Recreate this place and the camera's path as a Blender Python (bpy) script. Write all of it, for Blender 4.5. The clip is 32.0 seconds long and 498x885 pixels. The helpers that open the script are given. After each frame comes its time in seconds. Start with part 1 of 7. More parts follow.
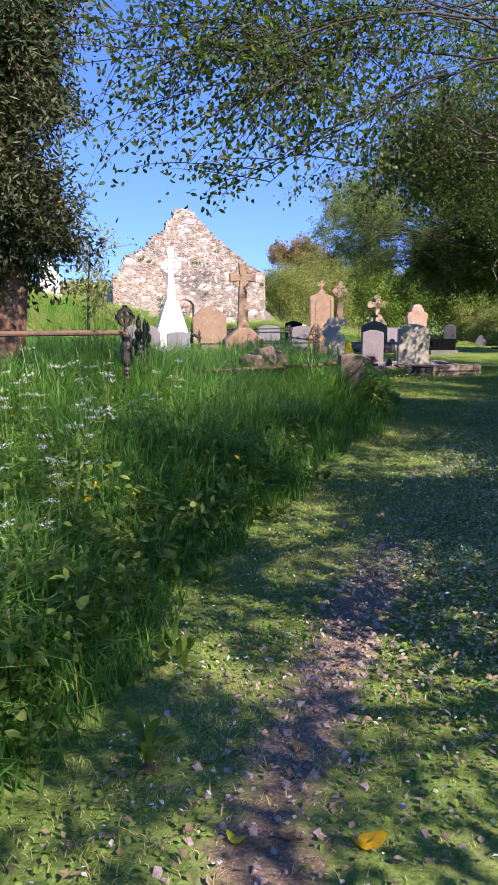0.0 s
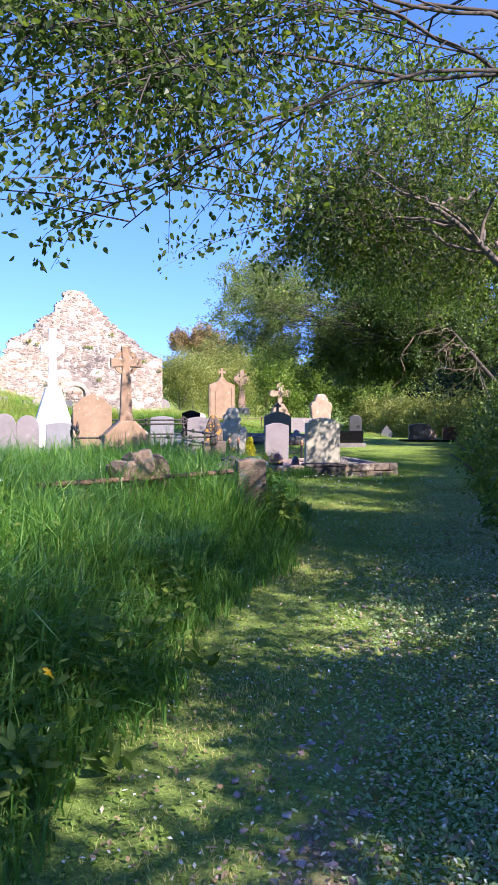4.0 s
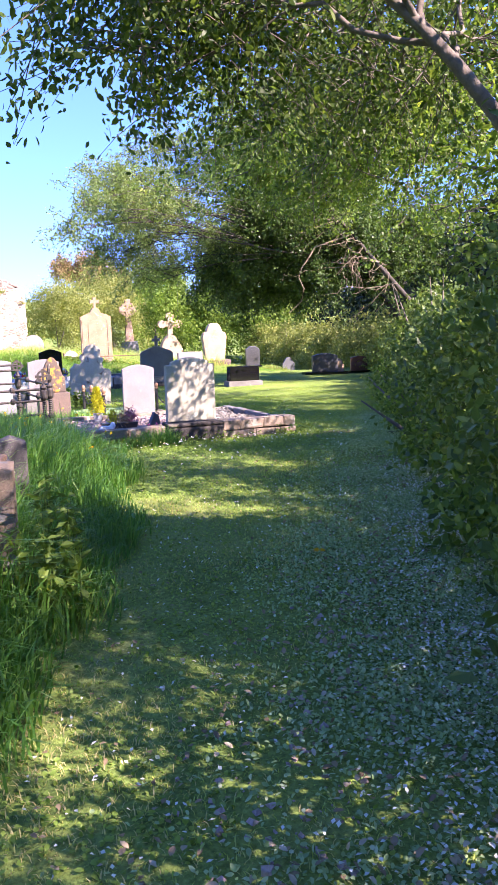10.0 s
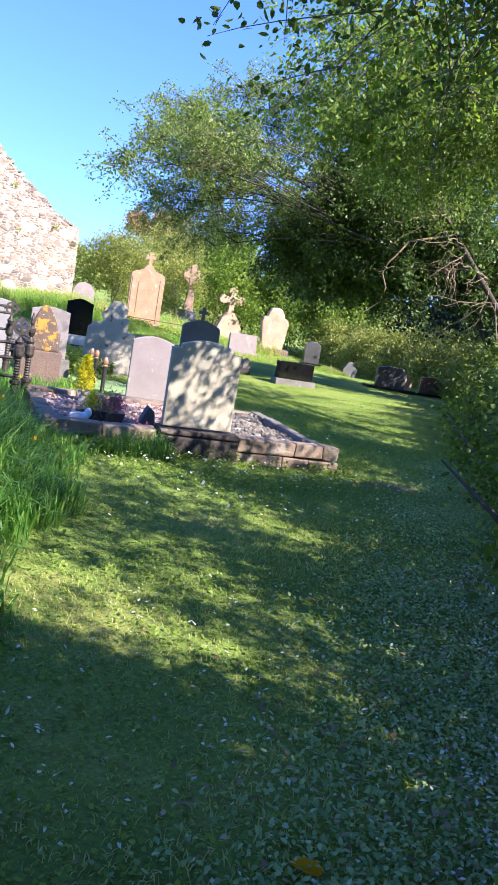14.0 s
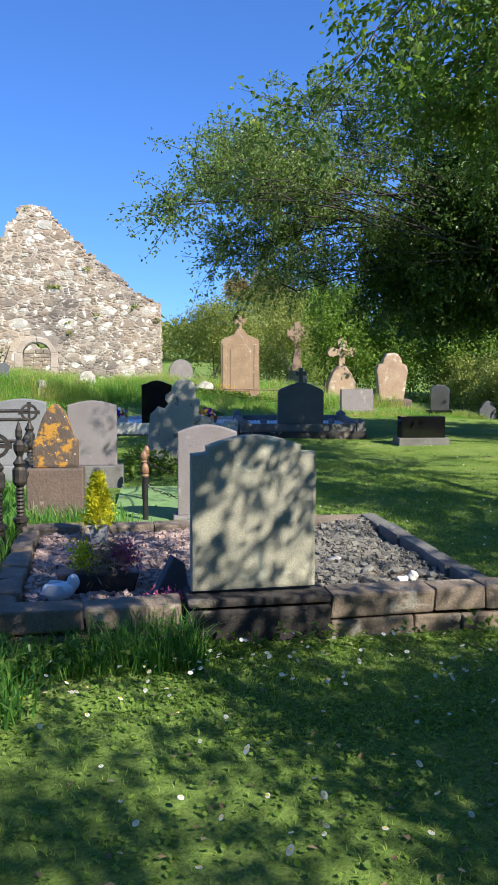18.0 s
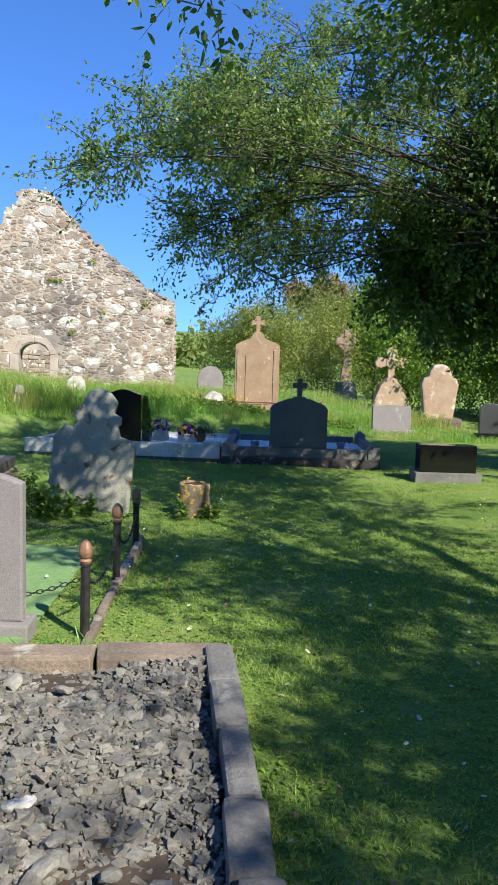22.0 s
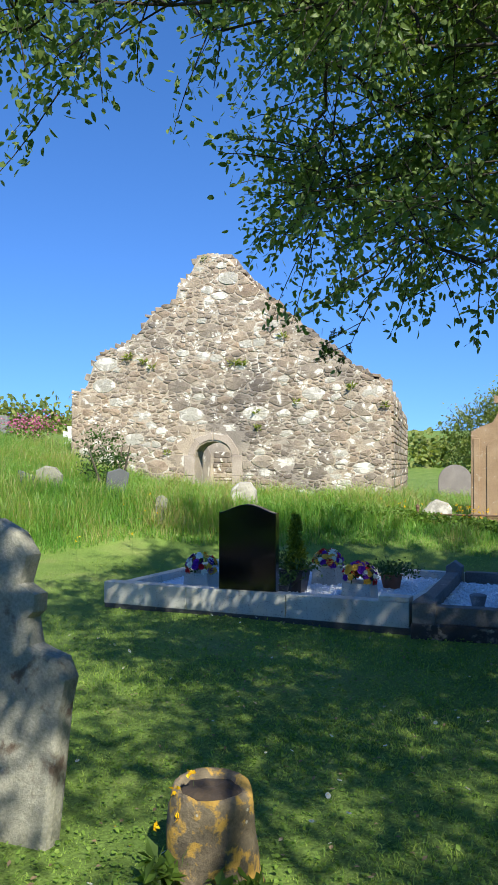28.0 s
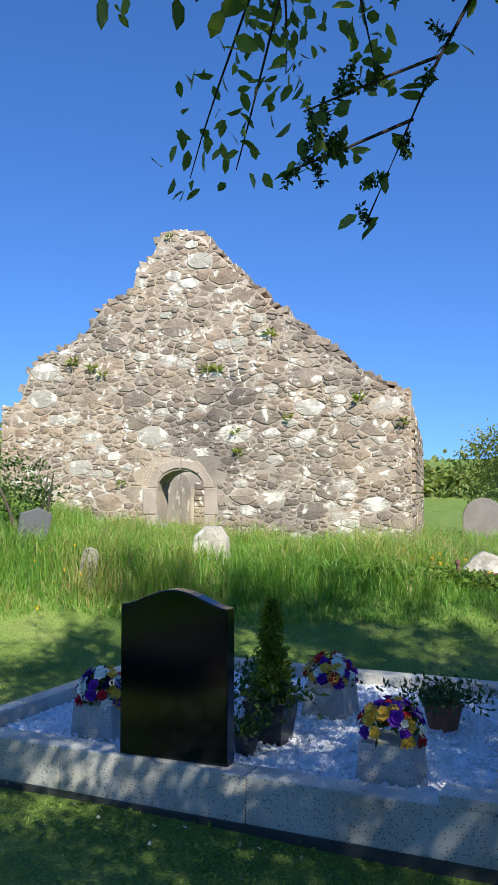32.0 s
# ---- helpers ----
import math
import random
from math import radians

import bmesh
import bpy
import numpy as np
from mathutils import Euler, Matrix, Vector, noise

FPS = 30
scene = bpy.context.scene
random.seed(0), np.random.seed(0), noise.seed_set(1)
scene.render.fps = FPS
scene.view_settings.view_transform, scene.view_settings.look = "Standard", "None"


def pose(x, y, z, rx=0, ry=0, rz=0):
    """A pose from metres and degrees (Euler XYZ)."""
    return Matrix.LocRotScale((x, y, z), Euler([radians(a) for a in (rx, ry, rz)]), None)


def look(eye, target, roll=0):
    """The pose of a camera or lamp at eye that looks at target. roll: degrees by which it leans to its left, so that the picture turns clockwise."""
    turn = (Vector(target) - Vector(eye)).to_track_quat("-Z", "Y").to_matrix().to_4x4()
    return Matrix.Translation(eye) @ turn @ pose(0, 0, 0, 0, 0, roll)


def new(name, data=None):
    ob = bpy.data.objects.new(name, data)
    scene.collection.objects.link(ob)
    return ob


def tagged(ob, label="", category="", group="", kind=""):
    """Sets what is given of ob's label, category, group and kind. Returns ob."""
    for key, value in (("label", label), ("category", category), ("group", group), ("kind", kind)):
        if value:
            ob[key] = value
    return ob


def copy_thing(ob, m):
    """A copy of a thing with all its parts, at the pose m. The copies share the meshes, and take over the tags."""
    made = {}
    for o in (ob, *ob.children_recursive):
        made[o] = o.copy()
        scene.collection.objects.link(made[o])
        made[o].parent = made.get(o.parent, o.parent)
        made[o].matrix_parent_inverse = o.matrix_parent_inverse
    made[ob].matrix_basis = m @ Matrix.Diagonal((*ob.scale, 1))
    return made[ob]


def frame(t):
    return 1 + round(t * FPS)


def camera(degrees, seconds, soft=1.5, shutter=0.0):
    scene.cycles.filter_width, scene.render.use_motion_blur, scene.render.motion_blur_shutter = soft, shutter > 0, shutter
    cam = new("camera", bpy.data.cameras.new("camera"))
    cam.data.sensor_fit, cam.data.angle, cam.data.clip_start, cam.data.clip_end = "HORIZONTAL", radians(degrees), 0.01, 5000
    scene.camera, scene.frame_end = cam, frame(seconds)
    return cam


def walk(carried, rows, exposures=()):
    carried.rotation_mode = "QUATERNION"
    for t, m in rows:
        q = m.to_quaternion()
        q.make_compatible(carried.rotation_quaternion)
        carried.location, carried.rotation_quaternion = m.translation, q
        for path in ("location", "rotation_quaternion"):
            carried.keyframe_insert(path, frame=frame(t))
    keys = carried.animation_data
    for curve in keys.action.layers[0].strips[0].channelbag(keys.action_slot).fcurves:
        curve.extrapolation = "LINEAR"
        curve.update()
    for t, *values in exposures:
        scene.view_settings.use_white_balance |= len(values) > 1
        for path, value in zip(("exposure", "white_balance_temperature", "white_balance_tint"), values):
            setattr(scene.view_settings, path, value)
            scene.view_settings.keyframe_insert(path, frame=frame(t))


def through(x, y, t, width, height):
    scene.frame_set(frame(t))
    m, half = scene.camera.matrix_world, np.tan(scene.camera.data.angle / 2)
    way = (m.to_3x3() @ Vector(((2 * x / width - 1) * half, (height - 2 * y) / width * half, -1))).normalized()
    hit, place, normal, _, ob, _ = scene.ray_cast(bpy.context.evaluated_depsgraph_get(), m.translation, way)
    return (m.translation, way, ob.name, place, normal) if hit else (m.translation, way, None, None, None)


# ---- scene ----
cam = camera(33.6, 32.0)
PATH = [
    (0, (0.08, -0.319, 1.62), (0.937, 1.461, 1.311), -0.3),
    (0.5, (0.275, 0.039, 1.629), (1.084, 1.843, 1.329), -1.9),
    (1, (0.375, 0.357, 1.668), (1.299, 2.107, 1.383), -1.4),
    (1.5, (0.618, 0.616, 1.674), (1.63, 2.317, 1.387), -0.7),
    (2, (0.757, 0.853, 1.661), (1.755, 2.559, 1.352), -0.5),
    (2.5, (0.848, 1.192, 1.705), (1.899, 2.87, 1.419), 0.3),
    (4.5, (1.815, 2.139, 1.704), (2.883, 3.829, 1.628), 0.2),
    (5, (2.045, 2.426, 1.647), (3.155, 4.085, 1.516), -0.7),
    (5.5, (2.323, 2.776, 1.679), (3.555, 4.338, 1.471), -0.9),
    (6, (2.59, 3.024, 1.685), (3.79, 4.602, 1.423), -0.8),
    (6.5, (2.831, 3.403, 1.684), (4.061, 4.96, 1.439), -0.4),
    (7, (3.091, 3.651, 1.705), (4.366, 5.184, 1.556), -0.1),
    (7.5, (3.341, 3.907, 1.712), (4.514, 5.517, 1.529), -1.0),
    (8, (3.645, 4.243, 1.738), (4.855, 5.813, 1.471), -2.0),
    (8.5, (3.96, 4.411, 1.743), (5.204, 5.956, 1.488), -1.3),
    (9, (4.28, 4.784, 1.702), (5.528, 6.329, 1.469), -1.1),
    (9.5, (4.594, 5.047, 1.744), (5.887, 6.552, 1.492), -1.6),
    (10, (4.853, 5.228, 1.748), (6.088, 6.777, 1.474), -1.9),
    (10.5, (5.072, 5.526, 1.728), (6.243, 7.116, 1.413), -2.3),
    (11, (5.329, 5.759, 1.773), (6.442, 7.39, 1.455), -1.6),
    (11.5, (5.616, 6.086, 1.76), (6.62, 7.792, 1.479), -1.1),
    (12, (5.809, 6.365, 1.785), (6.8, 8.088, 1.562), 1.3),
    (12.5, (6.185, 6.72, 1.786), (7.139, 8.465, 1.572), 0.8),
    (13, (6.488, 7.044, 1.773), (7.56, 8.717, 1.545), 0.7),
    (13.5, (6.871, 7.401, 1.795), (8.102, 8.966, 1.602), 4.5),
    (14, (7.159, 7.778, 1.735), (8.303, 9.389, 1.424), 9.6),
    (14.5, (7.416, 8.157, 1.746), (8.43, 9.875, 1.616), 4.7),
    (15, (7.695, 8.45, 1.745), (8.587, 10.217, 1.458), 1.0),
    (15.5, (7.993, 9.032, 1.74), (8.686, 10.903, 1.602), 3.5),
    (17.5, (9.195, 10.294, 1.796), (9.973, 12.125, 1.59), -2.9),
    (18, (9.477, 10.678, 1.805), (10.338, 12.472, 1.603), 0.2),
    (18.5, (9.837, 10.978, 1.822), (10.546, 12.841, 1.662), -1.0),
    (19, (10.134, 11.308, 1.799), (10.822, 13.172, 1.566), 0.8),
    (19.5, (10.541, 11.606, 1.79), (11.287, 13.449, 1.572), 0.4),
    (20, (10.861, 11.899, 1.771), (11.557, 13.757, 1.517), -0.1),
    (20.5, (11.23, 12.255, 1.778), (12.017, 14.074, 1.513), 0.6),
    (21, (11.634, 12.491, 1.76), (12.404, 14.305, 1.419), 0.4),
    (21.5, (12.007, 12.842, 1.789), (12.815, 14.652, 1.521), 1.6),
    (22, (12.391, 13.077, 1.803), (13.08, 14.946, 1.619), 1.7),
    (22.5, (12.733, 13.518, 1.742), (13.285, 15.434, 1.584), 0.9),
    (23, (13.104, 13.902, 1.75), (13.606, 15.834, 1.627), 0.1),
    (23.5, (13.299, 14.325, 1.753), (13.738, 16.275, 1.667), -0.2),
    (24, (13.528, 14.621, 1.798), (13.898, 16.585, 1.727), -1.0),
    (24.5, (13.772, 15.106, 1.778), (14.082, 17.081, 1.709), -1.2),
    (25, (13.92, 15.626, 1.824), (14.17, 17.609, 1.746), -1.2),
    (25.5, (14.16, 16.185, 1.828), (14.381, 18.17, 1.708), -0.9),
    (27.5, (14.961, 18.127, 1.755), (15.033, 20.126, 1.792), -0.6),
    (28, (15.107, 18.642, 1.755), (15.151, 20.641, 1.809), 0.1),
    (28.5, (15.221, 19.225, 1.774), (15.209, 21.224, 1.832), -0.7),
    (29, (15.373, 19.72, 1.781), (15.282, 21.717, 1.833), -1.1),
    (29.5, (15.425, 20.27, 1.795), (15.261, 22.263, 1.852), -0.3),
    (30, (15.561, 20.778, 1.814), (15.349, 22.766, 1.862), 0.0),
    (30.5, (15.617, 21.273, 1.817), (15.385, 23.259, 1.847), 0.2),
    (31, (15.676, 21.82, 1.845), (15.489, 23.811, 1.863), 0.1),
    (31.5, (15.694, 22.301, 1.864), (15.612, 24.299, 1.88), 0.3),
    (32, (15.591, 22.792, 1.858), (15.634, 24.788, 1.983), 0.0),
]
EXPOSURES = [(0, 1.12, 6600, 31), (2, 1.45, 6400, 29), (4.5, 1.55, 6350, 30), (5, 1.6, 6350, 31), (6, 1.9, 7200, 45), (8, 1.95, 6900, 42), (9, 2.05, 6850, 44), (10, 2.25, 6700, 40), (11, 2.1, 6550, 34), (12, 1.83, 6150, 31), (13, 1.75, 6250, 12), (14, 1.8, 6500, 25), (15, 1.25, 6450, 14), (18, .88, 6450, 9), (22, .88, 6400, 8), (23.5, .82, 6400, 8), (28, .72, 6550, 4), (30, .66, 6450, 6), (32, .64, 6450, 7)]
walk(cam, [(t, look(eye, target, roll)) for t, eye, target, roll in PATH], EXPOSURES)
import functools


# ---- world and sun ----
SUN_EL, SUN_AZ = radians(40.0), math.atan2(0.32, -0.95)   # azimuth of the sun from +y towards +x
world = bpy.data.worlds.new("sky")
scene.world = world
world.use_nodes = True
wn = world.node_tree.nodes
sky = wn.new("ShaderNodeTexSky")
sky.sky_type, sky.sun_disc = "NISHITA", False
sky.sun_elevation, sky.sun_rotation = SUN_EL, SUN_AZ
sky.altitude = 1200.0
sky.air_density, sky.dust_density, sky.ozone_density = 1.0, 0.0, 3.0
wn["Background"].inputs["Strength"].default_value = 0.118
around, lift, norm = wn.new("ShaderNodeTexCoord"), wn.new("ShaderNodeVectorMath"), wn.new("ShaderNodeVectorMath")
lift.operation, norm.operation = "ADD", "NORMALIZE"
lift.inputs[1].default_value = (0, 0, 0.13)
world.node_tree.links.new(around.outputs["Generated"], lift.inputs[0])
world.node_tree.links.new(lift.outputs[0], norm.inputs[0])
world.node_tree.links.new(norm.outputs[0], sky.inputs["Vector"])
deep = wn.new("ShaderNodeHueSaturation")
deep.inputs["Saturation"].default_value = 1.18
clear = wn.new("ShaderNodeMix")
clear.data_type, clear.blend_type = "RGBA", "MULTIPLY"
clear.inputs[0].default_value = 1.0
clear.inputs[7].default_value = (0.83, 0.92, 1.2, 1)
world.node_tree.links.new(sky.outputs[0], deep.inputs["Color"])
world.node_tree.links.new(deep.outputs[0], clear.inputs[6])
world.node_tree.links.new(clear.outputs[2], wn["Background"].inputs["Color"])
sun_data = bpy.data.lights.new("sun", "SUN")
sun_data.energy, sun_data.angle, sun_data.color = 5.0, radians(0.53), (1.0, 0.94, 0.84)
sun = new("sun", sun_data)
sun_from = Vector((math.sin(SUN_AZ) * math.cos(SUN_EL), math.cos(SUN_AZ) * math.cos(SUN_EL), math.sin(SUN_EL)))
sun.matrix_world = look(sun_from * 60, (0, 0, 0))

RNG = np.random.default_rng(7)
rnd = random.Random(11)


# ---- materials ----
def shader(name):
    m = bpy.data.materials.new(name)
    m.use_nodes = True
    return m, m.node_tree.nodes, m.node_tree.links, m.node_tree.nodes["Principled BSDF"]


def ramp_node(n, l, source, stops):
    r = n.new("ShaderNodeValToRGB")
    e = r.color_ramp.elements
    while len(e) < len(stops):
        e.new(0.5)
    for k, (p, c) in zip(e, stops):
        k.position, k.color = p, (*c, 1) if len(c) == 3 else c
    l.new(source, r.inputs[0])
    return r.outputs[0]


def noise_node(n, l, coord, scale, detail=4.0, rough=0.6, distortion=0.0):
    t = n.new("ShaderNodeTexNoise")
    t.inputs["Scale"].default_value, t.inputs["Detail"].default_value = scale, detail
    t.inputs["Roughness"].default_value, t.inputs["Distortion"].default_value = rough, distortion
    l.new(coord, t.inputs["Vector"])
    return t.outputs["Fac"]


def blend(n, l, fac, a, b, mode="MIX"):
    m = n.new("ShaderNodeMix")
    m.data_type, m.blend_type = "RGBA", mode
    for socket, value in ((m.inputs[0], fac), (m.inputs[6], a), (m.inputs[7], b)):
        if isinstance(value, (int, float)):
            socket.default_value = value
        elif isinstance(value, tuple):
            socket.default_value = (*value, 1)
        else:
            l.new(value, socket)
    return m.outputs[2]


def bump_to(n, l, p, height, strength, distance=0.01):
    b = n.new("ShaderNodeBump")
    b.inputs["Strength"].default_value, b.inputs["Distance"].default_value = strength, distance
    l.new(height, b.inputs["Height"])
    l.new(b.outputs[0], p.inputs["Normal"])


def place(n, kind="Object"):
    if kind == "World":
        return n.new("ShaderNodeNewGeometry").outputs["Position"]
    return n.new("ShaderNodeTexCoord").outputs[kind]


def stone_mat(name, base, second, lichen, amount, spot=0.0, spotcol=(0.7, 0.68, 0.6), rough=0.85, grain=60.0, vary=False, coord="World", relief=0.5, big=3.0, patch_scale=4.2, wide=False):
    """Weathered stone: two tones, grain, lichen blotches, small spots."""
    m, n, l, p = shader(name)
    c = place(n, coord)
    tone = ramp_node(n, l, noise_node(n, l, c, big, 5), [(0.3, base), (0.7, second)])
    if vary:
        info = n.new("ShaderNodeObjectInfo").outputs["Random"]
        isl = n.new("ShaderNodeNewGeometry").outputs["Random Per Island"]
        add = n.new("ShaderNodeMath")
        add.operation = "ADD"
        l.new(info, add.inputs[0]), l.new(isl, add.inputs[1])
        fr = n.new("ShaderNodeMath")
        fr.operation = "FRACT"
        l.new(add.outputs[0], fr.inputs[0])
        hue = ramp_node(n, l, fr.outputs[0], [(0.0, (0.7, 0.68, 0.67)), (0.2, (0.95, 0.94, 0.92)), (0.42, (1.1, 1.0, 0.9)), (0.6, (0.8, 0.77, 0.75)), (0.8, (1.05, 1.02, 0.97)), (0.95, (1.2, 1.18, 1.12))])
        tone = blend(n, l, 1.0, tone, hue, "MULTIPLY")
    if wide:
        tone = blend(n, l, 1.0, tone, ramp_node(n, l, noise_node(n, l, c, 0.55, 4, 0.6), [(0.36, (0.66, 0.64, 0.66)), (0.5, (1.0, 0.96, 0.93)), (0.64, (1.12, 1.02, 0.93))]), "MULTIPLY")
    g = noise_node(n, l, c, grain, 3, 0.7)
    tone = blend(n, l, 1.0, tone, ramp_node(n, l, g, [(0.25, (0.65, 0.65, 0.65)), (0.75, (1.25, 1.25, 1.25))]), "MULTIPLY")
    edge = noise_node(n, l, c, patch_scale, 6, 0.62, 0.3)
    cut = 1.0 - amount
    tone = blend(n, l, ramp_node(n, l, edge, [(cut, (0, 0, 0)), (min(cut + 0.07, 1), (1, 1, 1))]), tone, lichen)
    if spot:
        v = n.new("ShaderNodeTexVoronoi")
        v.inputs["Scale"].default_value = 13
        l.new(c, v.inputs["Vector"])
        mask = ramp_node(n, l, v.outputs["Distance"], [(spot * 0.8, (1, 1, 1)), (spot, (0, 0, 0))])
        tone = blend(n, l, mask, tone, spotcol)
    l.new(tone, p.inputs["Base Color"])
    p.inputs["Roughness"].default_value = rough
    bump_to(n, l, p, noise_node(n, l, c, grain * 0.5, 6, 0.7), relief, 0.012)
    return m


def plain_mat(name, colour, rough=0.5, metal=0.0, grain=0.0, second=None, scale=8.0, coord="World"):
    m, n, l, p = shader(name)
    p.inputs["Roughness"].default_value, p.inputs["Metallic"].default_value = rough, metal
    c = place(n, coord)
    col = ramp_node(n, l, noise_node(n, l, c, scale, 5), [(0.35, colour), (0.68, second or tuple(0.75 * v for v in colour))])
    l.new(col, p.inputs["Base Color"])
    if grain:
        bump_to(n, l, p, noise_node(n, l, c, 90, 4), grain, 0.004)
    return m


def leaf_mat(name, stops, through=0.35, rough=0.5):
    """Foliage: tone from the mesh's own attribute, light shining through."""
    m, n, l, p = shader(name)
    a = n.new("ShaderNodeAttribute")
    a.attribute_name = "tone"
    col = ramp_node(n, l, a.outputs["Fac"], stops)
    l.new(col, p.inputs["Base Color"])
    p.inputs["Roughness"].default_value = rough
    p.inputs["Specular IOR Level"].default_value = 0.3
    t = n.new("ShaderNodeBsdfTranslucent")
    l.new(blend(n, l, 1.0, col, (1.5, 1.5, 0.7), "MULTIPLY"), t.inputs["Color"])
    mix = n.new("ShaderNodeMixShader")
    mix.inputs[0].default_value = through
    l.new(p.outputs[0], mix.inputs[1]), l.new(t.outputs[0], mix.inputs[2])
    l.new(mix.outputs[0], n["Material Output"].inputs["Surface"])
    return m


def granite_mat(name, base, speck, rough, scale=220.0, spots=0.28, coat=0.0):
    m, n, l, p = shader(name)
    c = place(n, "World")
    v = n.new("ShaderNodeTexVoronoi")
    v.inputs["Scale"].default_value = scale
    l.new(c, v.inputs["Vector"])
    mask = ramp_node(n, l, v.outputs["Distance"], [(spots * 0.8, (1, 1, 1)), (spots, (0, 0, 0))])
    dirt = ramp_node(n, l, noise_node(n, l, c, 2.5, 6), [(0.35, (0.72, 0.7, 0.66)), (0.65, (1.05, 1.05, 1.05))])
    col = blend(n, l, 1.0, blend(n, l, mask, base, speck), dirt, "MULTIPLY")
    l.new(col, p.inputs["Base Color"])
    p.inputs["Roughness"].default_value, p.inputs["Coat Weight"].default_value = rough, coat
    bump_to(n, l, p, noise_node(n, l, c, 160, 2), 0.1, 0.002)
    return m


RUBBLE = stone_mat("rubble_stone", (0.195, 0.165, 0.138), (0.37, 0.33, 0.278), (0.69, 0.65, 0.575), 0.43, 0.0, grain=30, vary=True, relief=1.0, big=2.6, patch_scale=4.5, wide=True)
PALE_RUBBLE = stone_mat("pale_lichened_rubble", (0.36, 0.33, 0.28), (0.46, 0.43, 0.37), (0.64, 0.6, 0.54), 0.5, 0.0, grain=38, relief=0.8, big=2.2, patch_scale=3.4)
MORTAR = stone_mat("lime_mortar", (0.34, 0.3, 0.245), (0.46, 0.41, 0.34), (0.64, 0.6, 0.53), 0.42, grain=45, relief=1.0, big=1.5, patch_scale=2.6, wide=True)
DRESSED = stone_mat("dressed_sandstone", (0.338, 0.275, 0.225), (0.45, 0.375, 0.312), (0.75, 0.712, 0.625), 0.36, grain=70, relief=0.5)
GREY_STONE = stone_mat("grey_granite_slab", (0.3, 0.285, 0.212), (0.365, 0.345, 0.26), (0.46, 0.46, 0.35), 0.4, 0.0, grain=140, relief=0.3)
PINKISH = stone_mat("pinkish_grey_stone", (0.195, 0.17, 0.165), (0.245, 0.22, 0.212), (0.31, 0.295, 0.26), 0.38, grain=140, relief=0.25)
PALE_GREY = stone_mat("pale_grey_stone", (0.192, 0.192, 0.196), (0.24, 0.24, 0.244), (0.4, 0.4, 0.368), 0.33, grain=120, relief=0.2)
SLATE = stone_mat("dark_slate_grey_stone", (0.075, 0.08, 0.085), (0.11, 0.115, 0.12), (0.2, 0.2, 0.19), 0.3, grain=120, relief=0.25, rough=0.6)
WEATHERED = stone_mat("weathered_grey_stone", (0.25, 0.24, 0.19), (0.35, 0.335, 0.265), (0.12, 0.085, 0.06), 0.4, 0.0, grain=70, relief=0.7, big=1.8)
ORANGE = stone_mat("orange_lichen_stone", (0.085, 0.062, 0.048), (0.13, 0.095, 0.07), (0.42, 0.21, 0.03), 0.5, 0.12, (0.5, 0.42, 0.3), grain=50, relief=0.8, patch_scale=9)
PLINTHY = stone_mat("brown_blotched_stone", (0.1, 0.075, 0.062), (0.16, 0.11, 0.085), (0.32, 0.28, 0.22), 0.34, grain=50, relief=0.7)
BROWN = stone_mat("brown_sandstone", (0.248, 0.16, 0.092), (0.344, 0.24, 0.148), (0.448, 0.4, 0.32), 0.38, 0.1, grain=90, relief=0.4)
REDCROSS = stone_mat("red_brown_sandstone", (0.255, 0.17, 0.128), (0.323, 0.23, 0.17), (0.425, 0.187, 0.0425), 0.4, grain=90, relief=0.4)
PINKSTONE = stone_mat("pink_sandstone", (0.323, 0.212, 0.14), (0.425, 0.306, 0.208), (0.51, 0.442, 0.357), 0.42, 0.0, grain=70, relief=0.6)
WHITE_MARBLE = stone_mat("white_marble", (0.72, 0.72, 0.7), (0.82, 0.82, 0.8), (0.55, 0.55, 0.5), 0.3, grain=90, relief=0.15, rough=0.5)
PILLAR = stone_mat("lichened_pillar_stone", (0.135, 0.095, 0.062), (0.215, 0.16, 0.105), (0.13, 0.13, 0.12), 0.44, 0.0, grain=55, relief=0.8, patch_scale=7)
DARKPILLAR = stone_mat("dark_weathered_pillar_stone", (0.045, 0.041, 0.039), (0.085, 0.078, 0.072), (0.22, 0.2, 0.17), 0.4, 0.1, grain=55, relief=0.9, patch_scale=6)
KERBSTONE = stone_mat("old_kerb_stone", (0.14, 0.11, 0.082), (0.29, 0.222, 0.16), (0.4, 0.36, 0.29), 0.42, grain=60, relief=0.9)
DARKKERB = stone_mat("dark_kerb_stone", (0.022, 0.021, 0.021), (0.06, 0.05, 0.043), (0.256, 0.216, 0.168), 0.4, grain=60, relief=0.8)
GREYKERB = stone_mat("grey_kerb_concrete", (0.115, 0.11, 0.1), (0.2, 0.19, 0.172), (0.33, 0.31, 0.27), 0.38, grain=60, relief=0.9)
ROCKS = stone_mat("grey_rubble", (0.125, 0.122, 0.11), (0.23, 0.22, 0.195), (0.42, 0.39, 0.35), 0.36, grain=60, vary=True, relief=0.6)
PINKGRAVEL = stone_mat("pink_gravel", (0.34, 0.25, 0.23), (0.45, 0.35, 0.32), (0.5, 0.46, 0.44), 0.36, grain=70, vary=True, relief=0.5)
CHIPS = stone_mat("white_marble_chippings", (0.8, 0.8, 0.82), (0.9, 0.9, 0.92), (0.95, 0.95, 0.95), 0.4, grain=90, relief=0.4)
BLACK = granite_mat("polished_black_granite", (0.006, 0.006, 0.007), (0.02, 0.02, 0.024), 0.06, 400, 0.2)
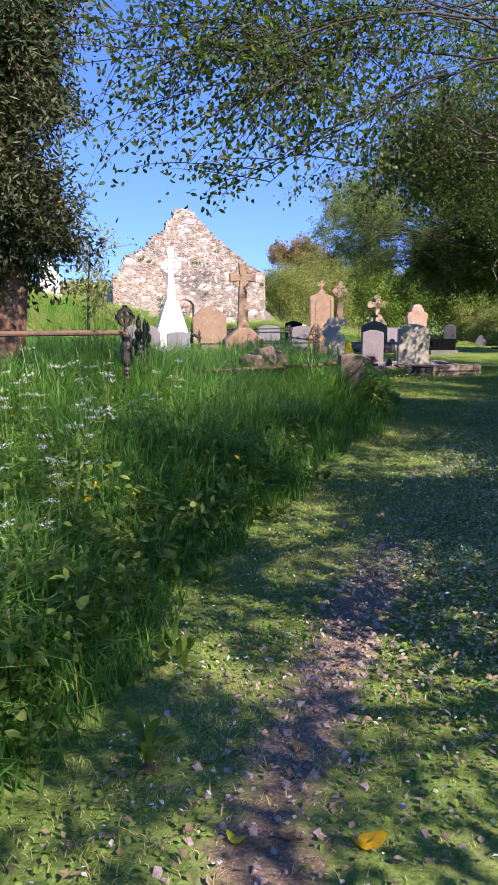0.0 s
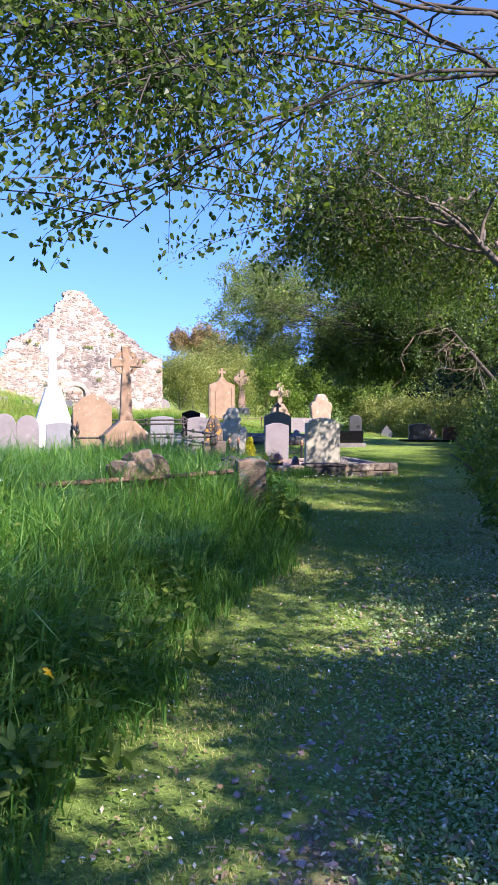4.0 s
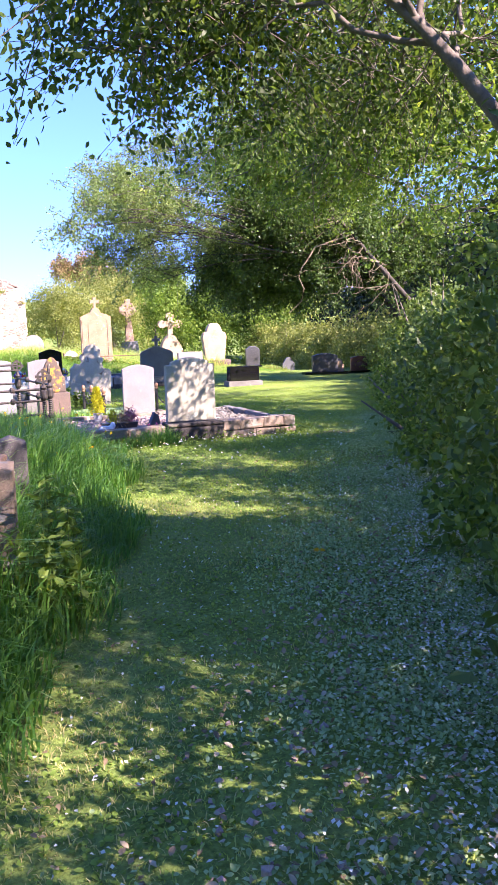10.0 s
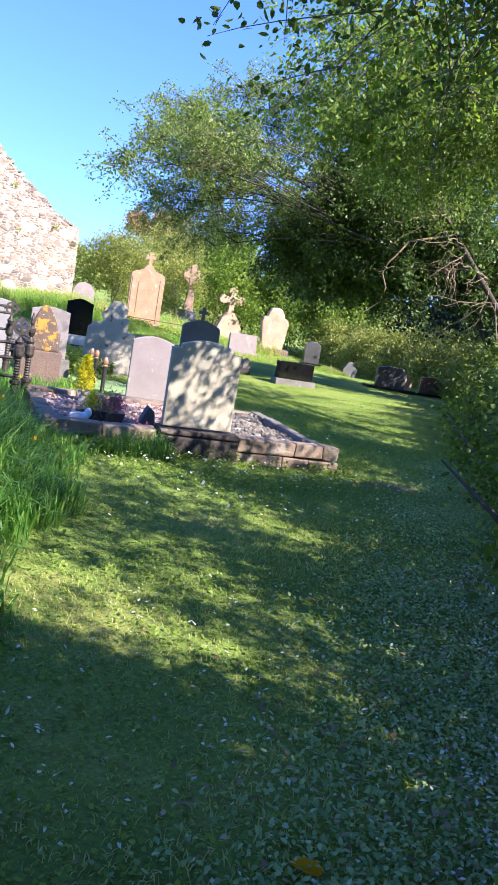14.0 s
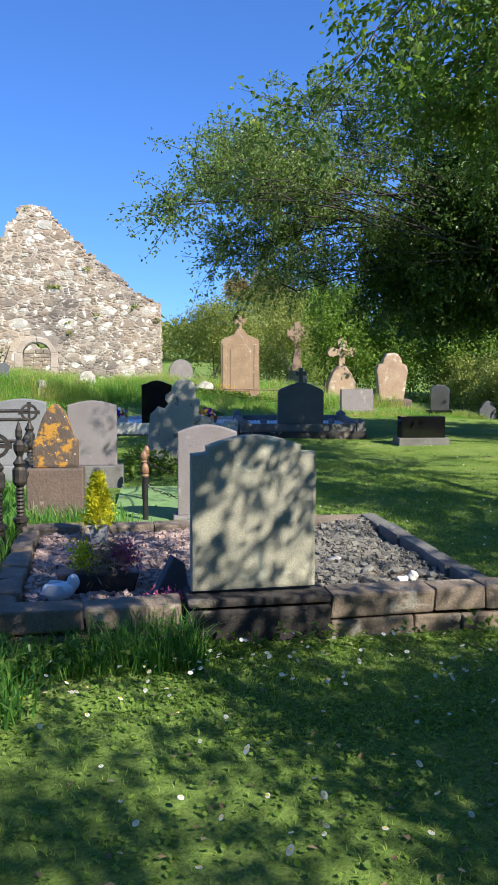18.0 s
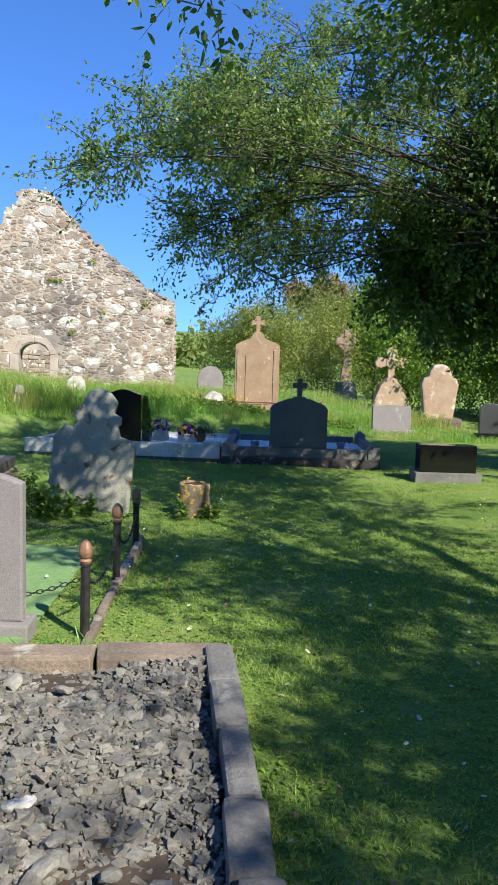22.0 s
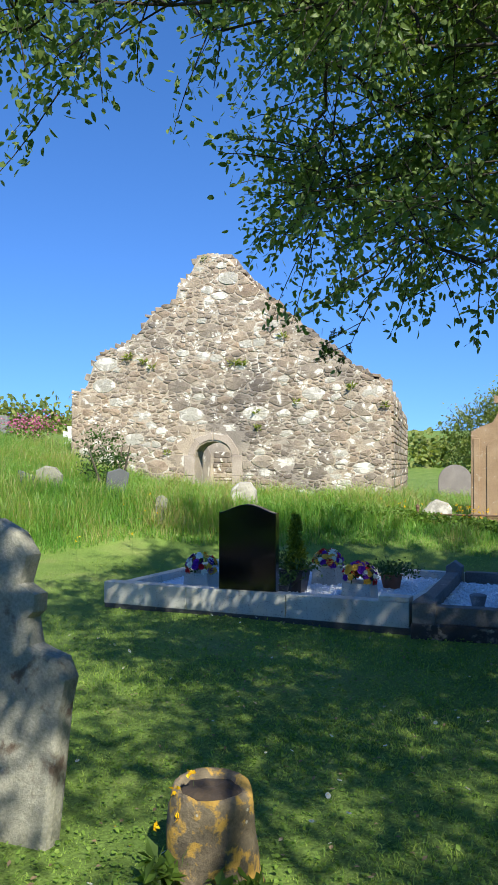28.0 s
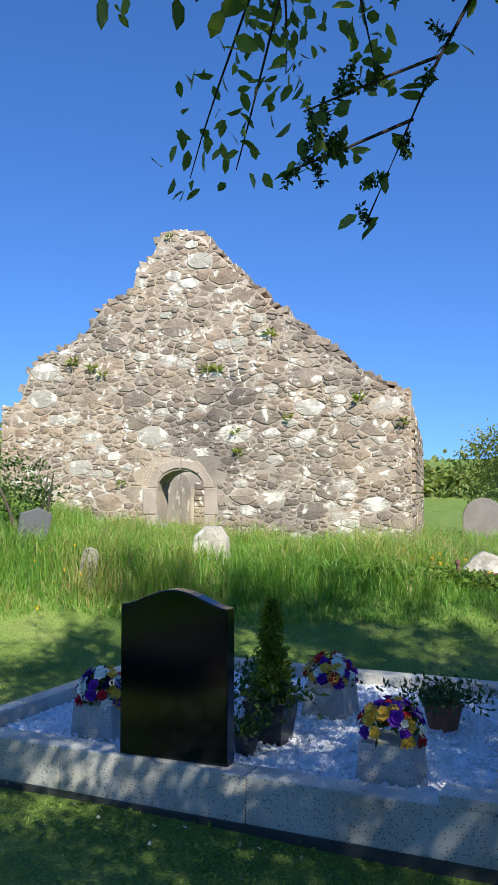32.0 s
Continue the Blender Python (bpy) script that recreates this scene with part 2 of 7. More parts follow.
SPECKLED = granite_mat("white_speckled_granite", (0.52, 0.52, 0.47), (0.1, 0.1, 0.09), 0.5, 62, 0.26)
DARKGRANITE = granite_mat("dark_grey_granite", (0.05, 0.053, 0.058), (0.13, 0.135, 0.14), 0.35, 260, 0.3)
REDGRANITE = granite_mat("red_granite", (0.16, 0.055, 0.045), (0.06, 0.03, 0.03), 0.3, 200, 0.3)
IRON = plain_mat("weathered_dark_iron", (0.035, 0.033, 0.032), 0.6, 0.6, 0.4, (0.09, 0.075, 0.06), 14)
RUST = plain_mat("rusty_iron_pipe", (0.1, 0.06, 0.04), 0.8, 0.2, 0.6, (0.2, 0.12, 0.07), 18)
BLACKPAINT = plain_mat("chipped_black_paint", (0.012, 0.012, 0.013), 0.4, 0.0, 0.3, (0.035, 0.03, 0.03), 22)
GILT = plain_mat("worn_gilt_paint", (0.3, 0.17, 0.095), 0.55, 0.2, 0.5, (0.2, 0.1, 0.06), 40)
BARK = stone_mat("tree_bark", (0.1, 0.08, 0.06), (0.17, 0.14, 0.11), (0.22, 0.22, 0.17), 0.38, grain=25, relief=1.0)
YEWBARK = stone_mat("reddish_yew_bark", (0.2, 0.1, 0.06), (0.28, 0.16, 0.1), (0.2, 0.16, 0.12), 0.35, grain=25, relief=1.0)
DARKPOT = plain_mat("dark_plastic_pot", (0.02, 0.022, 0.03), 0.4, 0, 0, (0.03, 0.033, 0.042))
GREYPOT = plain_mat("grey_stone_vase", (0.22, 0.23, 0.26), 0.7, 0, 0.3, (0.3, 0.31, 0.33))
TERRACOTTA = plain_mat("terracotta", (0.35, 0.13, 0.07), 0.8, 0, 0.3)
WHITEPAINT = plain_mat("white_glazed_ornament", (0.78, 0.8, 0.82), 0.4, 0, 0.1, (0.62, 0.65, 0.68))
SOIL = plain_mat("dark_soil", (0.045, 0.032, 0.022), 0.95, 0, 0.8, (0.08, 0.055, 0.035), 12)
GRASS_LONG = leaf_mat("long_grass", [(0.0, (0.035, 0.115, 0.026)), (0.45, (0.085, 0.23, 0.046)), (0.75, (0.18, 0.35, 0.075)), (0.93, (0.29, 0.42, 0.1)), (1.0, (0.42, 0.4, 0.18))], 0.5, 0.4)
GRASS_LAWN = leaf_mat("lawn_grass", [(0.0, (0.115, 0.205, 0.038)), (0.6, (0.25, 0.37, 0.072)), (0.9, (0.39, 0.45, 0.125)), (1.0, (0.5, 0.44, 0.22))], 0.45)
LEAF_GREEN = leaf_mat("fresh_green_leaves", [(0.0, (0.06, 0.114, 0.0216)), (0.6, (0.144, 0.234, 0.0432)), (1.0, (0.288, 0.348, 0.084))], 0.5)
# darkened copy of LEAF_GREEN: canopy shade put into the leaf colour
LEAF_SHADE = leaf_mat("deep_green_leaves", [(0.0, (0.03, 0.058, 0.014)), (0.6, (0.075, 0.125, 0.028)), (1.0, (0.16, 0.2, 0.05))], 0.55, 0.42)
DARKBARK = stone_mat("dark_tree_bark", (0.035, 0.028, 0.022), (0.065, 0.053, 0.043), (0.09, 0.09, 0.07), 0.34, grain=25, relief=1.0)
LEAF_HEDGE = leaf_mat("hedge_leaves", [(0.0, (0.045, 0.085, 0.022)), (0.6, (0.115, 0.18, 0.048)), (1.0, (0.24, 0.3, 0.1))], 0.45, 0.35)
ASTRO = plain_mat("green_artificial_turf", (0.13, 0.24, 0.075), 0.95, 0, 0.9, (0.19, 0.29, 0.11), 25)
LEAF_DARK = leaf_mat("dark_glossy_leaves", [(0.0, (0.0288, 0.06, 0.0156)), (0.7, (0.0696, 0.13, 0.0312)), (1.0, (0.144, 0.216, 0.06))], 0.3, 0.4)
# near-black leaf colour that holds the shade of the hollow under the trees
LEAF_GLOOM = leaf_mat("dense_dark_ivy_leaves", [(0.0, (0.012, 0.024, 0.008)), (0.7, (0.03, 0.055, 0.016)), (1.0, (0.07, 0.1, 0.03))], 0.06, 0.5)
DEADWOOD = stone_mat("pale_dead_wood", (0.15, 0.115, 0.075), (0.23, 0.185, 0.12), (0.2, 0.2, 0.13), 0.3, grain=25, relief=0.6)
LEAF_YEW = leaf_mat("yew_needles", [(0.0, (0.02, 0.035, 0.012)), (0.7, (0.06, 0.08, 0.03)), (1.0, (0.2, 0.17, 0.08))], 0.2)
LEAF_FERN = leaf_mat("yellow_green_fern", [(0.0, (0.12, 0.17, 0.025)), (1.0, (0.32, 0.36, 0.06))], 0.4)
LEAF_ELDER = leaf_mat("bright_elder_leaves", [(0.0, (0.07, 0.13, 0.02)), (0.6, (0.15, 0.25, 0.04)), (1.0, (0.26, 0.36, 0.07))], 0.45)
LEAF_WILLOW = leaf_mat("grey_green_willow_leaves", [(0.0, (0.078, 0.13, 0.039)), (0.6, (0.163, 0.24, 0.0715)), (1.0, (0.312, 0.377, 0.13))], 0.45, 0.38)
LEAF_SCRUB = leaf_mat("pale_scrub_leaves", [(0.0, (0.13, 0.17, 0.045)), (0.6, (0.25, 0.29, 0.08)), (1.0, (0.38, 0.38, 0.14))], 0.45)
LEAF_PINE = leaf_mat("brown_green_pine_needles", [(0.0, (0.12, 0.09, 0.04)), (0.6, (0.24, 0.17, 0.07)), (1.0, (0.34, 0.23, 0.1))], 0.2)
LEAF_YELLOW = leaf_mat("yellow_green_conifer", [(0.0, (0.42, 0.42, 0.03)), (1.0, (0.75, 0.7, 0.05))], 0.4)
GROUND_WEED = leaf_mat("pale_glossy_weed_leaves", [(0.0, (0.14, 0.24, 0.1)), (0.6, (0.32, 0.45, 0.22)), (1.0, (0.56, 0.62, 0.43))], 0.4, 0.5)
LITTER = leaf_mat("fallen_brown_leaves", [(0.0, (0.15, 0.1, 0.055)), (0.6, (0.3, 0.22, 0.13)), (1.0, (0.46, 0.4, 0.29))], 0.2, 0.7)
PETAL = leaf_mat("white_petals", [(0.0, (0.5, 0.52, 0.5)), (1.0, (0.82, 0.82, 0.8))], 0.3)
YELLOW = leaf_mat("yellow_petals", [(0.0, (0.75, 0.42, 0.01)), (1.0, (0.85, 0.6, 0.02))], 0.3)
FLOWER_MIX = leaf_mat("mixed_flower_petals", [(0.0, (0.09, 0.01, 0.3)), (0.3, (0.16, 0.02, 0.42)), (0.36, (0.5, 0.01, 0.02)), (0.5, (0.6, 0.02, 0.03)), (0.54, (0.8, 0.5, 0.05)), (0.75, (0.85, 0.55, 0.1)), (0.8, (0.85, 0.83, 0.78)), (1.0, (0.9, 0.9, 0.85))], 0.15, 0.6)
PINKFLOWER = leaf_mat("pink_heather_flowers", [(0.0, (0.35, 0.06, 0.16)), (1.0, (0.65, 0.22, 0.38))], 0.2)


def ground_material():
    """Mown turf, trodden path with grit and bare soil, rougher grass under the long growth."""
    m, n, l, p = shader("turf_and_path")
    c = place(n, "World")
    a = n.new("ShaderNodeAttribute")
    a.attribute_name = "worn"
    turf = ramp_node(n, l, noise_node(n, l, c, 1.1, 6), [(0.3, (0.105, 0.175, 0.037)), (0.55, (0.18, 0.26, 0.058)), (0.75, (0.26, 0.285, 0.095))])
    fine = ramp_node(n, l, noise_node(n, l, c, 45, 4, 0.7), [(0.3, (0.5, 0.5, 0.5)), (0.7, (1.35, 1.35, 1.35))])
    turf = blend(n, l, 1.0, turf, fine, "MULTIPLY")
    grit = ramp_node(n, l, noise_node(n, l, c, 70, 3, 0.75), [(0.35, (0.14, 0.105, 0.066)), (0.55, (0.28, 0.22, 0.148)), (0.72, (0.5, 0.44, 0.34))])
    grit = blend(n, l, 1.0, grit, ramp_node(n, l, noise_node(n, l, c, 2.0, 5), [(0.3, (0.75, 0.7, 0.65)), (0.7, (1.15, 1.1, 1.05))]), "MULTIPLY")
    edge = n.new("ShaderNodeMath")
    edge.operation = "ADD"
    l.new(a.outputs["Fac"], edge.inputs[0])
    k = n.new("ShaderNodeMath")
    k.operation, k.inputs[1].default_value = "MULTIPLY_ADD", 0.9
    k.inputs[2].default_value = -0.45
    l.new(noise_node(n, l, c, 3.4, 7, 0.68), k.inputs[0])
    l.new(k.outputs[0], edge.inputs[1])
    col = blend(n, l, ramp_node(n, l, edge.outputs[0], [(0.4, (0, 0, 0)), (0.62, (1, 1, 1))]), turf, grit)
    l.new(col, p.inputs["Base Color"])
    p.inputs["Roughness"].default_value = 0.95
    p.inputs["Specular IOR Level"].default_value = 0.15
    bump_to(n, l, p, noise_node(n, l, c, 60, 5, 0.75), 0.7, 0.02)
    return m


TURF = ground_material()


# ---- building helpers ----
def part(name, bm, material, parent=None, label="", smooth=False):
    """Links a bmesh as one mesh object under a thing or a part."""
    mesh = bpy.data.meshes.new(name)
    bm.to_mesh(mesh)
    bm.free()
    mesh.materials.append(material)
    if smooth:
        for f in mesh.polygons:
            f.use_smooth = True
    ob = new(name, mesh)
    if parent:
        ob.parent = parent
    if label:
        tagged(ob, label)
    return ob


def thing(name, m, label, category, group="", kind=""):
    ob = new(name)
    ob.empty_display_size = 0.1
    ob.matrix_world = m
    return tagged(ob, label, category, group, kind)


def bulk(name, verts, faces, material, parent=None, tone=None, smooth=False):
    """A big mesh from numpy arrays; faces all with the same corner count. tone: one value a vertex."""
    verts, faces = np.asarray(verts, np.float32), np.asarray(faces, np.int32)
    mesh = bpy.data.meshes.new(name)
    k = faces.shape[1]
    mesh.vertices.add(len(verts)), mesh.loops.add(faces.size), mesh.polygons.add(len(faces))
    mesh.vertices.foreach_set("co", verts.ravel())
    mesh.loops.foreach_set("vertex_index", faces.ravel())
    mesh.polygons.foreach_set("loop_start", np.arange(0, faces.size, k, dtype=np.int32))
    mesh.polygons.foreach_set("use_smooth", np.full(len(faces), smooth))
    if tone is not None:
        mesh.attributes.new("tone", "FLOAT", "POINT").data.foreach_set("value", np.asarray(tone, np.float32))
    mesh.update(calc_edges=True)
    mesh.materials.append(material)
    ob = new(name, mesh)
    if parent:
        ob.parent = parent
    return ob


def ss(a, b, x):
    t = np.clip((np.asarray(x, float) - a) / (b - a), 0, 1)
    return t * t * (3 - 2 * t)


EDGE = [(-3, -2.5), (0.76, 2.58), (1.19, 3.29), (2.28, 4.6), (4.2, 6.7), (5.17, 7.59), (6.33, 8.6), (7.9, 10.5), (8.84, 12.06), (9.65, 13.55), (10.25, 15.0), (10.3, 19.0)]
TRAIL = [(-2, -2.5), (1.3, 2.0), (3.4, 4.3), (5.9, 6.7), (8.6, 8.9), (11.5, 11.7), (13.3, 13.7)]


def beside(x, y, line):
    """Distance to a polyline, positive on its left."""
    x, y = np.asarray(x, float), np.asarray(y, float)
    best, side = np.full(x.shape, 1e9), np.ones(x.shape)
    for (ax, ay), (bx, by) in zip(line, line[1:]):
        dx, dy = bx - ax, by - ay
        t = np.clip(((x - ax) * dx + (y - ay) * dy) / (dx * dx + dy * dy), 0, 1)
        d = np.hypot(x - ax - t * dx, y - ay - t * dy)
        s = np.sign(dx * (y - ay) - dy * (x - ax) + 1e-9)
        near = d < best
        best, side = np.where(near, d, best), np.where(near, s, side)
    return best * side


def ground_z(x, y):
    x, y = np.asarray(x, float), np.asarray(y, float)
    z = 0.2 * ss(3, 13, y) - 0.1 * ss(18.3, 21.5, y) + 0.06 * ss(24, 29, y)
    z = z + 0.26 * ss(0.3, 2.6, beside(x, y, EDGE)) * (1 - ss(13, 17, y))
    v = 0.242 * x + 0.97 * y
    z = z + 0.64 * ss(33.3, 35.6, v) * (1 - ss(17.0, 23, x) * (1 - 0.6 * ss(36, 42, y)) - 0.4 * ss(23, 30, x))
    z = z + 2.5 * np.clip((15 - x) / 9, 0, 1.05) * np.clip((y - 28) / 12, 0, 1)
    far = np.hypot(x - 14, y - 25)
    z = z + 11 * ss(60, 230, far) + 0.02 * np.sin(x * 1.7 + 0.6 * y) * np.sin(1.3 * y - 0.4 * x)
    return z


def gz(x, y):
    return float(ground_z(x, y))


def on_ground(x, y, deg=0.0, sink=0.0, rx=0.0, ry=0.0):
    return pose(x, y, gz(x, y) - sink, rx, ry, deg)


def box_bm(sx, sy, sz, x=0, y=0, z=0, bevel=0.0, bm=None, jitter=0.0):
    """A box standing on z, centred on x, y, its edges rounded, its corners uneven."""
    bm = bm or bmesh.new()
    made = bmesh.ops.create_cube(bm, size=1.0)["verts"]
    for v in made:
        v.co = Vector((v.co.x * sx + x, v.co.y * sy + y, (v.co.z + 0.5) * sz + z)) + Vector([rnd.uniform(-jitter, jitter) for _ in range(3)])
    if bevel:
        edges = list({e for v in made for e in v.link_edges})
        bmesh.ops.bevel(bm, geom=edges, offset=bevel, segments=2, affect="EDGES", profile=0.6)
    return bm


def slab_bm(outline, depth, bevel=0.012, bm=None, y=0.0):
    """An upright slab: an outline in x and z, extruded along y about the plane y, edges rounded."""
    bm = bm or bmesh.new()
    front = [bm.verts.new((a, y - depth / 2, b)) for a, b in outline]
    back = [bm.verts.new((a, y + depth / 2, b)) for a, b in outline]
    n = len(outline)
    faces = [bm.faces.new(front), bm.faces.new(back[::-1])]
    for i in range(n):
        faces.append(bm.faces.new((front[i], back[i], back[(i + 1) % n], front[(i + 1) % n])))
    bmesh.ops.recalc_face_normals(bm, faces=faces)
    if bevel:
        rim = [e for f in faces[:2] for e in f.edges]
        bmesh.ops.bevel(bm, geom=list(set(rim)), offset=bevel, segments=2, affect="EDGES", profile=0.6)
    return bm


def arc(cx, cz, r, a0, a1, n):
    return [(cx + r * math.cos(radians(a0 + (a1 - a0) * i / n)), cz + r * math.sin(radians(a0 + (a1 - a0) * i / n))) for i in range(n + 1)]


def lathe_bm(profile, sides=16, bm=None, x=0, y=0, z=0):
    """A turned shape from radius and height pairs."""
    bm = bm or bmesh.new()
    rings = [[bm.verts.new((x + r * math.cos(2 * math.pi * k / sides), y + r * math.sin(2 * math.pi * k / sides), z + h)) for k in range(sides)] for r, h in profile]
    for a, b in zip(rings, rings[1:]):
        for k in range(sides):
            bm.faces.new((a[k], a[(k + 1) % sides], b[(k + 1) % sides], b[k]))
    bm.faces.new(rings[0][::-1]), bm.faces.new(rings[-1])
    return bm


def tube_arrays(points, radii, sides=6):
    """Vertices and quads of a tapered tube along points."""
    pts = np.asarray(points, float)
    rad = np.asarray(radii, float)
    tan = np.gradient(pts, axis=0)
    tan /= np.linalg.norm(tan, axis=1, keepdims=True) + 1e-9
    up = np.where(np.abs(tan[:, 2:3]) > 0.9, np.array([[1.0, 0, 0]]), np.array([[0, 0, 1.0]]))
    a = np.cross(tan, up)
    a /= np.linalg.norm(a, axis=1, keepdims=True) + 1e-9
    b = np.cross(tan, a)
    ang = np.linspace(0, 2 * np.pi, sides, endpoint=False)
    v = pts[:, None] + rad[:, None, None] * (np.cos(ang)[None, :, None] * a[:, None] + np.sin(ang)[None, :, None] * b[:, None])
    n = len(pts)
    i = np.arange(n - 1)[:, None] * sides + np.arange(sides)[None]
    j = np.arange(n - 1)[:, None] * sides + (np.arange(sides)[None] + 1) % sides
    f = np.stack([i, j, j + sides, i + sides], -1).reshape(-1, 4)
    return v.reshape(-1, 3), f


def tubes(name, list_of, material, parent=None, sides=6):
    vs, fs, at = [], [], 0
    for pts, rad in list_of:
        v, f = tube_arrays(pts, rad, sides)
        vs.append(v), fs.append(f + at)
        at += len(v)
    return bulk(name, np.concatenate(vs), np.concatenate(fs), material, parent, smooth=True)


def unit(v):
    return v / (np.linalg.norm(v, axis=-1, keepdims=True) + 1e-9)


def leaves(name, pos, length, width, material, parent=None, flat=0.0, tone=None, aim=None, sides=4):
    """Many folded leaves of four or six corners each."""
    n = len(pos)
    d = unit(RNG.normal(size=(n, 3)) * np.array([1, 1, 1 - 0.6 * flat]) + (0 if aim is None else aim))
    s = unit(np.cross(d, RNG.normal(size=(n, 3)) * (1 - flat) + np.array([0, 0, 1.0]) * (0.3 + flat)))
    u = np.cross(s, d)
    L = (length * RNG.uniform(0.6, 1.25, n))[:, None]
    W = (width * RNG.uniform(0.7, 1.2, n))[:, None]
    if sides == 4:
        v = np.stack([pos, pos + d * L * 0.5 + s * W * 0.5 + u * W * 0.15, pos + d * L, pos + d * L * 0.5 - s * W * 0.5 + u * W * 0.15], 1)
    else:
        v = np.stack([pos, pos + d * L * 0.28 + s * W * 0.42 + u * W * 0.12, pos + d * L * 0.68 + s * W * 0.4 + u * W * 0.1, pos + d * L - u * W * 0.1,
                      pos + d * L * 0.68 - s * W * 0.4 + u * W * 0.1, pos + d * L * 0.28 - s * W * 0.42 + u * W * 0.12], 1)
    v, f = v.reshape(-1, 3), np.arange(sides * n).reshape(-1, sides)
    tone = RNG.beta(2, 2.4, n) if tone is None else tone
    return bulk(name, v, f, material, parent, np.repeat(tone, sides))


def blades(name, xy, height, width, material, parent=None, lean=0.35, tone=None, z=None, droop=0.25):
    """Grass: bent blades of five corners each (two quads, the last one closed to a tip)."""
    n = len(xy)
    z0 = ground_z(xy[:, 0], xy[:, 1]) if z is None else z
    base = np.stack([xy[:, 0], xy[:, 1], z0 - 0.01], 1)
    ang = RNG.uniform(0, 2 * np.pi, n)
    side = np.stack([np.cos(ang), np.sin(ang), np.zeros(n)], 1)
    la = ang + np.pi / 2 + RNG.normal(0, 0.5, n)
    out = np.stack([np.cos(la), np.sin(la), np.zeros(n)], 1)
    h = np.asarray(height) * np.ones(n)
    bend = (np.abs(RNG.normal(lean, 0.2, n)) * h)[:, None]
    h = h[:, None]
    w = (np.asarray(width) * RNG.uniform(0.6, 1.2, n))[:, None]
    mid = base + np.array([0, 0, 1.0]) * h * 0.6 + out * bend * 0.35
    tip = base + np.array([0, 0, 1.0]) * h * (1 - droop * bend / (h + 1e-6)) + out * bend
    v = np.stack([base - side * w / 2, base + side * w / 2, mid + side * w * 0.38, mid - side * w * 0.38, tip + side * w * 0.04, tip - side * w * 0.04], 1).reshape(-1, 3)
    k = np.arange(n)[:, None] * 6
    f = np.concatenate([k + [0, 1, 2, 3], k + [3, 2, 4, 5]], 1).reshape(-1, 4)
    tone = RNG.beta(2, 2.2, n) if tone is None else tone
    return bulk(name, v, f, material, parent, np.repeat(tone, 6))


def scatter_rocks(name, pts, size, material, parent=None, squash=0.7):
    """Small uneven stones, eight corners each."""
    n = len(pts)
    cube = np.array([[x, y, z] for z in (-1, 1) for y in (-1, 1) for x in (-1, 1)], float) * 0.5
    v = cube[None] * RNG.uniform(0.55, 1.15, (n, 8, 1)) + RNG.normal(0, 0.08, (n, 8, 3))
    v = v * (np.asarray(size) * np.ones(n))[:, None, None] * np.array([1, 1, squash])
    ang = RNG.uniform(0, 2 * np.pi, n)
    tilt = RNG.normal(0, 0.5, n)
    c, s = np.cos(tilt)[:, None], np.sin(tilt)[:, None]
    y, z = v[..., 1] * c - v[..., 2] * s, v[..., 1] * s + v[..., 2] * c
    c, s = np.cos(ang)[:, None], np.sin(ang)[:, None]
    v = np.stack([v[..., 0] * c - y * s, v[..., 0] * s + y * c, z], -1) + np.asarray(pts)[:, None]
    q = np.array([[0, 2, 3, 1], [4, 5, 7, 6], [0, 1, 5, 4], [2, 6, 7, 3], [0, 4, 6, 2], [1, 3, 7, 5]])
    return bulk(name, v.reshape(-1, 3), (np.arange(n)[:, None, None] * 8 + q[None]).reshape(-1, 4), material, parent)


# ---- ground: one sheet to the horizon ----
def axis_steps(lo, hi, step, far):
    mid = list(np.arange(lo, hi + 1e-6, step))
    out, d, x = [], step, hi
    while x < far:
        d *= 1.25
        x += d
        out.append(x)
    low, d, x = [], step, lo
    while x > -far:
        d *= 1.25
        x -= d
        low.append(x)
    return np.array(low[::-1] + mid + out)


gx, gy = axis_steps(-4, 32, 0.3, 1500), axis_steps(-6, 46, 0.3, 1500)
X, Y = np.meshgrid(gx, gy)
grid = np.stack([X, Y, ground_z(X, Y)], -1).reshape(-1, 3)
nx, ny = len(gx), len(gy)
ids = (np.arange(ny - 1)[:, None] * nx + np.arange(nx - 1)[None]).ravel()
ground = bulk("ground", grid, np.stack([ids, ids + 1, ids + nx + 1, ids + nx], -1), TURF, smooth=True)
trail_d = np.abs(beside(X, Y, TRAIL)).ravel()
worn = 0.66 * (1 - ss(0.04, 0.34, trail_d)) * (1 - 0.75 * ss(3.4, 5.6, Y.ravel())) * (1 - ss(10, 12.5, Y.ravel())) + 0.1 * (1 - ss(0.6, 1.9, trail_d)) * (1 - ss(9, 13, Y.ravel())) + 0.85 * (1 - ss(0.2, 0.5, np.hypot((X.ravel() - 13.2) * 0.7, Y.ravel() - 13.75)))
ground.data.attributes.new("worn", "FLOAT", "POINT").data.foreach_set("value", worn.astype(np.float32))
tagged(ground, "mown churchyard turf with a trodden gritty trail and rough banks", "ground", kind="structure")

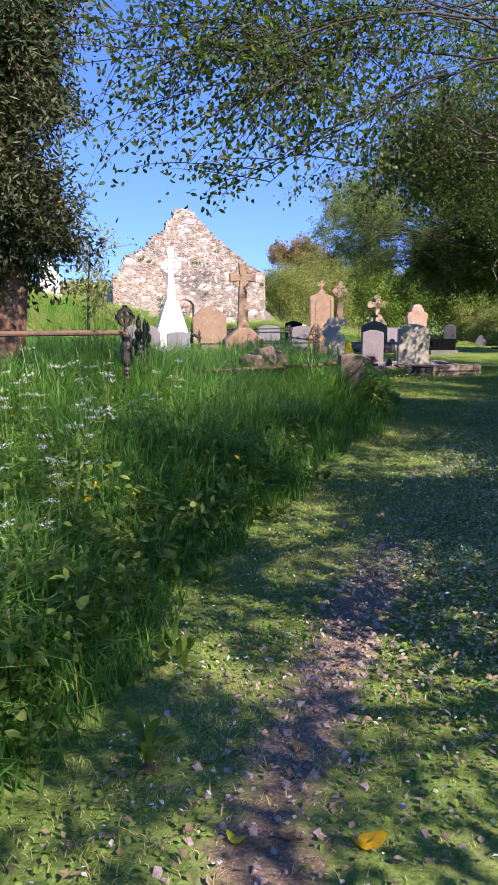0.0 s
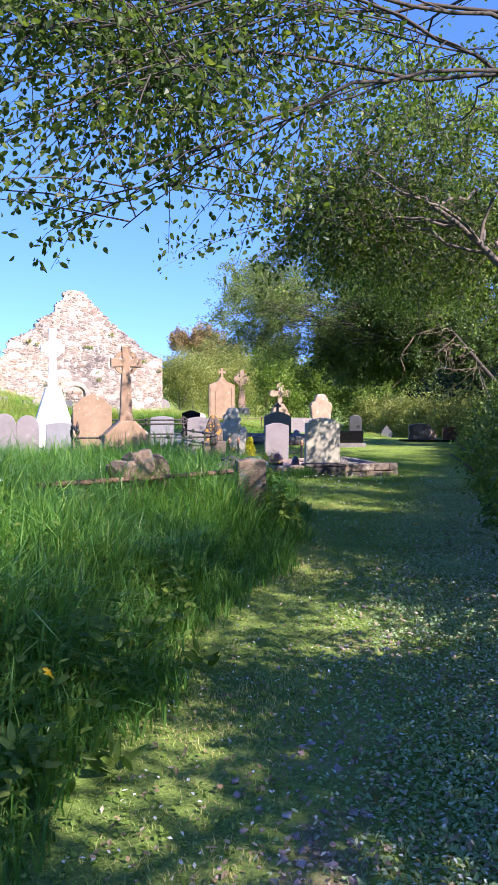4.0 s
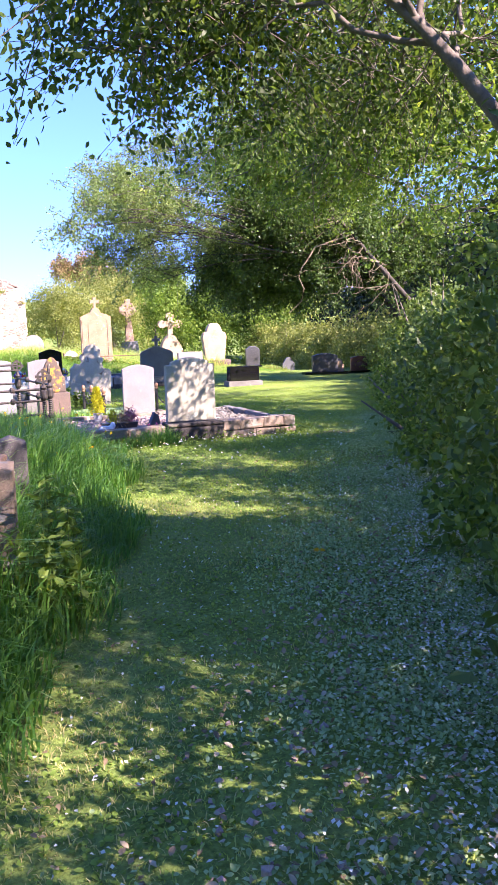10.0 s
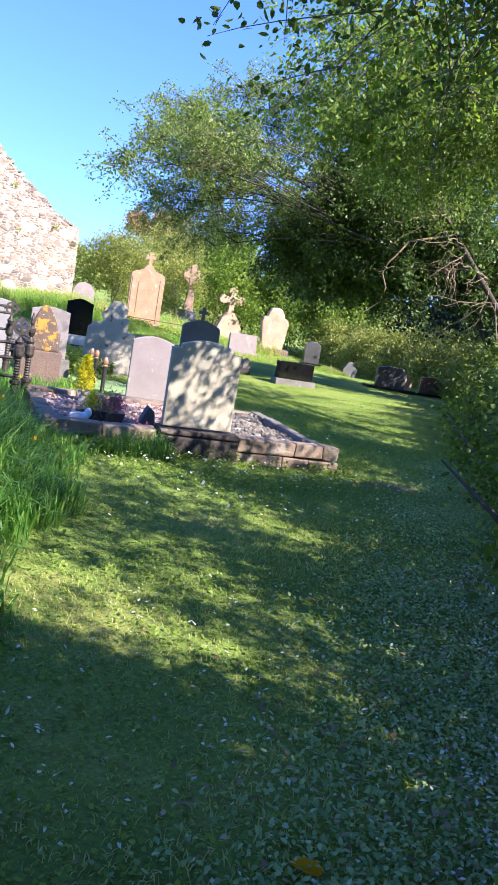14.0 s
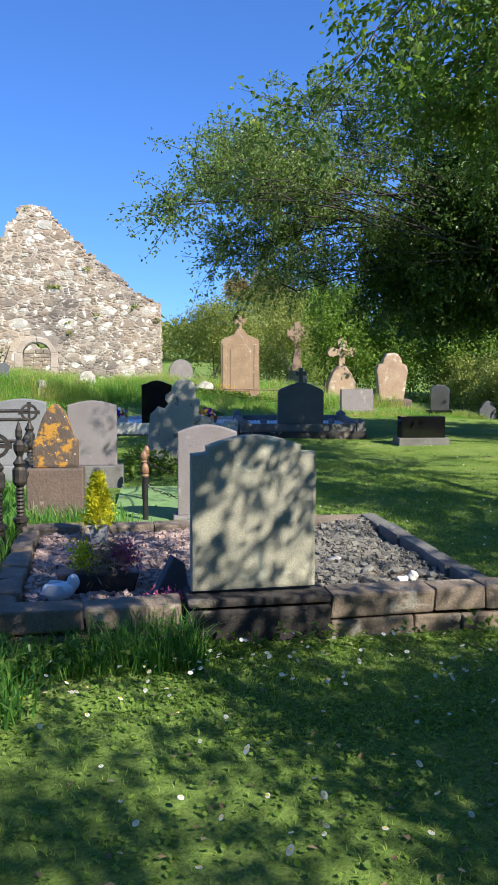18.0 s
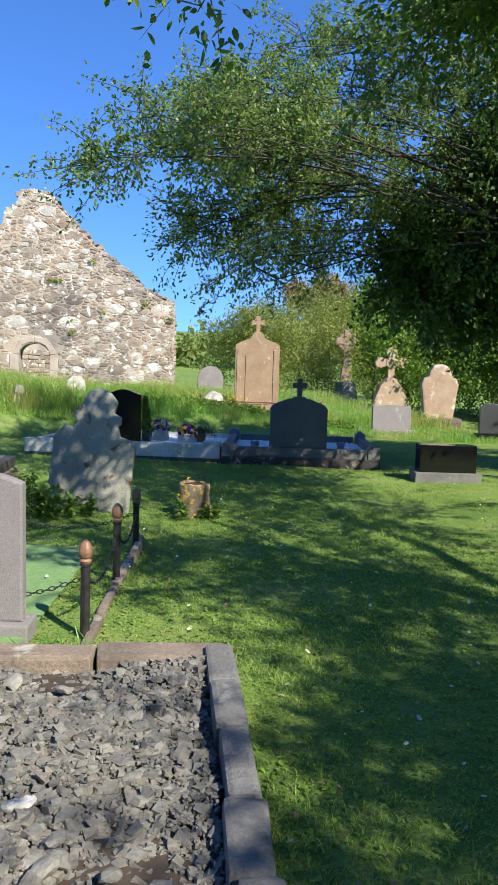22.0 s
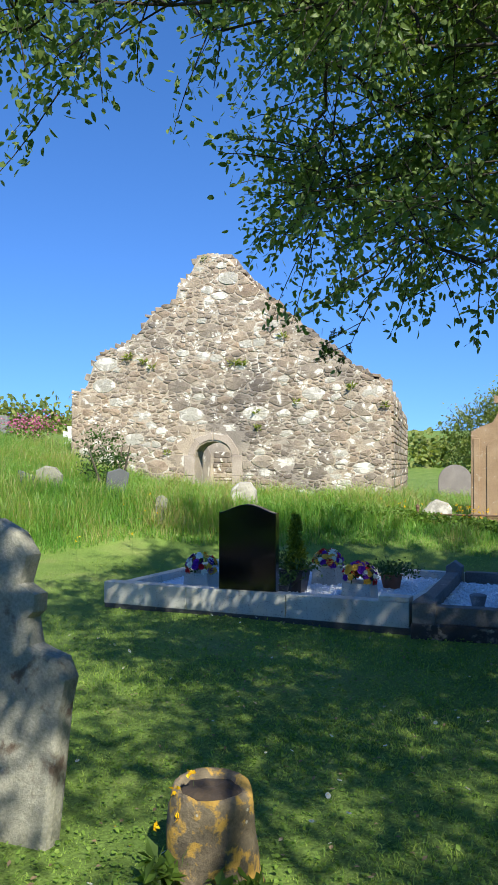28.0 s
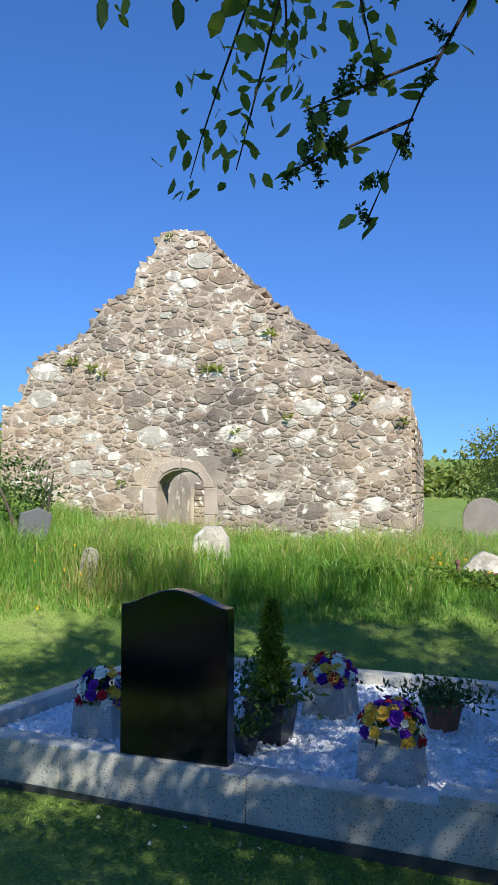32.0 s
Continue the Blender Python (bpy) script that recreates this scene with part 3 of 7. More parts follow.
# ---- ruined chapel ----
CH = -14.0
CHX, CHY = 11.40, 37.86             # outer left corner of the front gable
chapel = thing("ruined_chapel", pose(CHX, CHY, 0, 0, 0, CH), "roofless ruined rubble-stone chapel with lichened gable and arched doorway", "ruin")
GABLE = [(0.0, 3.42), (0.34, 3.5), (0.53, 4.1), (0.66, 4.28), (1.18, 4.48), (1.63, 4.74), (1.79, 5.04), (1.96, 5.24), (2.28, 5.36), (2.5, 5.48), (2.56, 5.8), (2.86, 6.05), (2.95, 6.3), (3.08, 6.46), (3.5, 6.49), (3.77, 6.4), (3.96, 6.18), (4.48, 5.68), (5.0, 5.12), (5.65, 4.62), (6.29, 4.12), (6.68, 3.8), (7.33, 3.54)]
DOOR_L, DOOR_R, DOOR_SPRING, DOOR_TOP = 2.99, 3.84, 1.93, 2.27
door_mid, door_half = (DOOR_L + DOOR_R) / 2, (DOOR_R - DOOR_L) / 2
arch = [(door_mid + door_half * math.cos(a), DOOR_SPRING + (DOOR_TOP - DOOR_SPRING) * math.sin(a)) for a in np.linspace(0, math.pi, 9)]


def gable_top(s):
    return float(np.interp(s, [p[0] for p in GABLE], [p[1] for p in GABLE]))


uneven = []
for (a, za), (b, zb) in zip(GABLE, GABLE[1:]):
    k = max(1, int((b - a) / 0.16))
    for i in range(k):
        uneven.append((a + (b - a) * i / k + rnd.uniform(-0.03, 0.03) * (i > 0), za - 0.05 + (zb - za) * i / k + rnd.uniform(-0.06, 0.05) * (i > 0)))
uneven.append(GABLE[-1])
outline = [(0, -0.2)] + uneven + [(7.33, -0.2), (DOOR_R, -0.2)] + arch + [(DOOR_L, -0.2)]
front = part("wall", slab_bm(outline, 0.66, 0.03, y=0.336), MORTAR, chapel)
for name, x0, x1, top in (("wall", 0.0, 0.7, 3.1), ("wall", 6.63, 7.33, 3.42)):
    tops = [(0.7 + 9.0 * i / 18, top + rnd.uniform(-0.12, 0.1) - 0.9 * max(0, (i - 9) / 9) ** 2) for i in range(19)]
    bm = slab_bm([(0.7, -0.2)] + tops + [(9.7, -0.2)], x1 - x0, 0.03)
    bmesh.ops.rotate(bm, verts=bm.verts, matrix=Matrix.Rotation(radians(90), 3, "Z"))
    bmesh.ops.translate(bm, verts=bm.verts, vec=((x0 + x1) / 2, 0, 0))
    part(name, bm, MORTAR, chapel)
back = [(0, -0.2), (0, 2.9), (1.2, 3.3), (2.2, 3.1), (3.1, 2.2), (4.2, 2.3), (5.4, 3.2), (6.6, 3.3), (7.33, 2.8), (7.33, -0.2)]
part("wall", slab_bm(back, 0.7, 0.03, y=10.0), MORTAR, chapel)
# dressed jambs and arch stones, standing a little proud of the wall
for side, x in ((-1, DOOR_L - 0.12), (1, DOOR_R + 0.12)):
    for z0, z1, w in ((0.4, 1.5, 0.2), (1.51, 1.96, 0.24)):
        part("jamb", box_bm(w, 0.3, z1 - z0, x - 0.5 * side * (0.23 - w), 0.13, z0, 0.015, jitter=0.006), DRESSED, chapel)
for a, b in ((0, 43), (45, 88), (92, 135), (137, 180)):
    inner = [(door_mid + door_half * math.cos(radians(t)), DOOR_SPRING + 0.04 + (DOOR_TOP - DOOR_SPRING) * math.sin(radians(t))) for t in np.linspace(a, b, 4)]
    outer = [(door_mid + (door_half + 0.17 + 0.05 * math.sin(7 * t)) * math.cos(radians(t)), DOOR_SPRING + 0.04 + (DOOR_TOP - DOOR_SPRING + 0.15 + 0.04 * math.sin(5 * t)) * math.sin(radians(t))) for t in np.linspace(b, a, 4)]
    part("arch_stone", slab_bm(inner + outer, 0.3, 0.012, y=0.13), DRESSED, chapel)


# ---- headstones ----
def headstone(x, y, deg, outline, depth, material, label, group="", rx=0.0, ry=0.0, base=None, base_mat=None, sink=0.06, z=None, bevel=0.014, name="headstone"):
    """A slab with an outline in x and z; base: width, depth and height of its plinth."""
    z = gz(x, y) if z is None else z
    ob = thing(name, pose(x, y, z, rx, ry, deg), label, "gravestone", group)
    up = 0.0
    if base:
        part("plinth", box_bm(base[0], base[1], base[2] + sink, 0, 0, -sink, 0.015), base_mat or material, ob)
        up = base[2]
    part("slab", slab_bm([(a, b + up - (0.0 if base else sink) * (b <= 0)) for a, b in outline], depth, bevel), material, ob)
    return ob


def square_top(w, h, curve=0.06, step=0.0, drop=0.05):
    """Straight sides and a low curved top, with small shoulders where step is given."""
    a = w / 2
    top = [(a - step - (2 * (a - step)) * i / 10, h - curve + curve * math.sin(math.pi * i / 10)) for i in range(11)]
    sides = [(a, 0), (a, h - curve - drop)] if step else [(a, 0)]
    if step:
        return [(-a, 0), (a, 0), (a, h - curve - drop), (a - step, h - curve - drop * 0.8)] + top + [(-a + step, h - curve - drop * 0.8), (-a, h - curve - drop)]
    return [(-a, 0)] + sides + top


def round_top(w, h):
    return [(-w / 2, 0), (w / 2, 0)] + arc(0, h - w / 2, w / 2, 0, 180, 14)


def pointed_top(w, h, shoulder):
    a = w / 2
    return [(-a, 0), (a, 0), (a, shoulder)] + [(a * (1 - t) ** 1.0 * 0.82, shoulder + 0.03 + (h - shoulder - 0.03) * math.sin(t * math.pi / 2) ** 0.8) for t in np.linspace(0, 1, 8)] + [(-a * (1 - t) * 0.82, shoulder + 0.03 + (h - shoulder - 0.03) * math.sin(t * math.pi / 2) ** 0.8) for t in np.linspace(0.86, 0, 7)] + [(-a, shoulder)]


def cross_outline(w, h, t, arm_z, flare=1.0, x=0.0, z=0.0):
    """A cross; w over the arms, t thick, arms centred at arm_z."""
    a, k = w / 2, t / 2
    f = k * flare
    return [(x + p, z + q) for p, q in [(-k, 0), (k, 0), (k, arm_z - k), (a, arm_z - f), (a, arm_z + f), (k, arm_z + k), (f, h), (-f, h), (-k, arm_z + k), (-a, arm_z + f), (-a, arm_z - f), (-k, arm_z - k)]]


def ring_bm(r0, r1, depth, cz, bm=None, sides=28):
    bm = bm or bmesh.new()
    loops = []
    for r in (r0, r1):
        for y in (-depth / 2, depth / 2):
            loops.append([bm.verts.new((r * math.cos(2 * math.pi * i / sides), y, cz + r * math.sin(2 * math.pi * i / sides))) for i in range(sides)])
    order = [0, 1, 3, 2]
    for p, q in zip(order, order[1:] + order[:1]):
        for i in range(sides):
            bm.faces.new((loops[p][i], loops[p][(i + 1) % sides], loops[q][(i + 1) % sides], loops[q][i]))
    bmesh.ops.recalc_face_normals(bm, faces=bm.faces)
    return bm


# plot with two gravel beds, low stone wall round it
PL = -15.0
PLOT = pose(10.02, 15.21, 0, 0, 0, PL)      # front left corner; x along the front, y to the back
PLW, PLD = 3.17, 2.62


def plot_xy(u, v):
    p = PLOT @ Vector((u, v, 0))
    return p.x, p.y


plot = thing("kerbed_grave_plot", PLOT, "low weathered stone kerb round a double grave plot of gravel", "grave")
split = 1.15
segments = []
for z, h, runs in ((0.3, 0.14, (0.02, 0.56, 0.55)), (0.15, 0.14, (0.02, 0.38, 0.74)), (0.3, 0.15, (split + 0.845, 0.64, 0.33, 0.2)), (0.15, 0.14, (split + 0.845, 0.52, 0.3, 0.35))):
    at = runs[0]
    for w in runs[1:]:
        segments.append(("kerb_block", at, 0.0, w - 0.01, 0.2, z, h, KERBSTONE))
        at += w
segments.append(("plinth_block", split - 0.005, -0.04, 0.84, 0.3, 0.12, 0.27, DARKKERB))
segments.append(("plinth_cap", split, -0.03, 0.83, 0.3, 0.4, 0.06, DARKKERB))
for name, u, v, w, d, z, h, m in segments:
    part(name, box_bm(w, d, h - 0.008, u + w / 2, v + d / 2 + rnd.uniform(-0.012, 0.012), z, 0.016, jitter=0.008), m, plot)
at = 0.22
for w in (0.5, 0.42, 0.54, 0.46, 0.48):
    part("kerb_block", box_bm(0.14, w - 0.01, 0.3, PLW - 0.07, at + w / 2, 0.1, 0.025, jitter=0.014), GREYKERB, plot)
    at += w
at = 0.21
for w in (0.35, 0.4, 0.3, 0.46, 0.4, 0.36):
    part("kerb_block", box_bm(0.17, w - 0.02, 0.28, 0.09, at + w / 2, 0.1, 0.025, jitter=0.02), KERBSTONE, plot)
    at += w
at = 0.02
for w in (0.62, 0.5, 0.66, 0.68, 0.66):
    part("kerb_block", box_bm(w - 0.012, 0.2, 0.3, at + w / 2, PLD - 0.02, 0.08, 0.022, jitter=0.014), KERBSTONE, plot)
    at += w
part("bed", box_bm(PLW - 0.24, PLD - 0.3, 0.22, PLW / 2, PLD / 2, 0.08, 0), SOIL, plot)
bed = lambda n, u0, u1, v0, v1: np.array([plot_xy(u, v) for u, v in zip(RNG.uniform(u0, u1, n), RNG.uniform(v0, v1, n))])
xy = bed(6000, 0.2, 1.86, 0.24, PLD - 0.14)
pink = scatter_rocks("pink_gravel_bed", np.c_[xy, 0.305 + RNG.uniform(-0.01, 0.025, len(xy))], RNG.uniform(0.02, 0.05, len(xy)), PINKGRAVEL)
tagged(pink, "loose pink gravel filling half of the grave plot", "gravel", kind="stuff")
xy = bed(17000, 1.88, PLW - 0.15, 0.24, PLD - 0.14)
heap = 0.31 + 0.045 * np.sin(xy[:, 0] * 5) * np.sin(xy[:, 1] * 4) + RNG.uniform(-0.02, 0.03, len(xy))
grey = scatter_rocks("grey_rubble_bed", np.c_[xy, heap], 0.016 + 0.036 * RNG.uniform(0, 1, len(xy)) ** 4, ROCKS, squash=0.6)
tagged(grey, "loose grey broken stones filling half of the grave plot", "gravel", kind="stuff")

for k in range(46):
    u, v = rnd.uniform(1.95, PLW - 0.24), rnd.uniform(0.3, PLD - 0.25)
    x, y = plot_xy(u, v)
    size = rnd.uniform(0.05, 0.1)
    bm = bmesh.new()
    bmesh.ops.create_icosphere(bm, subdivisions=2, radius=0.5)
    for vert in bm.verts:
        vert.co = Vector((vert.co.x * size * 1.3, vert.co.y * size, vert.co.z * size * 0.55)) * (1 + 0.45 * noise.noise(vert.co * 2.2 + Vector((k, 0, 0))))
    st = part("loose_stone", bm, PALE_RUBBLE if k % 7 == 0 else ROCKS)
    st.matrix_world = pose(x, y, 0.335 + size * 0.12, rnd.uniform(-25, 25), rnd.uniform(-25, 25), rnd.uniform(0, 360))
    tagged(st, "pale rounded stone lying on the grave rubble" if k % 7 == 0 else "grey broken stone lying on the grave rubble", "stone", "loose stones on the grave plot")
x, y = plot_xy(1.55, 0.14)
headstone(x, y, -14, square_top(0.735, 0.9, 0.06, 0.09, 0.045), 0.1, GREY_STONE, "plain grey-green granite headstone with a low shouldered top", z=0.47, sink=0.0, bevel=0.02)
headstone(12.55, 18.02, -20, square_top(0.57, 0.88, 0.07), 0.09, PINKISH, "plain pinkish grey headstone with a low curved top", base=(0.66, 0.22, 0.1), rx=2)
headstone(11.25, 18.75, -18, pointed_top(0.44, 0.62, 0.26), 0.13, ORANGE, "small pointed headstone crusted with orange lichen", base=(0.54, 0.34, 0.56), base_mat=PLINTHY, bevel=0.025)
headstone(11.52, 22.0, -20, square_top(0.64, 0.9, 0.05), 0.09, PALE_GREY, "plain pale grey headstone on a pale plinth", base=(0.74, 0.3, 0.28))
headstone(12.32, 21.4, -20, square_top(0.64, 0.86, 0.06, 0.0), 0.1, PINKISH, "grey headstone on a stepped plinth before a kerbed grave", base=(0.8, 0.3, 0.3), base_mat=GREYKERB)

# weathered stone of scrolled outline, leaning, by the chained plot
headstone(13.93, 22.45, -22, [(-0.4, 0.13), (0.1, 0.03), (0.12, -0.05), (0.44, -0.05), (0.47, 0.61), (0.49, 0.73), (0.44, 0.82), (0.36, 0.84), (0.3, 0.86), (0.27, 0.97), (0.3, 1.0), (0.3, 1.08), (0.22, 1.12), (0.25, 1.25), (0.17, 1.35), (0.05, 1.4), (-0.07, 1.36), (-0.13, 1.28), (-0.15, 1.2), (-0.23, 1.14), (-0.24, 1.07), (-0.19, 1.0), (-0.24, 0.93), (-0.34, 0.96), (-0.39, 0.9), (-0.46, 0.83), (-0.46, 0.71), (-0.49, 0.29)], 0.12, WEATHERED, "tall weathered grey headstone with scrolled shoulders and brown stains, leaning", rx=-3, ry=2, bevel=0.03, name="scrolled_headstone")

# black headstone and its white gravel grave
WG = -26.0
WHITE = pose(13.68, 28.02, 0, 0, 0, WG)


def white_xy(u, v):
    p = WHITE @ Vector((u, v, 0))
    return p.x, p.y


white = thing("white_kerbed_grave", WHITE, "white speckled granite kerb round a grave of white chippings", "grave")
WW, WD = 3.5, 2.75
for u, w in ((0.0, 1.05), (1.055, 1.15), (2.21, 1.27)):
    part("kerb", box_bm(w, 0.17, 0.24, u + w / 2, 0.085, 0.2, 0.008), SPECKLED, white)
# footing in a darker granite than the kerb above it
part("footing", box_bm(WW, 0.2, 0.2, WW / 2, 0.11, 0.0, 0.01, jitter=0.006), DARKGRANITE, white, "dark grey footing under the kerb")
part("end_block", box_bm(0.3, 0.174, 0.05, WW - 0.17, 0.085, 0.442, 0.006), SPECKLED, white)
for u in (0.08, WW - 0.08):
    part("kerb", box_bm(0.14, WD - 0.18, 0.3, u, 0.18 + (WD - 0.18) / 2, 0.1, 0.008), SPECKLED, white)
part("kerb", box_bm(WW, 0.14, 0.3, WW / 2, WD + 0.08, 0.1, 0.008), SPECKLED, white)
part("bed", box_bm(WW - 0.3, WD - 0.2, 0.25, WW / 2, WD / 2 + 0.1, 0.05, 0), CHIPS, white)
p = np.array([white_xy(u, v) for u, v in zip(RNG.uniform(0.16, WW - 0.16, 9000), RNG.uniform(0.18, WD, 9000))])
chips = scatter_rocks("white_chippings", np.c_[p, 0.305 + RNG.uniform(-0.006, 0.012, len(p))], RNG.uniform(0.012, 0.03, len(p)), CHIPS)
tagged(chips, "white marble chippings inside the granite kerb", "gravel", kind="stuff")
x, y = white_xy(1.75, 0.1)
a, h = 0.32, 0.9
wave = [(a, 0), (a, h - 0.09)] + [(a - 2 * a * t, h - 0.09 + 0.09 * math.sin(math.pi * t) ** 1.6) for t in np.linspace(0.06, 0.94, 13)] + [(-a, h - 0.09), (-a, 0)]
headstone(x, y, WG + 3, wave[::-1], 0.1, BLACK, "polished black granite headstone with a wavy top on a white kerb", z=0.442, sink=0.0, bevel=0.006)

# dark grey headstone with a cross finial and its kerb
x0, y0 = white_xy(WW + 0.02, -0.06)
GREYM = pose(x0, y0, 0, 0, 0, -22)
greyg = thing("grey_kerbed_grave", GREYM, "dark grey stone kerb and step round a grave of white chippings", "grave")
GW, GD = 2.7, 2.6
part("step", box_bm(GW, 0.34, 0.27, GW / 2, 0.1, 0.0, 0.015, jitter=0.006), DARKKERB, greyg)
for w, u in ((0.22, 0.11), (0.2, GW - 0.1)):
    bm = box_bm(w, w, 0.36, u, 0.1, 0.1, 0.008)
    cap = [bm.verts.new((u + i * w / 2, 0.1 + j * w / 2, 0.462)) for i, j in ((-1, -1), (1, -1), (1, 1), (-1, 1))]
    apex = bm.verts.new((u, 0.1, 0.54))
    for i in range(4):
        bm.faces.new((cap[i], cap[(i + 1) % 4], apex))
    part("post", bm, GREYKERB, greyg)
part("kerb", box_bm(GW - 0.42, 0.16, 0.16, GW / 2, 0.1, 0.27, 0.008), GREYKERB, greyg)
for u in (0.08, GW - 0.08):
    part("kerb", box_bm(0.14, GD - 0.24, 0.34, u, 0.22 + (GD - 0.24) / 2, 0.1, 0.008), GREYKERB, greyg)
    part("post", slab_bm([(u - 0.1, 0.1), (u + 0.1, 0.1), (u + 0.1, 0.5), (u, 0.57), (u - 0.1, 0.5)], 0.2, 0.01, y=GD + 0.08), PALE_GREY, greyg)
part("kerb", box_bm(GW - 0.42, 0.14, 0.34, GW / 2, GD + 0.08, 0.1, 0.008), GREYKERB, greyg)
part("bed", box_bm(GW - 0.3, GD - 0.2, 0.25, GW / 2, GD / 2 + 0.12, 0.05, 0), CHIPS, greyg)
p = np.array([(GREYM @ Vector((u, v, 0)))[:2] for u, v in zip(RNG.uniform(0.16, GW - 0.16, 4000), RNG.uniform(0.2, GD, 4000))])
tagged(scatter_rocks("white_chippings", np.c_[p, 0.305 + RNG.uniform(-0.006, 0.012, len(p))], RNG.uniform(0.014, 0.035, len(p)), CHIPS), "white chippings inside the grey kerb", "gravel", kind="stuff")
p = GREYM @ Vector((1.3, 0.12, 0))
ob = headstone(p.x, p.y, -20, [(-0.49, 0), (0.49, 0), (0.49, 0.68), (0.44, 0.74), (0.32, 0.79), (0.17, 0.85), (-0.17, 0.85), (-0.32, 0.79), (-0.44, 0.74), (-0.49, 0.68)], 0.13, SLATE, "dark slate grey headstone with a small cross finial", z=0.43, sink=0.0)
part("finial", slab_bm([(-0.13, 0.84), (0.13, 0.84), (0.1, 0.88), (-0.1, 0.88)], 0.12, 0.008), SLATE, ob)
part("cross", slab_bm(cross_outline(0.24, 0.32, 0.085, 0.2, 1.1, 0, 0.87), 0.08, 0.008), SLATE, ob)

# tall brown stone with cross finial
ob = headstone(19.95, 33.15, -18, [(-0.57, 0), (0.57, 0), (0.57, 1.62), (0.42, 1.7), (0.2, 1.78), (0.1, 1.95), (-0.1, 1.95), (-0.2, 1.78), (-0.42, 1.7), (-0.57, 1.62)], 0.2, BROWN, "tall brown sandstone headstone with white lichen and a cross finial", base=(1.34, 0.5, 0.24), base_mat=REDCROSS)
part("cross", slab_bm(cross_outline(0.34, 0.42, 0.1, 0.26, 1.5, 0, 2.17), 0.1, 0.01), BROWN, ob)
part("panel", slab_bm([(-0.3, 0.34), (0.3, 0.34), (0.3, 1.6), (0.15, 1.74), (-0.15, 1.74), (-0.3, 1.6)], 0.03, 0.008, y=-0.105), BROWN, ob)
for side in (-1, 1):
    part("pilaster", slab_bm([(side * 0.47 - 0.055, 0.3), (side * 0.47 + 0.055, 0.3), (side * 0.47 + 0.055, 1.74), (side * 0.47 - 0.055, 1.74)], 0.035, 0.008, y=-0.105), BROWN, ob)
bz = gz(18.65, 32.8)
headstone(18.65, 32.8, -12, [(-0.27, 0), (0.27, 0), (0.26, 1.02 - bz), (0.2, 1.1 - bz), (0.0, 1.17 - bz), (-0.12, 1.1 - bz), (-0.26, 0.94 - bz)], 0.16, PALE_RUBBLE, "small broken stone with pale lichened edges in the grass", sink=0.08, bevel=0.035, name="broken_headstone")
rail = thing("iron_pipe_rail", pose(18.2, 32.6, 0), "thin rusty iron rail before the tall brown headstone", "railing")
tubes("rail", [([(0.05, -0.12, 0.93), (1.5, -0.4, 0.915), (3.0, -0.75, 0.9)], [0.016] * 3)], RUST, rail, 8)
for u, v, t in ((0.05, -0.12, 1.1), (3.0, -0.75, 0.98)):
    part("post", lathe_bm([(0.024, gz(18.2 + u, 32.6 + v) - 0.1), (0.022, t - 0.08), (0.034, t - 0.05), (0.03, t - 0.02), (0.004, t)], 10, x=u, y=v), RUST, rail)
headstone(21.6, 42.4, -12, round_top(0.95, 1.2), 0.14, PINKISH, "old round-topped grey headstone in long grass", sink=0.2)
headstone(15.33, 33.3, -10, [(-0.2, 0), (0.19, 0), (0.25, 0.3), (0.23, 0.52), (0.12, 0.66), (-0.06, 0.66), (-0.2, 0.54), (-0.25, 0.32)], 0.3, PALE_RUBBLE, "rounded pale boulder grave marker standing in long grass", sink=0.1, bevel=0.09, name="boulder_marker")

# red-brown ringed cross, far
ob = thing("ringed_cross", on_ground(29.2, 46.4, -20), "tall red-brown sandstone ringed cross on a grey plinth", "gravestone")
part("plinth", slab_bm([(-0.55, -0.1), (0.55, -0.1), (0.42, 0.95), (-0.42, 0.95)], 0.8, 0.02), PALE_GREY, ob)
part("cross", slab_bm([(-0.26, 0.94), (0.26, 0.94)] + cross_outline(0.98, 1.32, 0.26, 0.75, 1.25, 0, 2.0)[2:] + [(-0.15, 2.0)], 0.24, 0.02), REDCROSS, ob)
part("ring", ring_bm(0.28, 0.42, 0.18, 2.75), REDCROSS, ob)
# cross on a rough mound of stone
ob = thing("rock_cross", on_ground(28.1, 40.5, -18), "pink sandstone cross on a rough rock-shaped base", "gravestone")
part("base", slab_bm([(-0.66, -0.1), (0.66, -0.1), (0.62, 0.5), (0.42, 0.9), (0.18, 1.25), (-0.18, 1.25), (-0.42, 0.95), (-0.6, 0.5)], 0.5, 0.08), PINKSTONE, ob)
part("cross", slab_bm(cross_outline(0.96, 1.05, 0.26, 0.62, 1.4, 0, 1.2), 0.24, 0.04), PINKSTONE, ob)
for a, b in ((-0.42, 1.82), (0.42, 1.82), (0.0, 2.2), (0.0, 1.82)):
    bm = lathe_bm([(0.02, -0.15), (0.19, -0.14), (0.2, 0.14), (0.02, 0.15)], 14)
    bmesh.ops.rotate(bm, verts=bm.verts, matrix=Matrix.Rotation(radians(90), 3, "X"))
    bmesh.ops.translate(bm, verts=bm.verts, vec=(a, 0, b))
    part("boss", bm, PINKSTONE, ob)
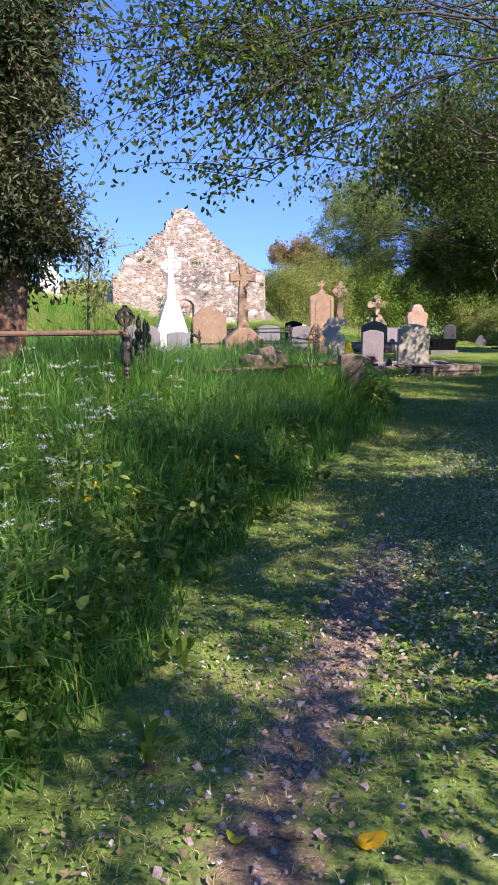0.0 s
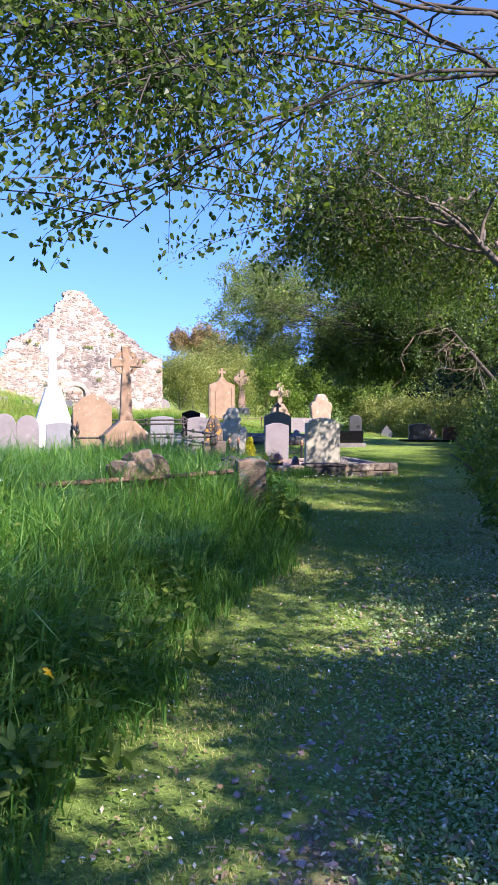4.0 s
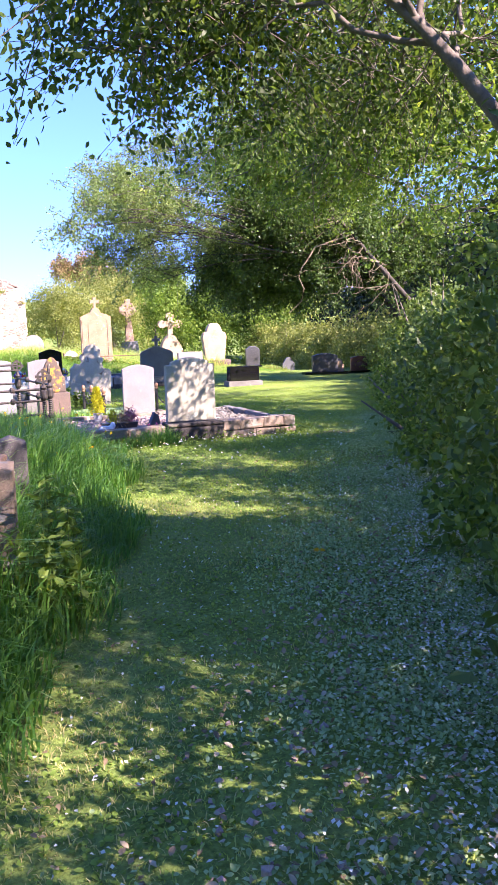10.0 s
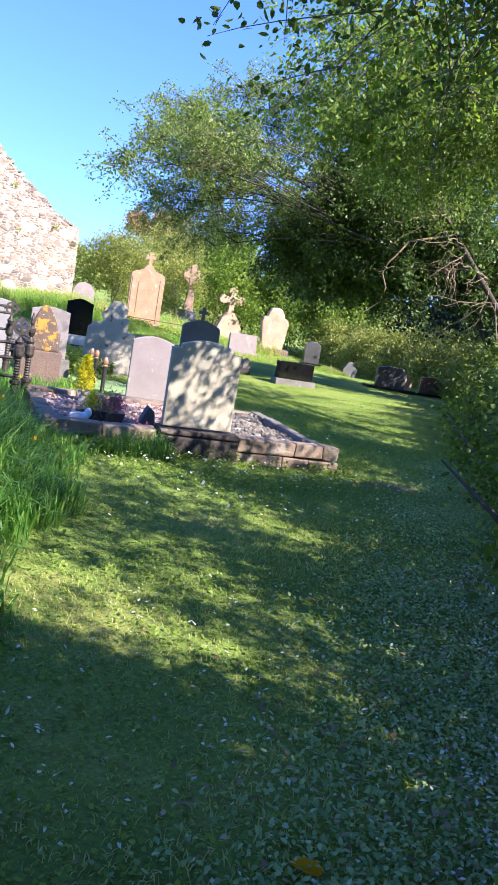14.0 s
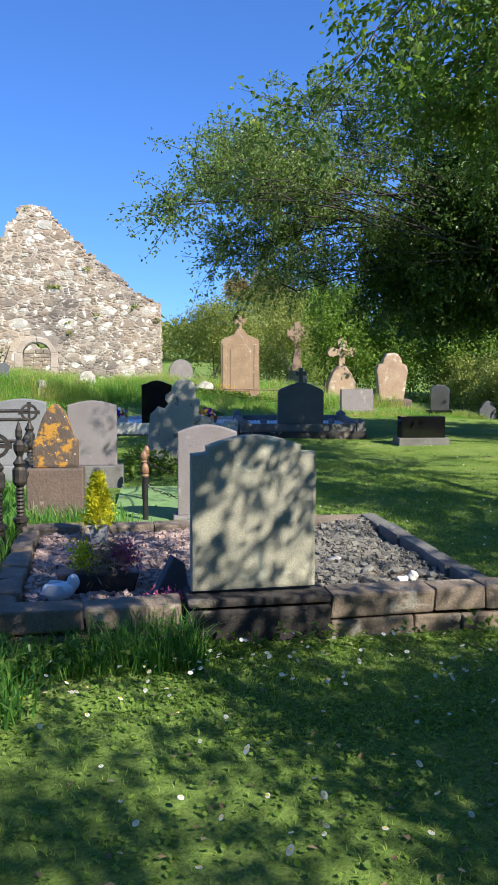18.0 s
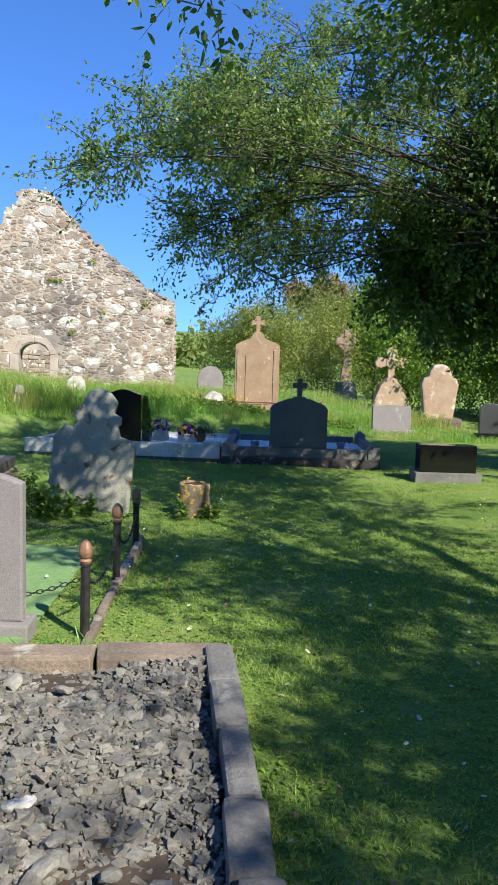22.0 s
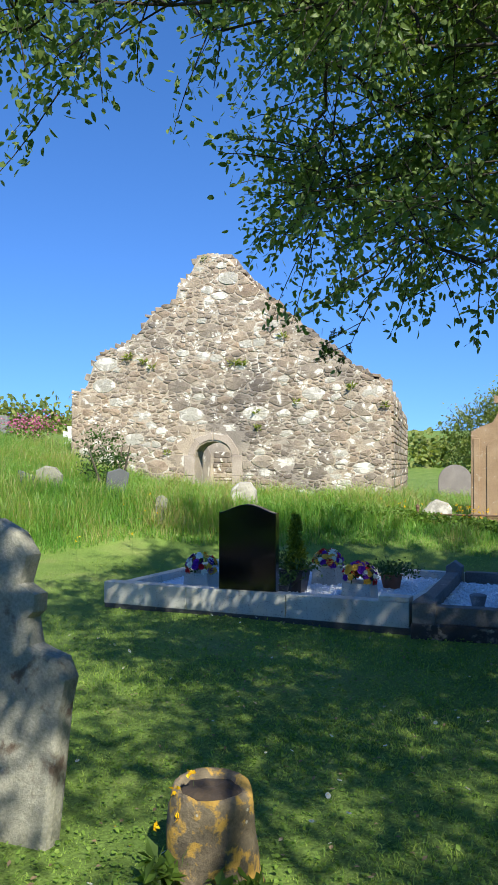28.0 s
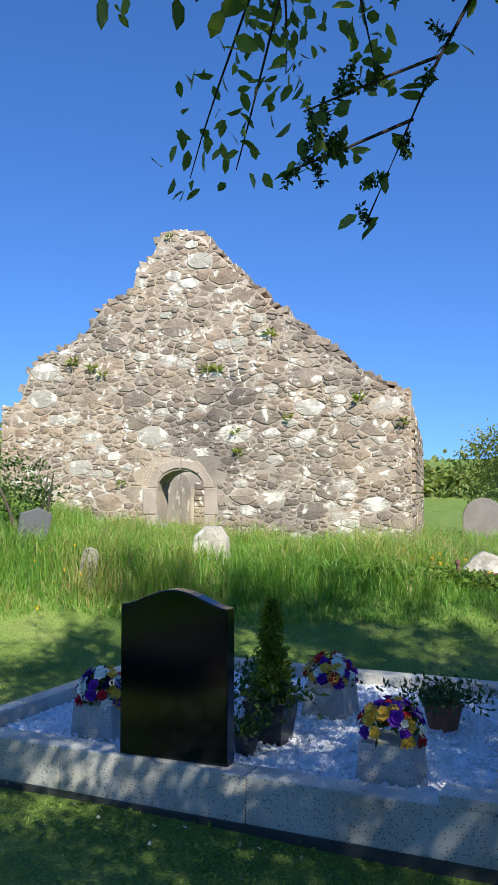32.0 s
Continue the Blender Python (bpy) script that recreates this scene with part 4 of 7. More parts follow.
# broad stone of urn shape
ob = thing("urn_headstone", on_ground(25.75, 33.6, -20), "broad pink sandstone headstone of swelling outline on a rocky base", "gravestone")
half = [(0.4, 0.3), (0.46, 0.7), (0.5, 1.1), (0.54, 1.35), (0.48, 1.52), (0.34, 1.58), (0.3, 1.74), (0.2, 1.88), (0.08, 1.93)]
part("slab", slab_bm(half + [(-a, b) for a, b in half[::-1]], 0.34, 0.06), PINKSTONE, ob)
part("base", box_bm(1.25, 0.7, 0.5, 0, 0, -0.1, 0.1, jitter=0.07), PLINTHY, ob)
headstone(22.85, 31.2, -20, square_top(0.95, 0.62, 0.02), 0.2, PINKISH, "low grey block headstone on a step", base=(1.1, 0.4, 0.16), rx=-6)
headstone(19.72, 24.05, -20, [(-0.44, 0), (0.44, 0), (0.44, 0.42), (-0.44, 0.42)], 0.34, BLACK, "low black polished block gravestone on a grey base", base=(1.02, 0.5, 0.14), base_mat=GREYKERB, bevel=0.01)
headstone(25.0, 30.1, -20, [(-0.28, 0), (0.28, 0), (0.28, 0.62), (0.12, 0.74), (-0.12, 0.74), (-0.28, 0.62)], 0.12, DARKGRANITE, "small dark headstone on a black plinth", base=(0.7, 0.3, 0.2), base_mat=BLACK)
headstone(24.55, 25.65, -25, square_top(0.9, 0.62, 0.08), 0.14, DARKGRANITE, "dark grey headstone with curved top on a black kerb", base=(1.5, 0.5, 0.1), base_mat=BLACK)
headstone(25.75, 25.2, -25, square_top(0.6, 0.5, 0.05), 0.12, REDGRANITE, "small red granite headstone near the hedge", base=(0.8, 0.3, 0.08), base_mat=BLACK)
headstone(25.2, 25.6, -25, pointed_top(0.3, 0.52, 0.3), 0.12, PINKSTONE, "small pink pointed stone marker")
headstone(27.0, 30.3, -25, pointed_top(0.5, 0.55, 0.3), 0.14, SLATE, "small dark grey pointed headstone in the shade")
# stones on the grassy bank
headstone(11.84, 33.5, -6, [(-0.27, 0), (0.27, 0), (0.25, 0.16), (0.12, 0.29), (-0.06, 0.31), (-0.22, 0.22)], 0.14, WEATHERED, "low rounded grey stone sunk in the grassy bank", ry=3, sink=0.5, z=1.42, bevel=0.03)
headstone(11.42, 33.6, 14, [(-0.2, 0), (0.2, 0), (0.16, 0.12), (-0.16, 0.2)], 0.1, SLATE, "small dark slab leaning in the grassy bank", ry=8, sink=0.5, z=1.44)
headstone(13.02, 33.4, 18, [(-0.14, 0), (0.2, 0), (0.24, 0.34), (0.06, 0.4), (-0.16, 0.3)], 0.07, SLATE, "dark slate headstone tilted beside a shrub", ry=8, sink=0.4, z=1.3)
headstone(10.56, 33.8, -10, [(-0.18, 0), (0.18, 0), (0.19, 0.26), (0.05, 0.3), (-0.17, 0.27)], 0.2, PALE_GREY, "small pale block stone on the grassy bank", sink=0.4, z=1.5, bevel=0.03)
headstone(13.9, 32.5, 8, round_top(0.2, 0.46), 0.1, WEATHERED, "small narrow grey footstone in long grass", ry=8, sink=0.1)
headstone(8.6, 41.6, -12, square_top(0.76, 0.62, 0.04), 0.14, PALE_GREY, "pale grey square-topped headstone high on the bank", sink=0.6, z=2.5)
ob = thing("small_white_cross", on_ground(9.94, 45.35, -12), "white marble cross on a rough pedestal on the hilltop", "gravestone")
cz = 2.72 - gz(9.94, 45.35)
part("pedestal", slab_bm([(-0.36, -0.3), (0.36, -0.3), (0.3, cz - 0.4), (0.12, cz - 0.24), (-0.12, cz - 0.24), (-0.3, cz - 0.4)], 0.3, 0.03), WHITE_MARBLE, ob)
part("cross", slab_bm(cross_outline(0.48, 0.52, 0.15, 0.26, 1.3, 0, cz - 0.25), 0.12, 0.012), WHITE_MARBLE, ob)
ob = thing("white_railing", pose(10.26, 42.23, 0), "white-painted iron grave railing with a fleur finial behind the chapel", "railing")
fz = gz(10.26, 42.23)
part("post", lathe_bm([(0.028, fz - 0.1), (0.026, 1.92), (0.05, 1.95), (0.03, 1.99)], 10), WHITEPAINT, ob)
part("finial", slab_bm([(-0.03, 1.98), (0.03, 1.98), (0.05, 2.06), (0.12, 2.08), (0.1, 2.14), (0.05, 2.13), (0.0, 2.24), (-0.05, 2.13), (-0.1, 2.14), (-0.12, 2.08), (-0.05, 2.06)], 0.03, 0.004), WHITEPAINT, ob)
for z in (1.84, 1.72):
    tubes("rail", [([(0, 0, z), (0.8, -0.2, z), (1.5, -0.38, z)], [0.016] * 3)], WHITEPAINT, ob, 8)
headstone(8.1, 36.2, -14, [(-0.42, 0), (0.42, 0), (0.46, 0.85), (0.2, 1.0), (0.1, 1.35), (-0.3, 1.45), (-0.42, 1.2)], 0.16, WHITE_MARBLE, "broken white marble headstone in the grass", base=(1.0, 0.4, 0.4))
headstone(8.0, 24.6, -14, round_top(0.62, 1.2), 0.1, PINKISH, "round-topped pinkish grey headstone", "paired old headstones")
headstone(8.62, 24.5, -14, round_top(0.62, 1.15), 0.1, PINKISH, "round-topped pinkish grey headstone", "paired old headstones")
headstone(9.1, 23.2, -14, square_top(0.75, 1.0, 0.05), 0.1, PALE_GREY, "plain pale grey headstone")

# white marble ringed cross on a tapered pedestal
wz = gz(9.52, 25.0) - 0.05
ob = thing("white_ringed_cross", pose(9.52, 25.0, wz, 0, 0, -14), "tall white marble ringed cross on a tapered white pedestal", "gravestone")
part("base", box_bm(1.16, 0.8, 1.0 - wz, 0, 0, 0, 0.02), WHITE_MARBLE, ob)
part("pedestal", slab_bm([(-0.5, 1.0 - wz), (0.5, 1.0 - wz), (0.48, 1.12 - wz), (0.2, 2.03 - wz), (-0.2, 2.03 - wz), (-0.48, 1.12 - wz)], 0.5, 0.02), WHITE_MARBLE, ob)
part("cross", slab_bm([(-0.15, 2.02 - wz), (0.15, 2.02 - wz)] + cross_outline(0.66, 1.0, 0.17, 0.41, 1.3, 0, 2.73 - wz)[2:] + [(-0.1, 2.73 - wz)], 0.14, 0.015), WHITE_MARBLE, ob)
part("ring", ring_bm(0.18, 0.26, 0.1, 3.14 - wz), WHITE_MARBLE, ob)

# brown ringed cross and its neighbour inside the railings
ob = thing("brown_ringed_cross", on_ground(7.78, 15.95, -16), "tall brown sandstone ringed cross on a stepped base", "gravestone")
part("base", slab_bm([(-0.46, -0.1), (0.46, -0.1), (0.42, 0.8), (0.13, 1.06), (-0.13, 1.06), (-0.42, 0.8)], 0.5, 0.03), BROWN, ob)
part("cross", slab_bm([(-0.12, 1.05), (0.12, 1.05)] + cross_outline(0.56, 0.66, 0.14, 0.36, 1.25, 0, 1.76)[2:] + [(-0.09, 1.76)], 0.14, 0.018), BROWN, ob)
part("ring", ring_bm(0.155, 0.225, 0.1, 2.12), BROWN, ob)
headstone(8.85, 20.3, -16, [(-0.45, 0), (0.45, 0), (0.45, 1.42), (0.36, 1.5), (0.25, 1.62), (0, 1.72), (-0.25, 1.62), (-0.36, 1.5), (-0.45, 1.42)], 0.14, BROWN, "brown headstone with a curved pediment inside the railings", sink=0.1)

# stone gate-like pillars carrying a rusty pipe rail
fence = thing("pipe_rail_fence", pose(6.72, 10.15, 0), "rusty iron pipe rail between lichened stone posts", "fence")


def fence_part(name, bm, m, label=""):
    bmesh.ops.translate(bm, verts=bm.verts, vec=(-6.72, -10.15, 0))
    return part(name, bm, m, fence, label)


def pillar(x, y, w, d, top, deg, material=PILLAR, peak=0.09):
    bm = slab_bm([(-w / 2, 0.1), (w / 2, 0.1), (w / 2, top - peak), (0, top), (-w / 2, top - peak)], d, 0.02)
    bmesh.ops.subdivide_edges(bm, edges=bm.edges, cuts=1, use_grid_fill=True)
    for v in bm.verts:
        v.co += Vector(noise.noise_vector(v.co * 7 + Vector((x, y, 0)))) * 0.012
    bmesh.ops.rotate(bm, verts=bm.verts, matrix=Matrix.Rotation(radians(deg), 3, "Z"))
    bmesh.ops.translate(bm, verts=bm.verts, vec=(x, y, 0))
    return fence_part("post", bm, material)


pillar(6.53, 9.72, 0.32, 0.28, 1.05, -24, PILLAR, 0.025)
pillar(7.12, 11.2, 0.31, 0.26, 0.91, -20, DARKPILLAR, 0.07)
pillar(7.52, 11.75, 0.26, 0.24, 0.93, -20, DARKPILLAR, 0.05)
for x, y, w, h, top, deg in ((5.3, 10.05, 0.3, 0.3, 1.16, 10), (5.08, 9.98, 0.24, 0.22, 1.06, 25), (5.56, 10.12, 0.26, 0.28, 1.09, -20)):
    bm = bmesh.new()
    bmesh.ops.create_icosphere(bm, subdivisions=3, radius=1)
    for v in bm.verts:
        k = 1 + 0.22 * noise.noise(v.co * 1.7 + Vector((x * 3, y, 0))) + 0.06 * noise.noise(v.co * 6)
        q = Vector([math.copysign(abs(c) ** 0.55, c) for c in v.co]) * k
        v.co = Vector((q.x * w * 0.5, q.y * 0.17, top - h + q.z * h))
    bmesh.ops.rotate(bm, verts=bm.verts, matrix=Matrix.Rotation(radians(deg), 3, "Z"))
    bmesh.ops.translate(bm, verts=bm.verts, vec=(x, y, 0))
    fence_part("broken_post", bm, PILLAR, "broken rough brown stone of a fallen post")
pillar(1.05, 7.4, 0.36, 0.34, 1.5, 10)
for pts in ([(7.2, 11.1, 0.86), (6.85, 10.4, 0.9), (6.6, 9.75, 0.92)], [(6.55, 9.75, 0.92), (6.0, 9.75, 0.9), (5.3, 9.8, 0.88)], [(5.3, 9.8, 0.88), (4.6, 9.6, 0.89), (4.0, 9.4, 0.9)], [(2.7, 8.02, 1.43), (2.0, 7.78, 1.44), (1.05, 7.4, 1.45)]):
    v, f = tube_arrays(pts, [0.028] * 3, 10)
    bm = bmesh.new()
    vs = [bm.verts.new(p) for p in v]
    for q in f:
        bm.faces.new([vs[i] for i in q])
    fence_part("rail", bm, RUST)
fence_part("clamp", lathe_bm([(0.05, 0), (0.055, 0.03), (0.05, 0.1)], 10, x=6.0, y=9.95, z=0.83), RUST)


# ---- iron railings ----
def iron_post(x, y, z0, top, kind, deg=0.0):
    """A turned iron post with a ring-cross or a spear on top."""
    ob = thing("iron_post", pose(x, y, z0, 0, 0, deg), "ornate dark iron railing post with a ring cross finial" if kind == "cross" else "ornate dark iron railing post with a spear finial", "railing")
    h = top - z0
    b = h - (0.24 if kind == "cross" else 0.3)
    prof = [(0.05, -0.05), (0.05, b * 0.28), (0.065, b * 0.3), (0.065, b * 0.34), (0.035, b * 0.36)]
    for i in range(8):
        t = b * (0.37 + 0.04 * i)
        prof += [(0.04, t), (0.028, t + b * 0.02)]
    prof += [(0.05, b * 0.7), (0.06, b * 0.73), (0.06, b * 0.86), (0.04, b * 0.89), (0.055, b * 0.93), (0.03, b * 0.97), (0.02, b)]
    part("shaft", lathe_bm(prof, 12), IRON, ob)
    if kind == "cross":
        bm = ring_bm(0.07, 0.1, 0.03, b + 0.12, sides=20)
        slab_bm(cross_outline(0.24, 0.24, 0.03, 0.12, 1.6, 0, b), 0.025, 0, bm)
        part("finial", bm, IRON, ob)
    else:
        part("finial", lathe_bm([(0.02, b), (0.045, b + 0.05), (0.05, b + 0.1), (0.02, b + 0.14), (0.03, b + 0.17), (0.028, b + 0.22), (0.004, b + 0.3)], 10), IRON, ob)
    return ob


def iron_rails(name, runs, label):
    x, y, z = runs[0][0]
    ob = thing(name, pose(x, y, 0), label, "railing")
    for a, b in runs:
        a, b = np.array(a) - (x, y, 0), np.array(b) - (x, y, 0)
        tubes("rail", [([a, (a + b) / 2 - (0, 0, 0.01), b], [0.02, 0.018, 0.02])], IRON, ob, 8)
        for t in (0.33, 0.66):
            part("clasp", lathe_bm([(0.03, -0.04), (0.045, -0.01), (0.045, 0.02), (0.02, 0.05)], 8, None, *(a + (b - a) * t)), IRON, ob)
    return ob


FR, FL, BL_, BR_ = (10.5, 17.5), (7.75, 18.35), (8.7, 21.2), (11.3, 20.35)
for (x, y), kind, top in ((FR, "cross", 1.22), ((10.72, 17.75), "spear", 1.28), (FL, "spear", 1.25), (BL_, "spear", 1.4), (BR_, "cross", 1.3), ((9.1, 17.93), "spear", 1.08)):
    iron_post(x, y, gz(x, y) - 0.02, top, kind, -16)
runs = []
for a, b, zs in ((FR, (9.1, 17.93), (0.5, 0.72, 0.9)), ((9.1, 17.93), FL, (0.5, 0.72, 0.9)), (FL, BL_, (0.8, 1.05)), (BL_, BR_, (0.85, 1.1, 1.2)), (BR_, (10.72, 17.75), (0.7, 0.95))):
    runs += [((*a, z), (*b, z)) for z in zs]
iron_rails("iron_railing", runs, "rusty iron grave railing of round bars round two old stones")
for i, (x, y, top) in enumerate(((2.68, 8.02, 1.71), (3.06, 8.75, 1.62), (3.42, 9.6, 1.57), (3.8, 10.6, 1.52), (4.2, 11.8, 1.47))):
    iron_post(x, y, gz(x, y) - 0.05, top, "cross" if i == 0 else "spear", 20)
iron_rails("iron_railing", [((2.68, 8.02, 1.36), (4.2, 11.8, 1.12)), ((2.68, 8.02, 0.9), (4.2, 11.8, 0.75))], "dark iron grave railing running into long grass")

# ---- chained plot with black posts ----
chained = thing("chained_plot_kerb", pose(13.1, 17.42, 0), "narrow sunken stone kerb beside black chained posts", "grave")
for i in range(4):
    x, y = 0.26 * i + 0.02, 0.77 * i + 0.1
    bm = box_bm(0.06, 0.76, 0.12, 0, 0, 0.03, 0.012, jitter=0.008)
    bmesh.ops.rotate(bm, verts=bm.verts, matrix=Matrix.Rotation(radians(-18.6), 3, "Z"))
    bmesh.ops.translate(bm, verts=bm.verts, vec=(x + 0.05, y + 0.25, 0.08))
    part("kerb", bm, KERBSTONE, chained)


def chain_post():
    ob = thing("chain_post", pose(0, 0, 0), "black painted iron post with a worn gilt acorn finial", "post", "posts round the chained plot")
    part("shaft", lathe_bm([(0.029, -0.12), (0.028, 0.4), (0.035, 0.405), (0.035, 0.418), (0.026, 0.425)], 14), BLACKPAINT, ob, smooth=False)
    part("collar", lathe_bm([(0.032, 0.42), (0.038, 0.434), (0.027, 0.447)], 14), GILT, ob, "worn gilt collar")
    bm = lathe_bm([(0.024, 0.442), (0.037, 0.46), (0.04, 0.487), (0.036, 0.517), (0.024, 0.543), (0.007, 0.558)], 14)
    for v in bm.verts:
        v.co += Vector((v.co.x, v.co.y, 0)) * 0.1 * math.sin(v.co.z * 220 + math.atan2(v.co.y, v.co.x) * 4)
    part("acorn", bm, GILT, ob, "worn gilt acorn", smooth=True)
    return ob


right_posts = [(13.15, 17.83), (13.57, 19.03), (13.97, 20.2)]
left_posts = [(12.03, 18.35), (12.4, 19.5), (12.8, 20.6)]
first_post = chain_post()
first_post.matrix_world = pose(*right_posts[0], gz(*right_posts[0]) + 0.03)
for x, y in right_posts[1:] + left_posts:
    copy_thing(first_post, pose(x, y, gz(x, y) + 0.03, 0, 0, rnd.uniform(-20, 20)))


def chain(a, b, sag):
    """A hanging chain, link by link."""
    ob = thing("chain", pose(*a, 0), "thin black iron chain hanging between posts", "chain", "chains of the chained plot")
    n = 34
    za, zb = gz(*a) + 0.37, gz(*b) + 0.37
    link = bmesh.new()
    vs, fs, at = [], [], 0
    for i in range(n):
        t = (i + 0.5) / n
        c = np.array([(b[0] - a[0]) * t, (b[1] - a[1]) * t, za + (zb - za) * t - sag * 4 * t * (1 - t)])
        d = unit(np.array([b[0] - a[0], b[1] - a[1], zb - za - sag * 4 * (1 - 2 * t)]))
        s = unit(np.cross(d, [0, 0, 1.0]))
        u = np.cross(s, d) if i % 2 else s
        loop = [c + d * 0.026 * math.cos(k) + u * 0.012 * math.sin(k) for k in np.linspace(0, 2 * math.pi, 9)]
        v, f = tube_arrays(loop, [0.0035] * 9, 5)
        vs.append(v), fs.append(f + at)
        at += len(v)
    link.free()
    tagged(bulk("linkwork", np.concatenate(vs), np.concatenate(fs), BLACKPAINT, ob), kind="stuff")


for a, b in list(zip(right_posts, right_posts[1:])) + list(zip(left_posts, left_posts[1:])) + [(right_posts[2], left_posts[2]), (right_posts[0], left_posts[0])]:
    chain(a, b, 0.16)

mat_ob = thing("artificial_turf", pose(12.55, 18.95, gz(12.55, 18.95) + 0.012, 0, 0, -19.5), "faded green artificial turf laid inside the chained plot", "mat")
bm = bmesh.new()
bmesh.ops.create_grid(bm, x_segments=14, y_segments=24, size=0.5)
for v in bm.verts:
    v.co = Vector((v.co.x * 1.24, v.co.y * 2.55 + 0.1, 0.012 * noise.noise(v.co * 6)))
bmesh.ops.solidify(bm, geom=bm.faces[:], thickness=-0.012)
part("sheet", bm, ASTRO, mat_ob)

# kerbed grave of grey gravel behind the stepped headstone
DK = pose(11.56, 23.4, 0, 0, 0, -15)
DKD = 2.25
dark = thing("dark_kerbed_grave", DK, "dark kerb of stone and rough footing round grey gravel", "grave")
for u in (0.0, 1.15):
    part("footing", box_bm(0.22, DKD, 0.26, u, DKD / 2, 0.02, 0.02, jitter=0.02), KERBSTONE, dark)
    part("kerb", box_bm(0.14, DKD, 0.15, u, DKD / 2, 0.28, 0.008), DARKKERB, dark)
part("kerb", box_bm(1.0, 0.14, 0.15, 0.575, DKD - 0.07, 0.28, 0.008), SLATE, dark)
part("kerb", box_bm(1.0, 0.14, 0.15, 0.575, 0.07, 0.28, 0.008), SLATE, dark)
for u in (0.0, 1.15):
    part("corner_block", box_bm(0.2, 0.2, 0.2, u, 0.1, 0.26, 0.01), SLATE, dark)
part("bed", box_bm(1.02, DKD - 0.2, 0.28, 0.575, DKD / 2, 0.06, 0), SOIL, dark)
p = np.array([(DK @ Vector((u, v, 0)))[:2] for u, v in zip(RNG.uniform(0.1, 1.05, 2500), RNG.uniform(0.15, DKD - 0.15, 2500))])
tagged(scatter_rocks("grey_gravel", np.c_[p, 0.345 + RNG.uniform(-0.01, 0.02, len(p))], RNG.uniform(0.02, 0.05, len(p)), ROCKS), "grey gravel inside the dark kerb", "gravel", kind="stuff")

# tree stump shaped stone with orange lichen
ob = thing("stump_stone", on_ground(15.03, 22.0, 15), "short stump-shaped stone blotched with orange lichen", "stone stump")
bm = lathe_bm([(0.23, -0.05), (0.2, 0.04), (0.182, 0.12), (0.175, 0.22), (0.174, 0.32), (0.172, 0.365), (0.155, 0.38), (0.135, 0.37), (0.12, 0.335)], 26)
for v in bm.verts:
    v.co += Vector(noise.noise_vector(v.co * 7)) * 0.026 + Vector(noise.noise_vector(v.co * 19)) * 0.009
part("body", bm, stone_mat("stump_lichen_stone", (0.11, 0.085, 0.055), (0.24, 0.19, 0.12), (0.5, 0.3, 0.06), 0.49, 0.1, (0.45, 0.42, 0.33), patch_scale=12, grain=45, relief=1.0), ob, smooth=True)
bm = lathe_bm([(0.14, 0.345), (0.11, 0.36), (0.06, 0.375), (0.01, 0.37)], 20)
for v in bm.verts:
    v.co += Vector(noise.noise_vector(v.co * 23)) * 0.02
part("hollow", bm, SOIL, ob, "dark mossy debris in the hollow top")

# far ruin with ivy at the top of the bank
ruin = thing("ruined_wall", on_ground(3.75, 48.5, -12), "ruined rubble wall end with ivy on the hilltop", "ruin")
part("wall", slab_bm([(-3, -0.4), (0.6, -0.4), (0.62, 1.6), (0.55, 2.9), (0.2, 3.1), (-1, 3.5), (-3, 3.7)], 0.8, 0.06), RUBBLE, ruin)
part("wall", slab_bm([(0.9, -0.4), (1.25, -0.4), (1.27, 1.4), (1.1, 2.0), (0.9, 1.9)], 0.8, 0.06, y=1.0), RUBBLE, ruin)
leaves("ivy", RNG.normal(size=(1500, 3)) * [0.22, 0.25, 0.45] + [1.45, 0.9, 1.5], 0.13, 0.12, LEAF_GREEN, ruin)
leaves("ivy", RNG.normal(size=(700, 3)) * [0.3, 0.3, 0.16] + [0.3, 0, 3.1], 0.13, 0.12, LEAF_GREEN, ruin)


# ---- trees ----
def bezier(a, b, c, n):
    t = np.linspace(0, 1, n)[:, None]
    return (1 - t) ** 2 * a + 2 * t * (1 - t) * b + t ** 2 * c


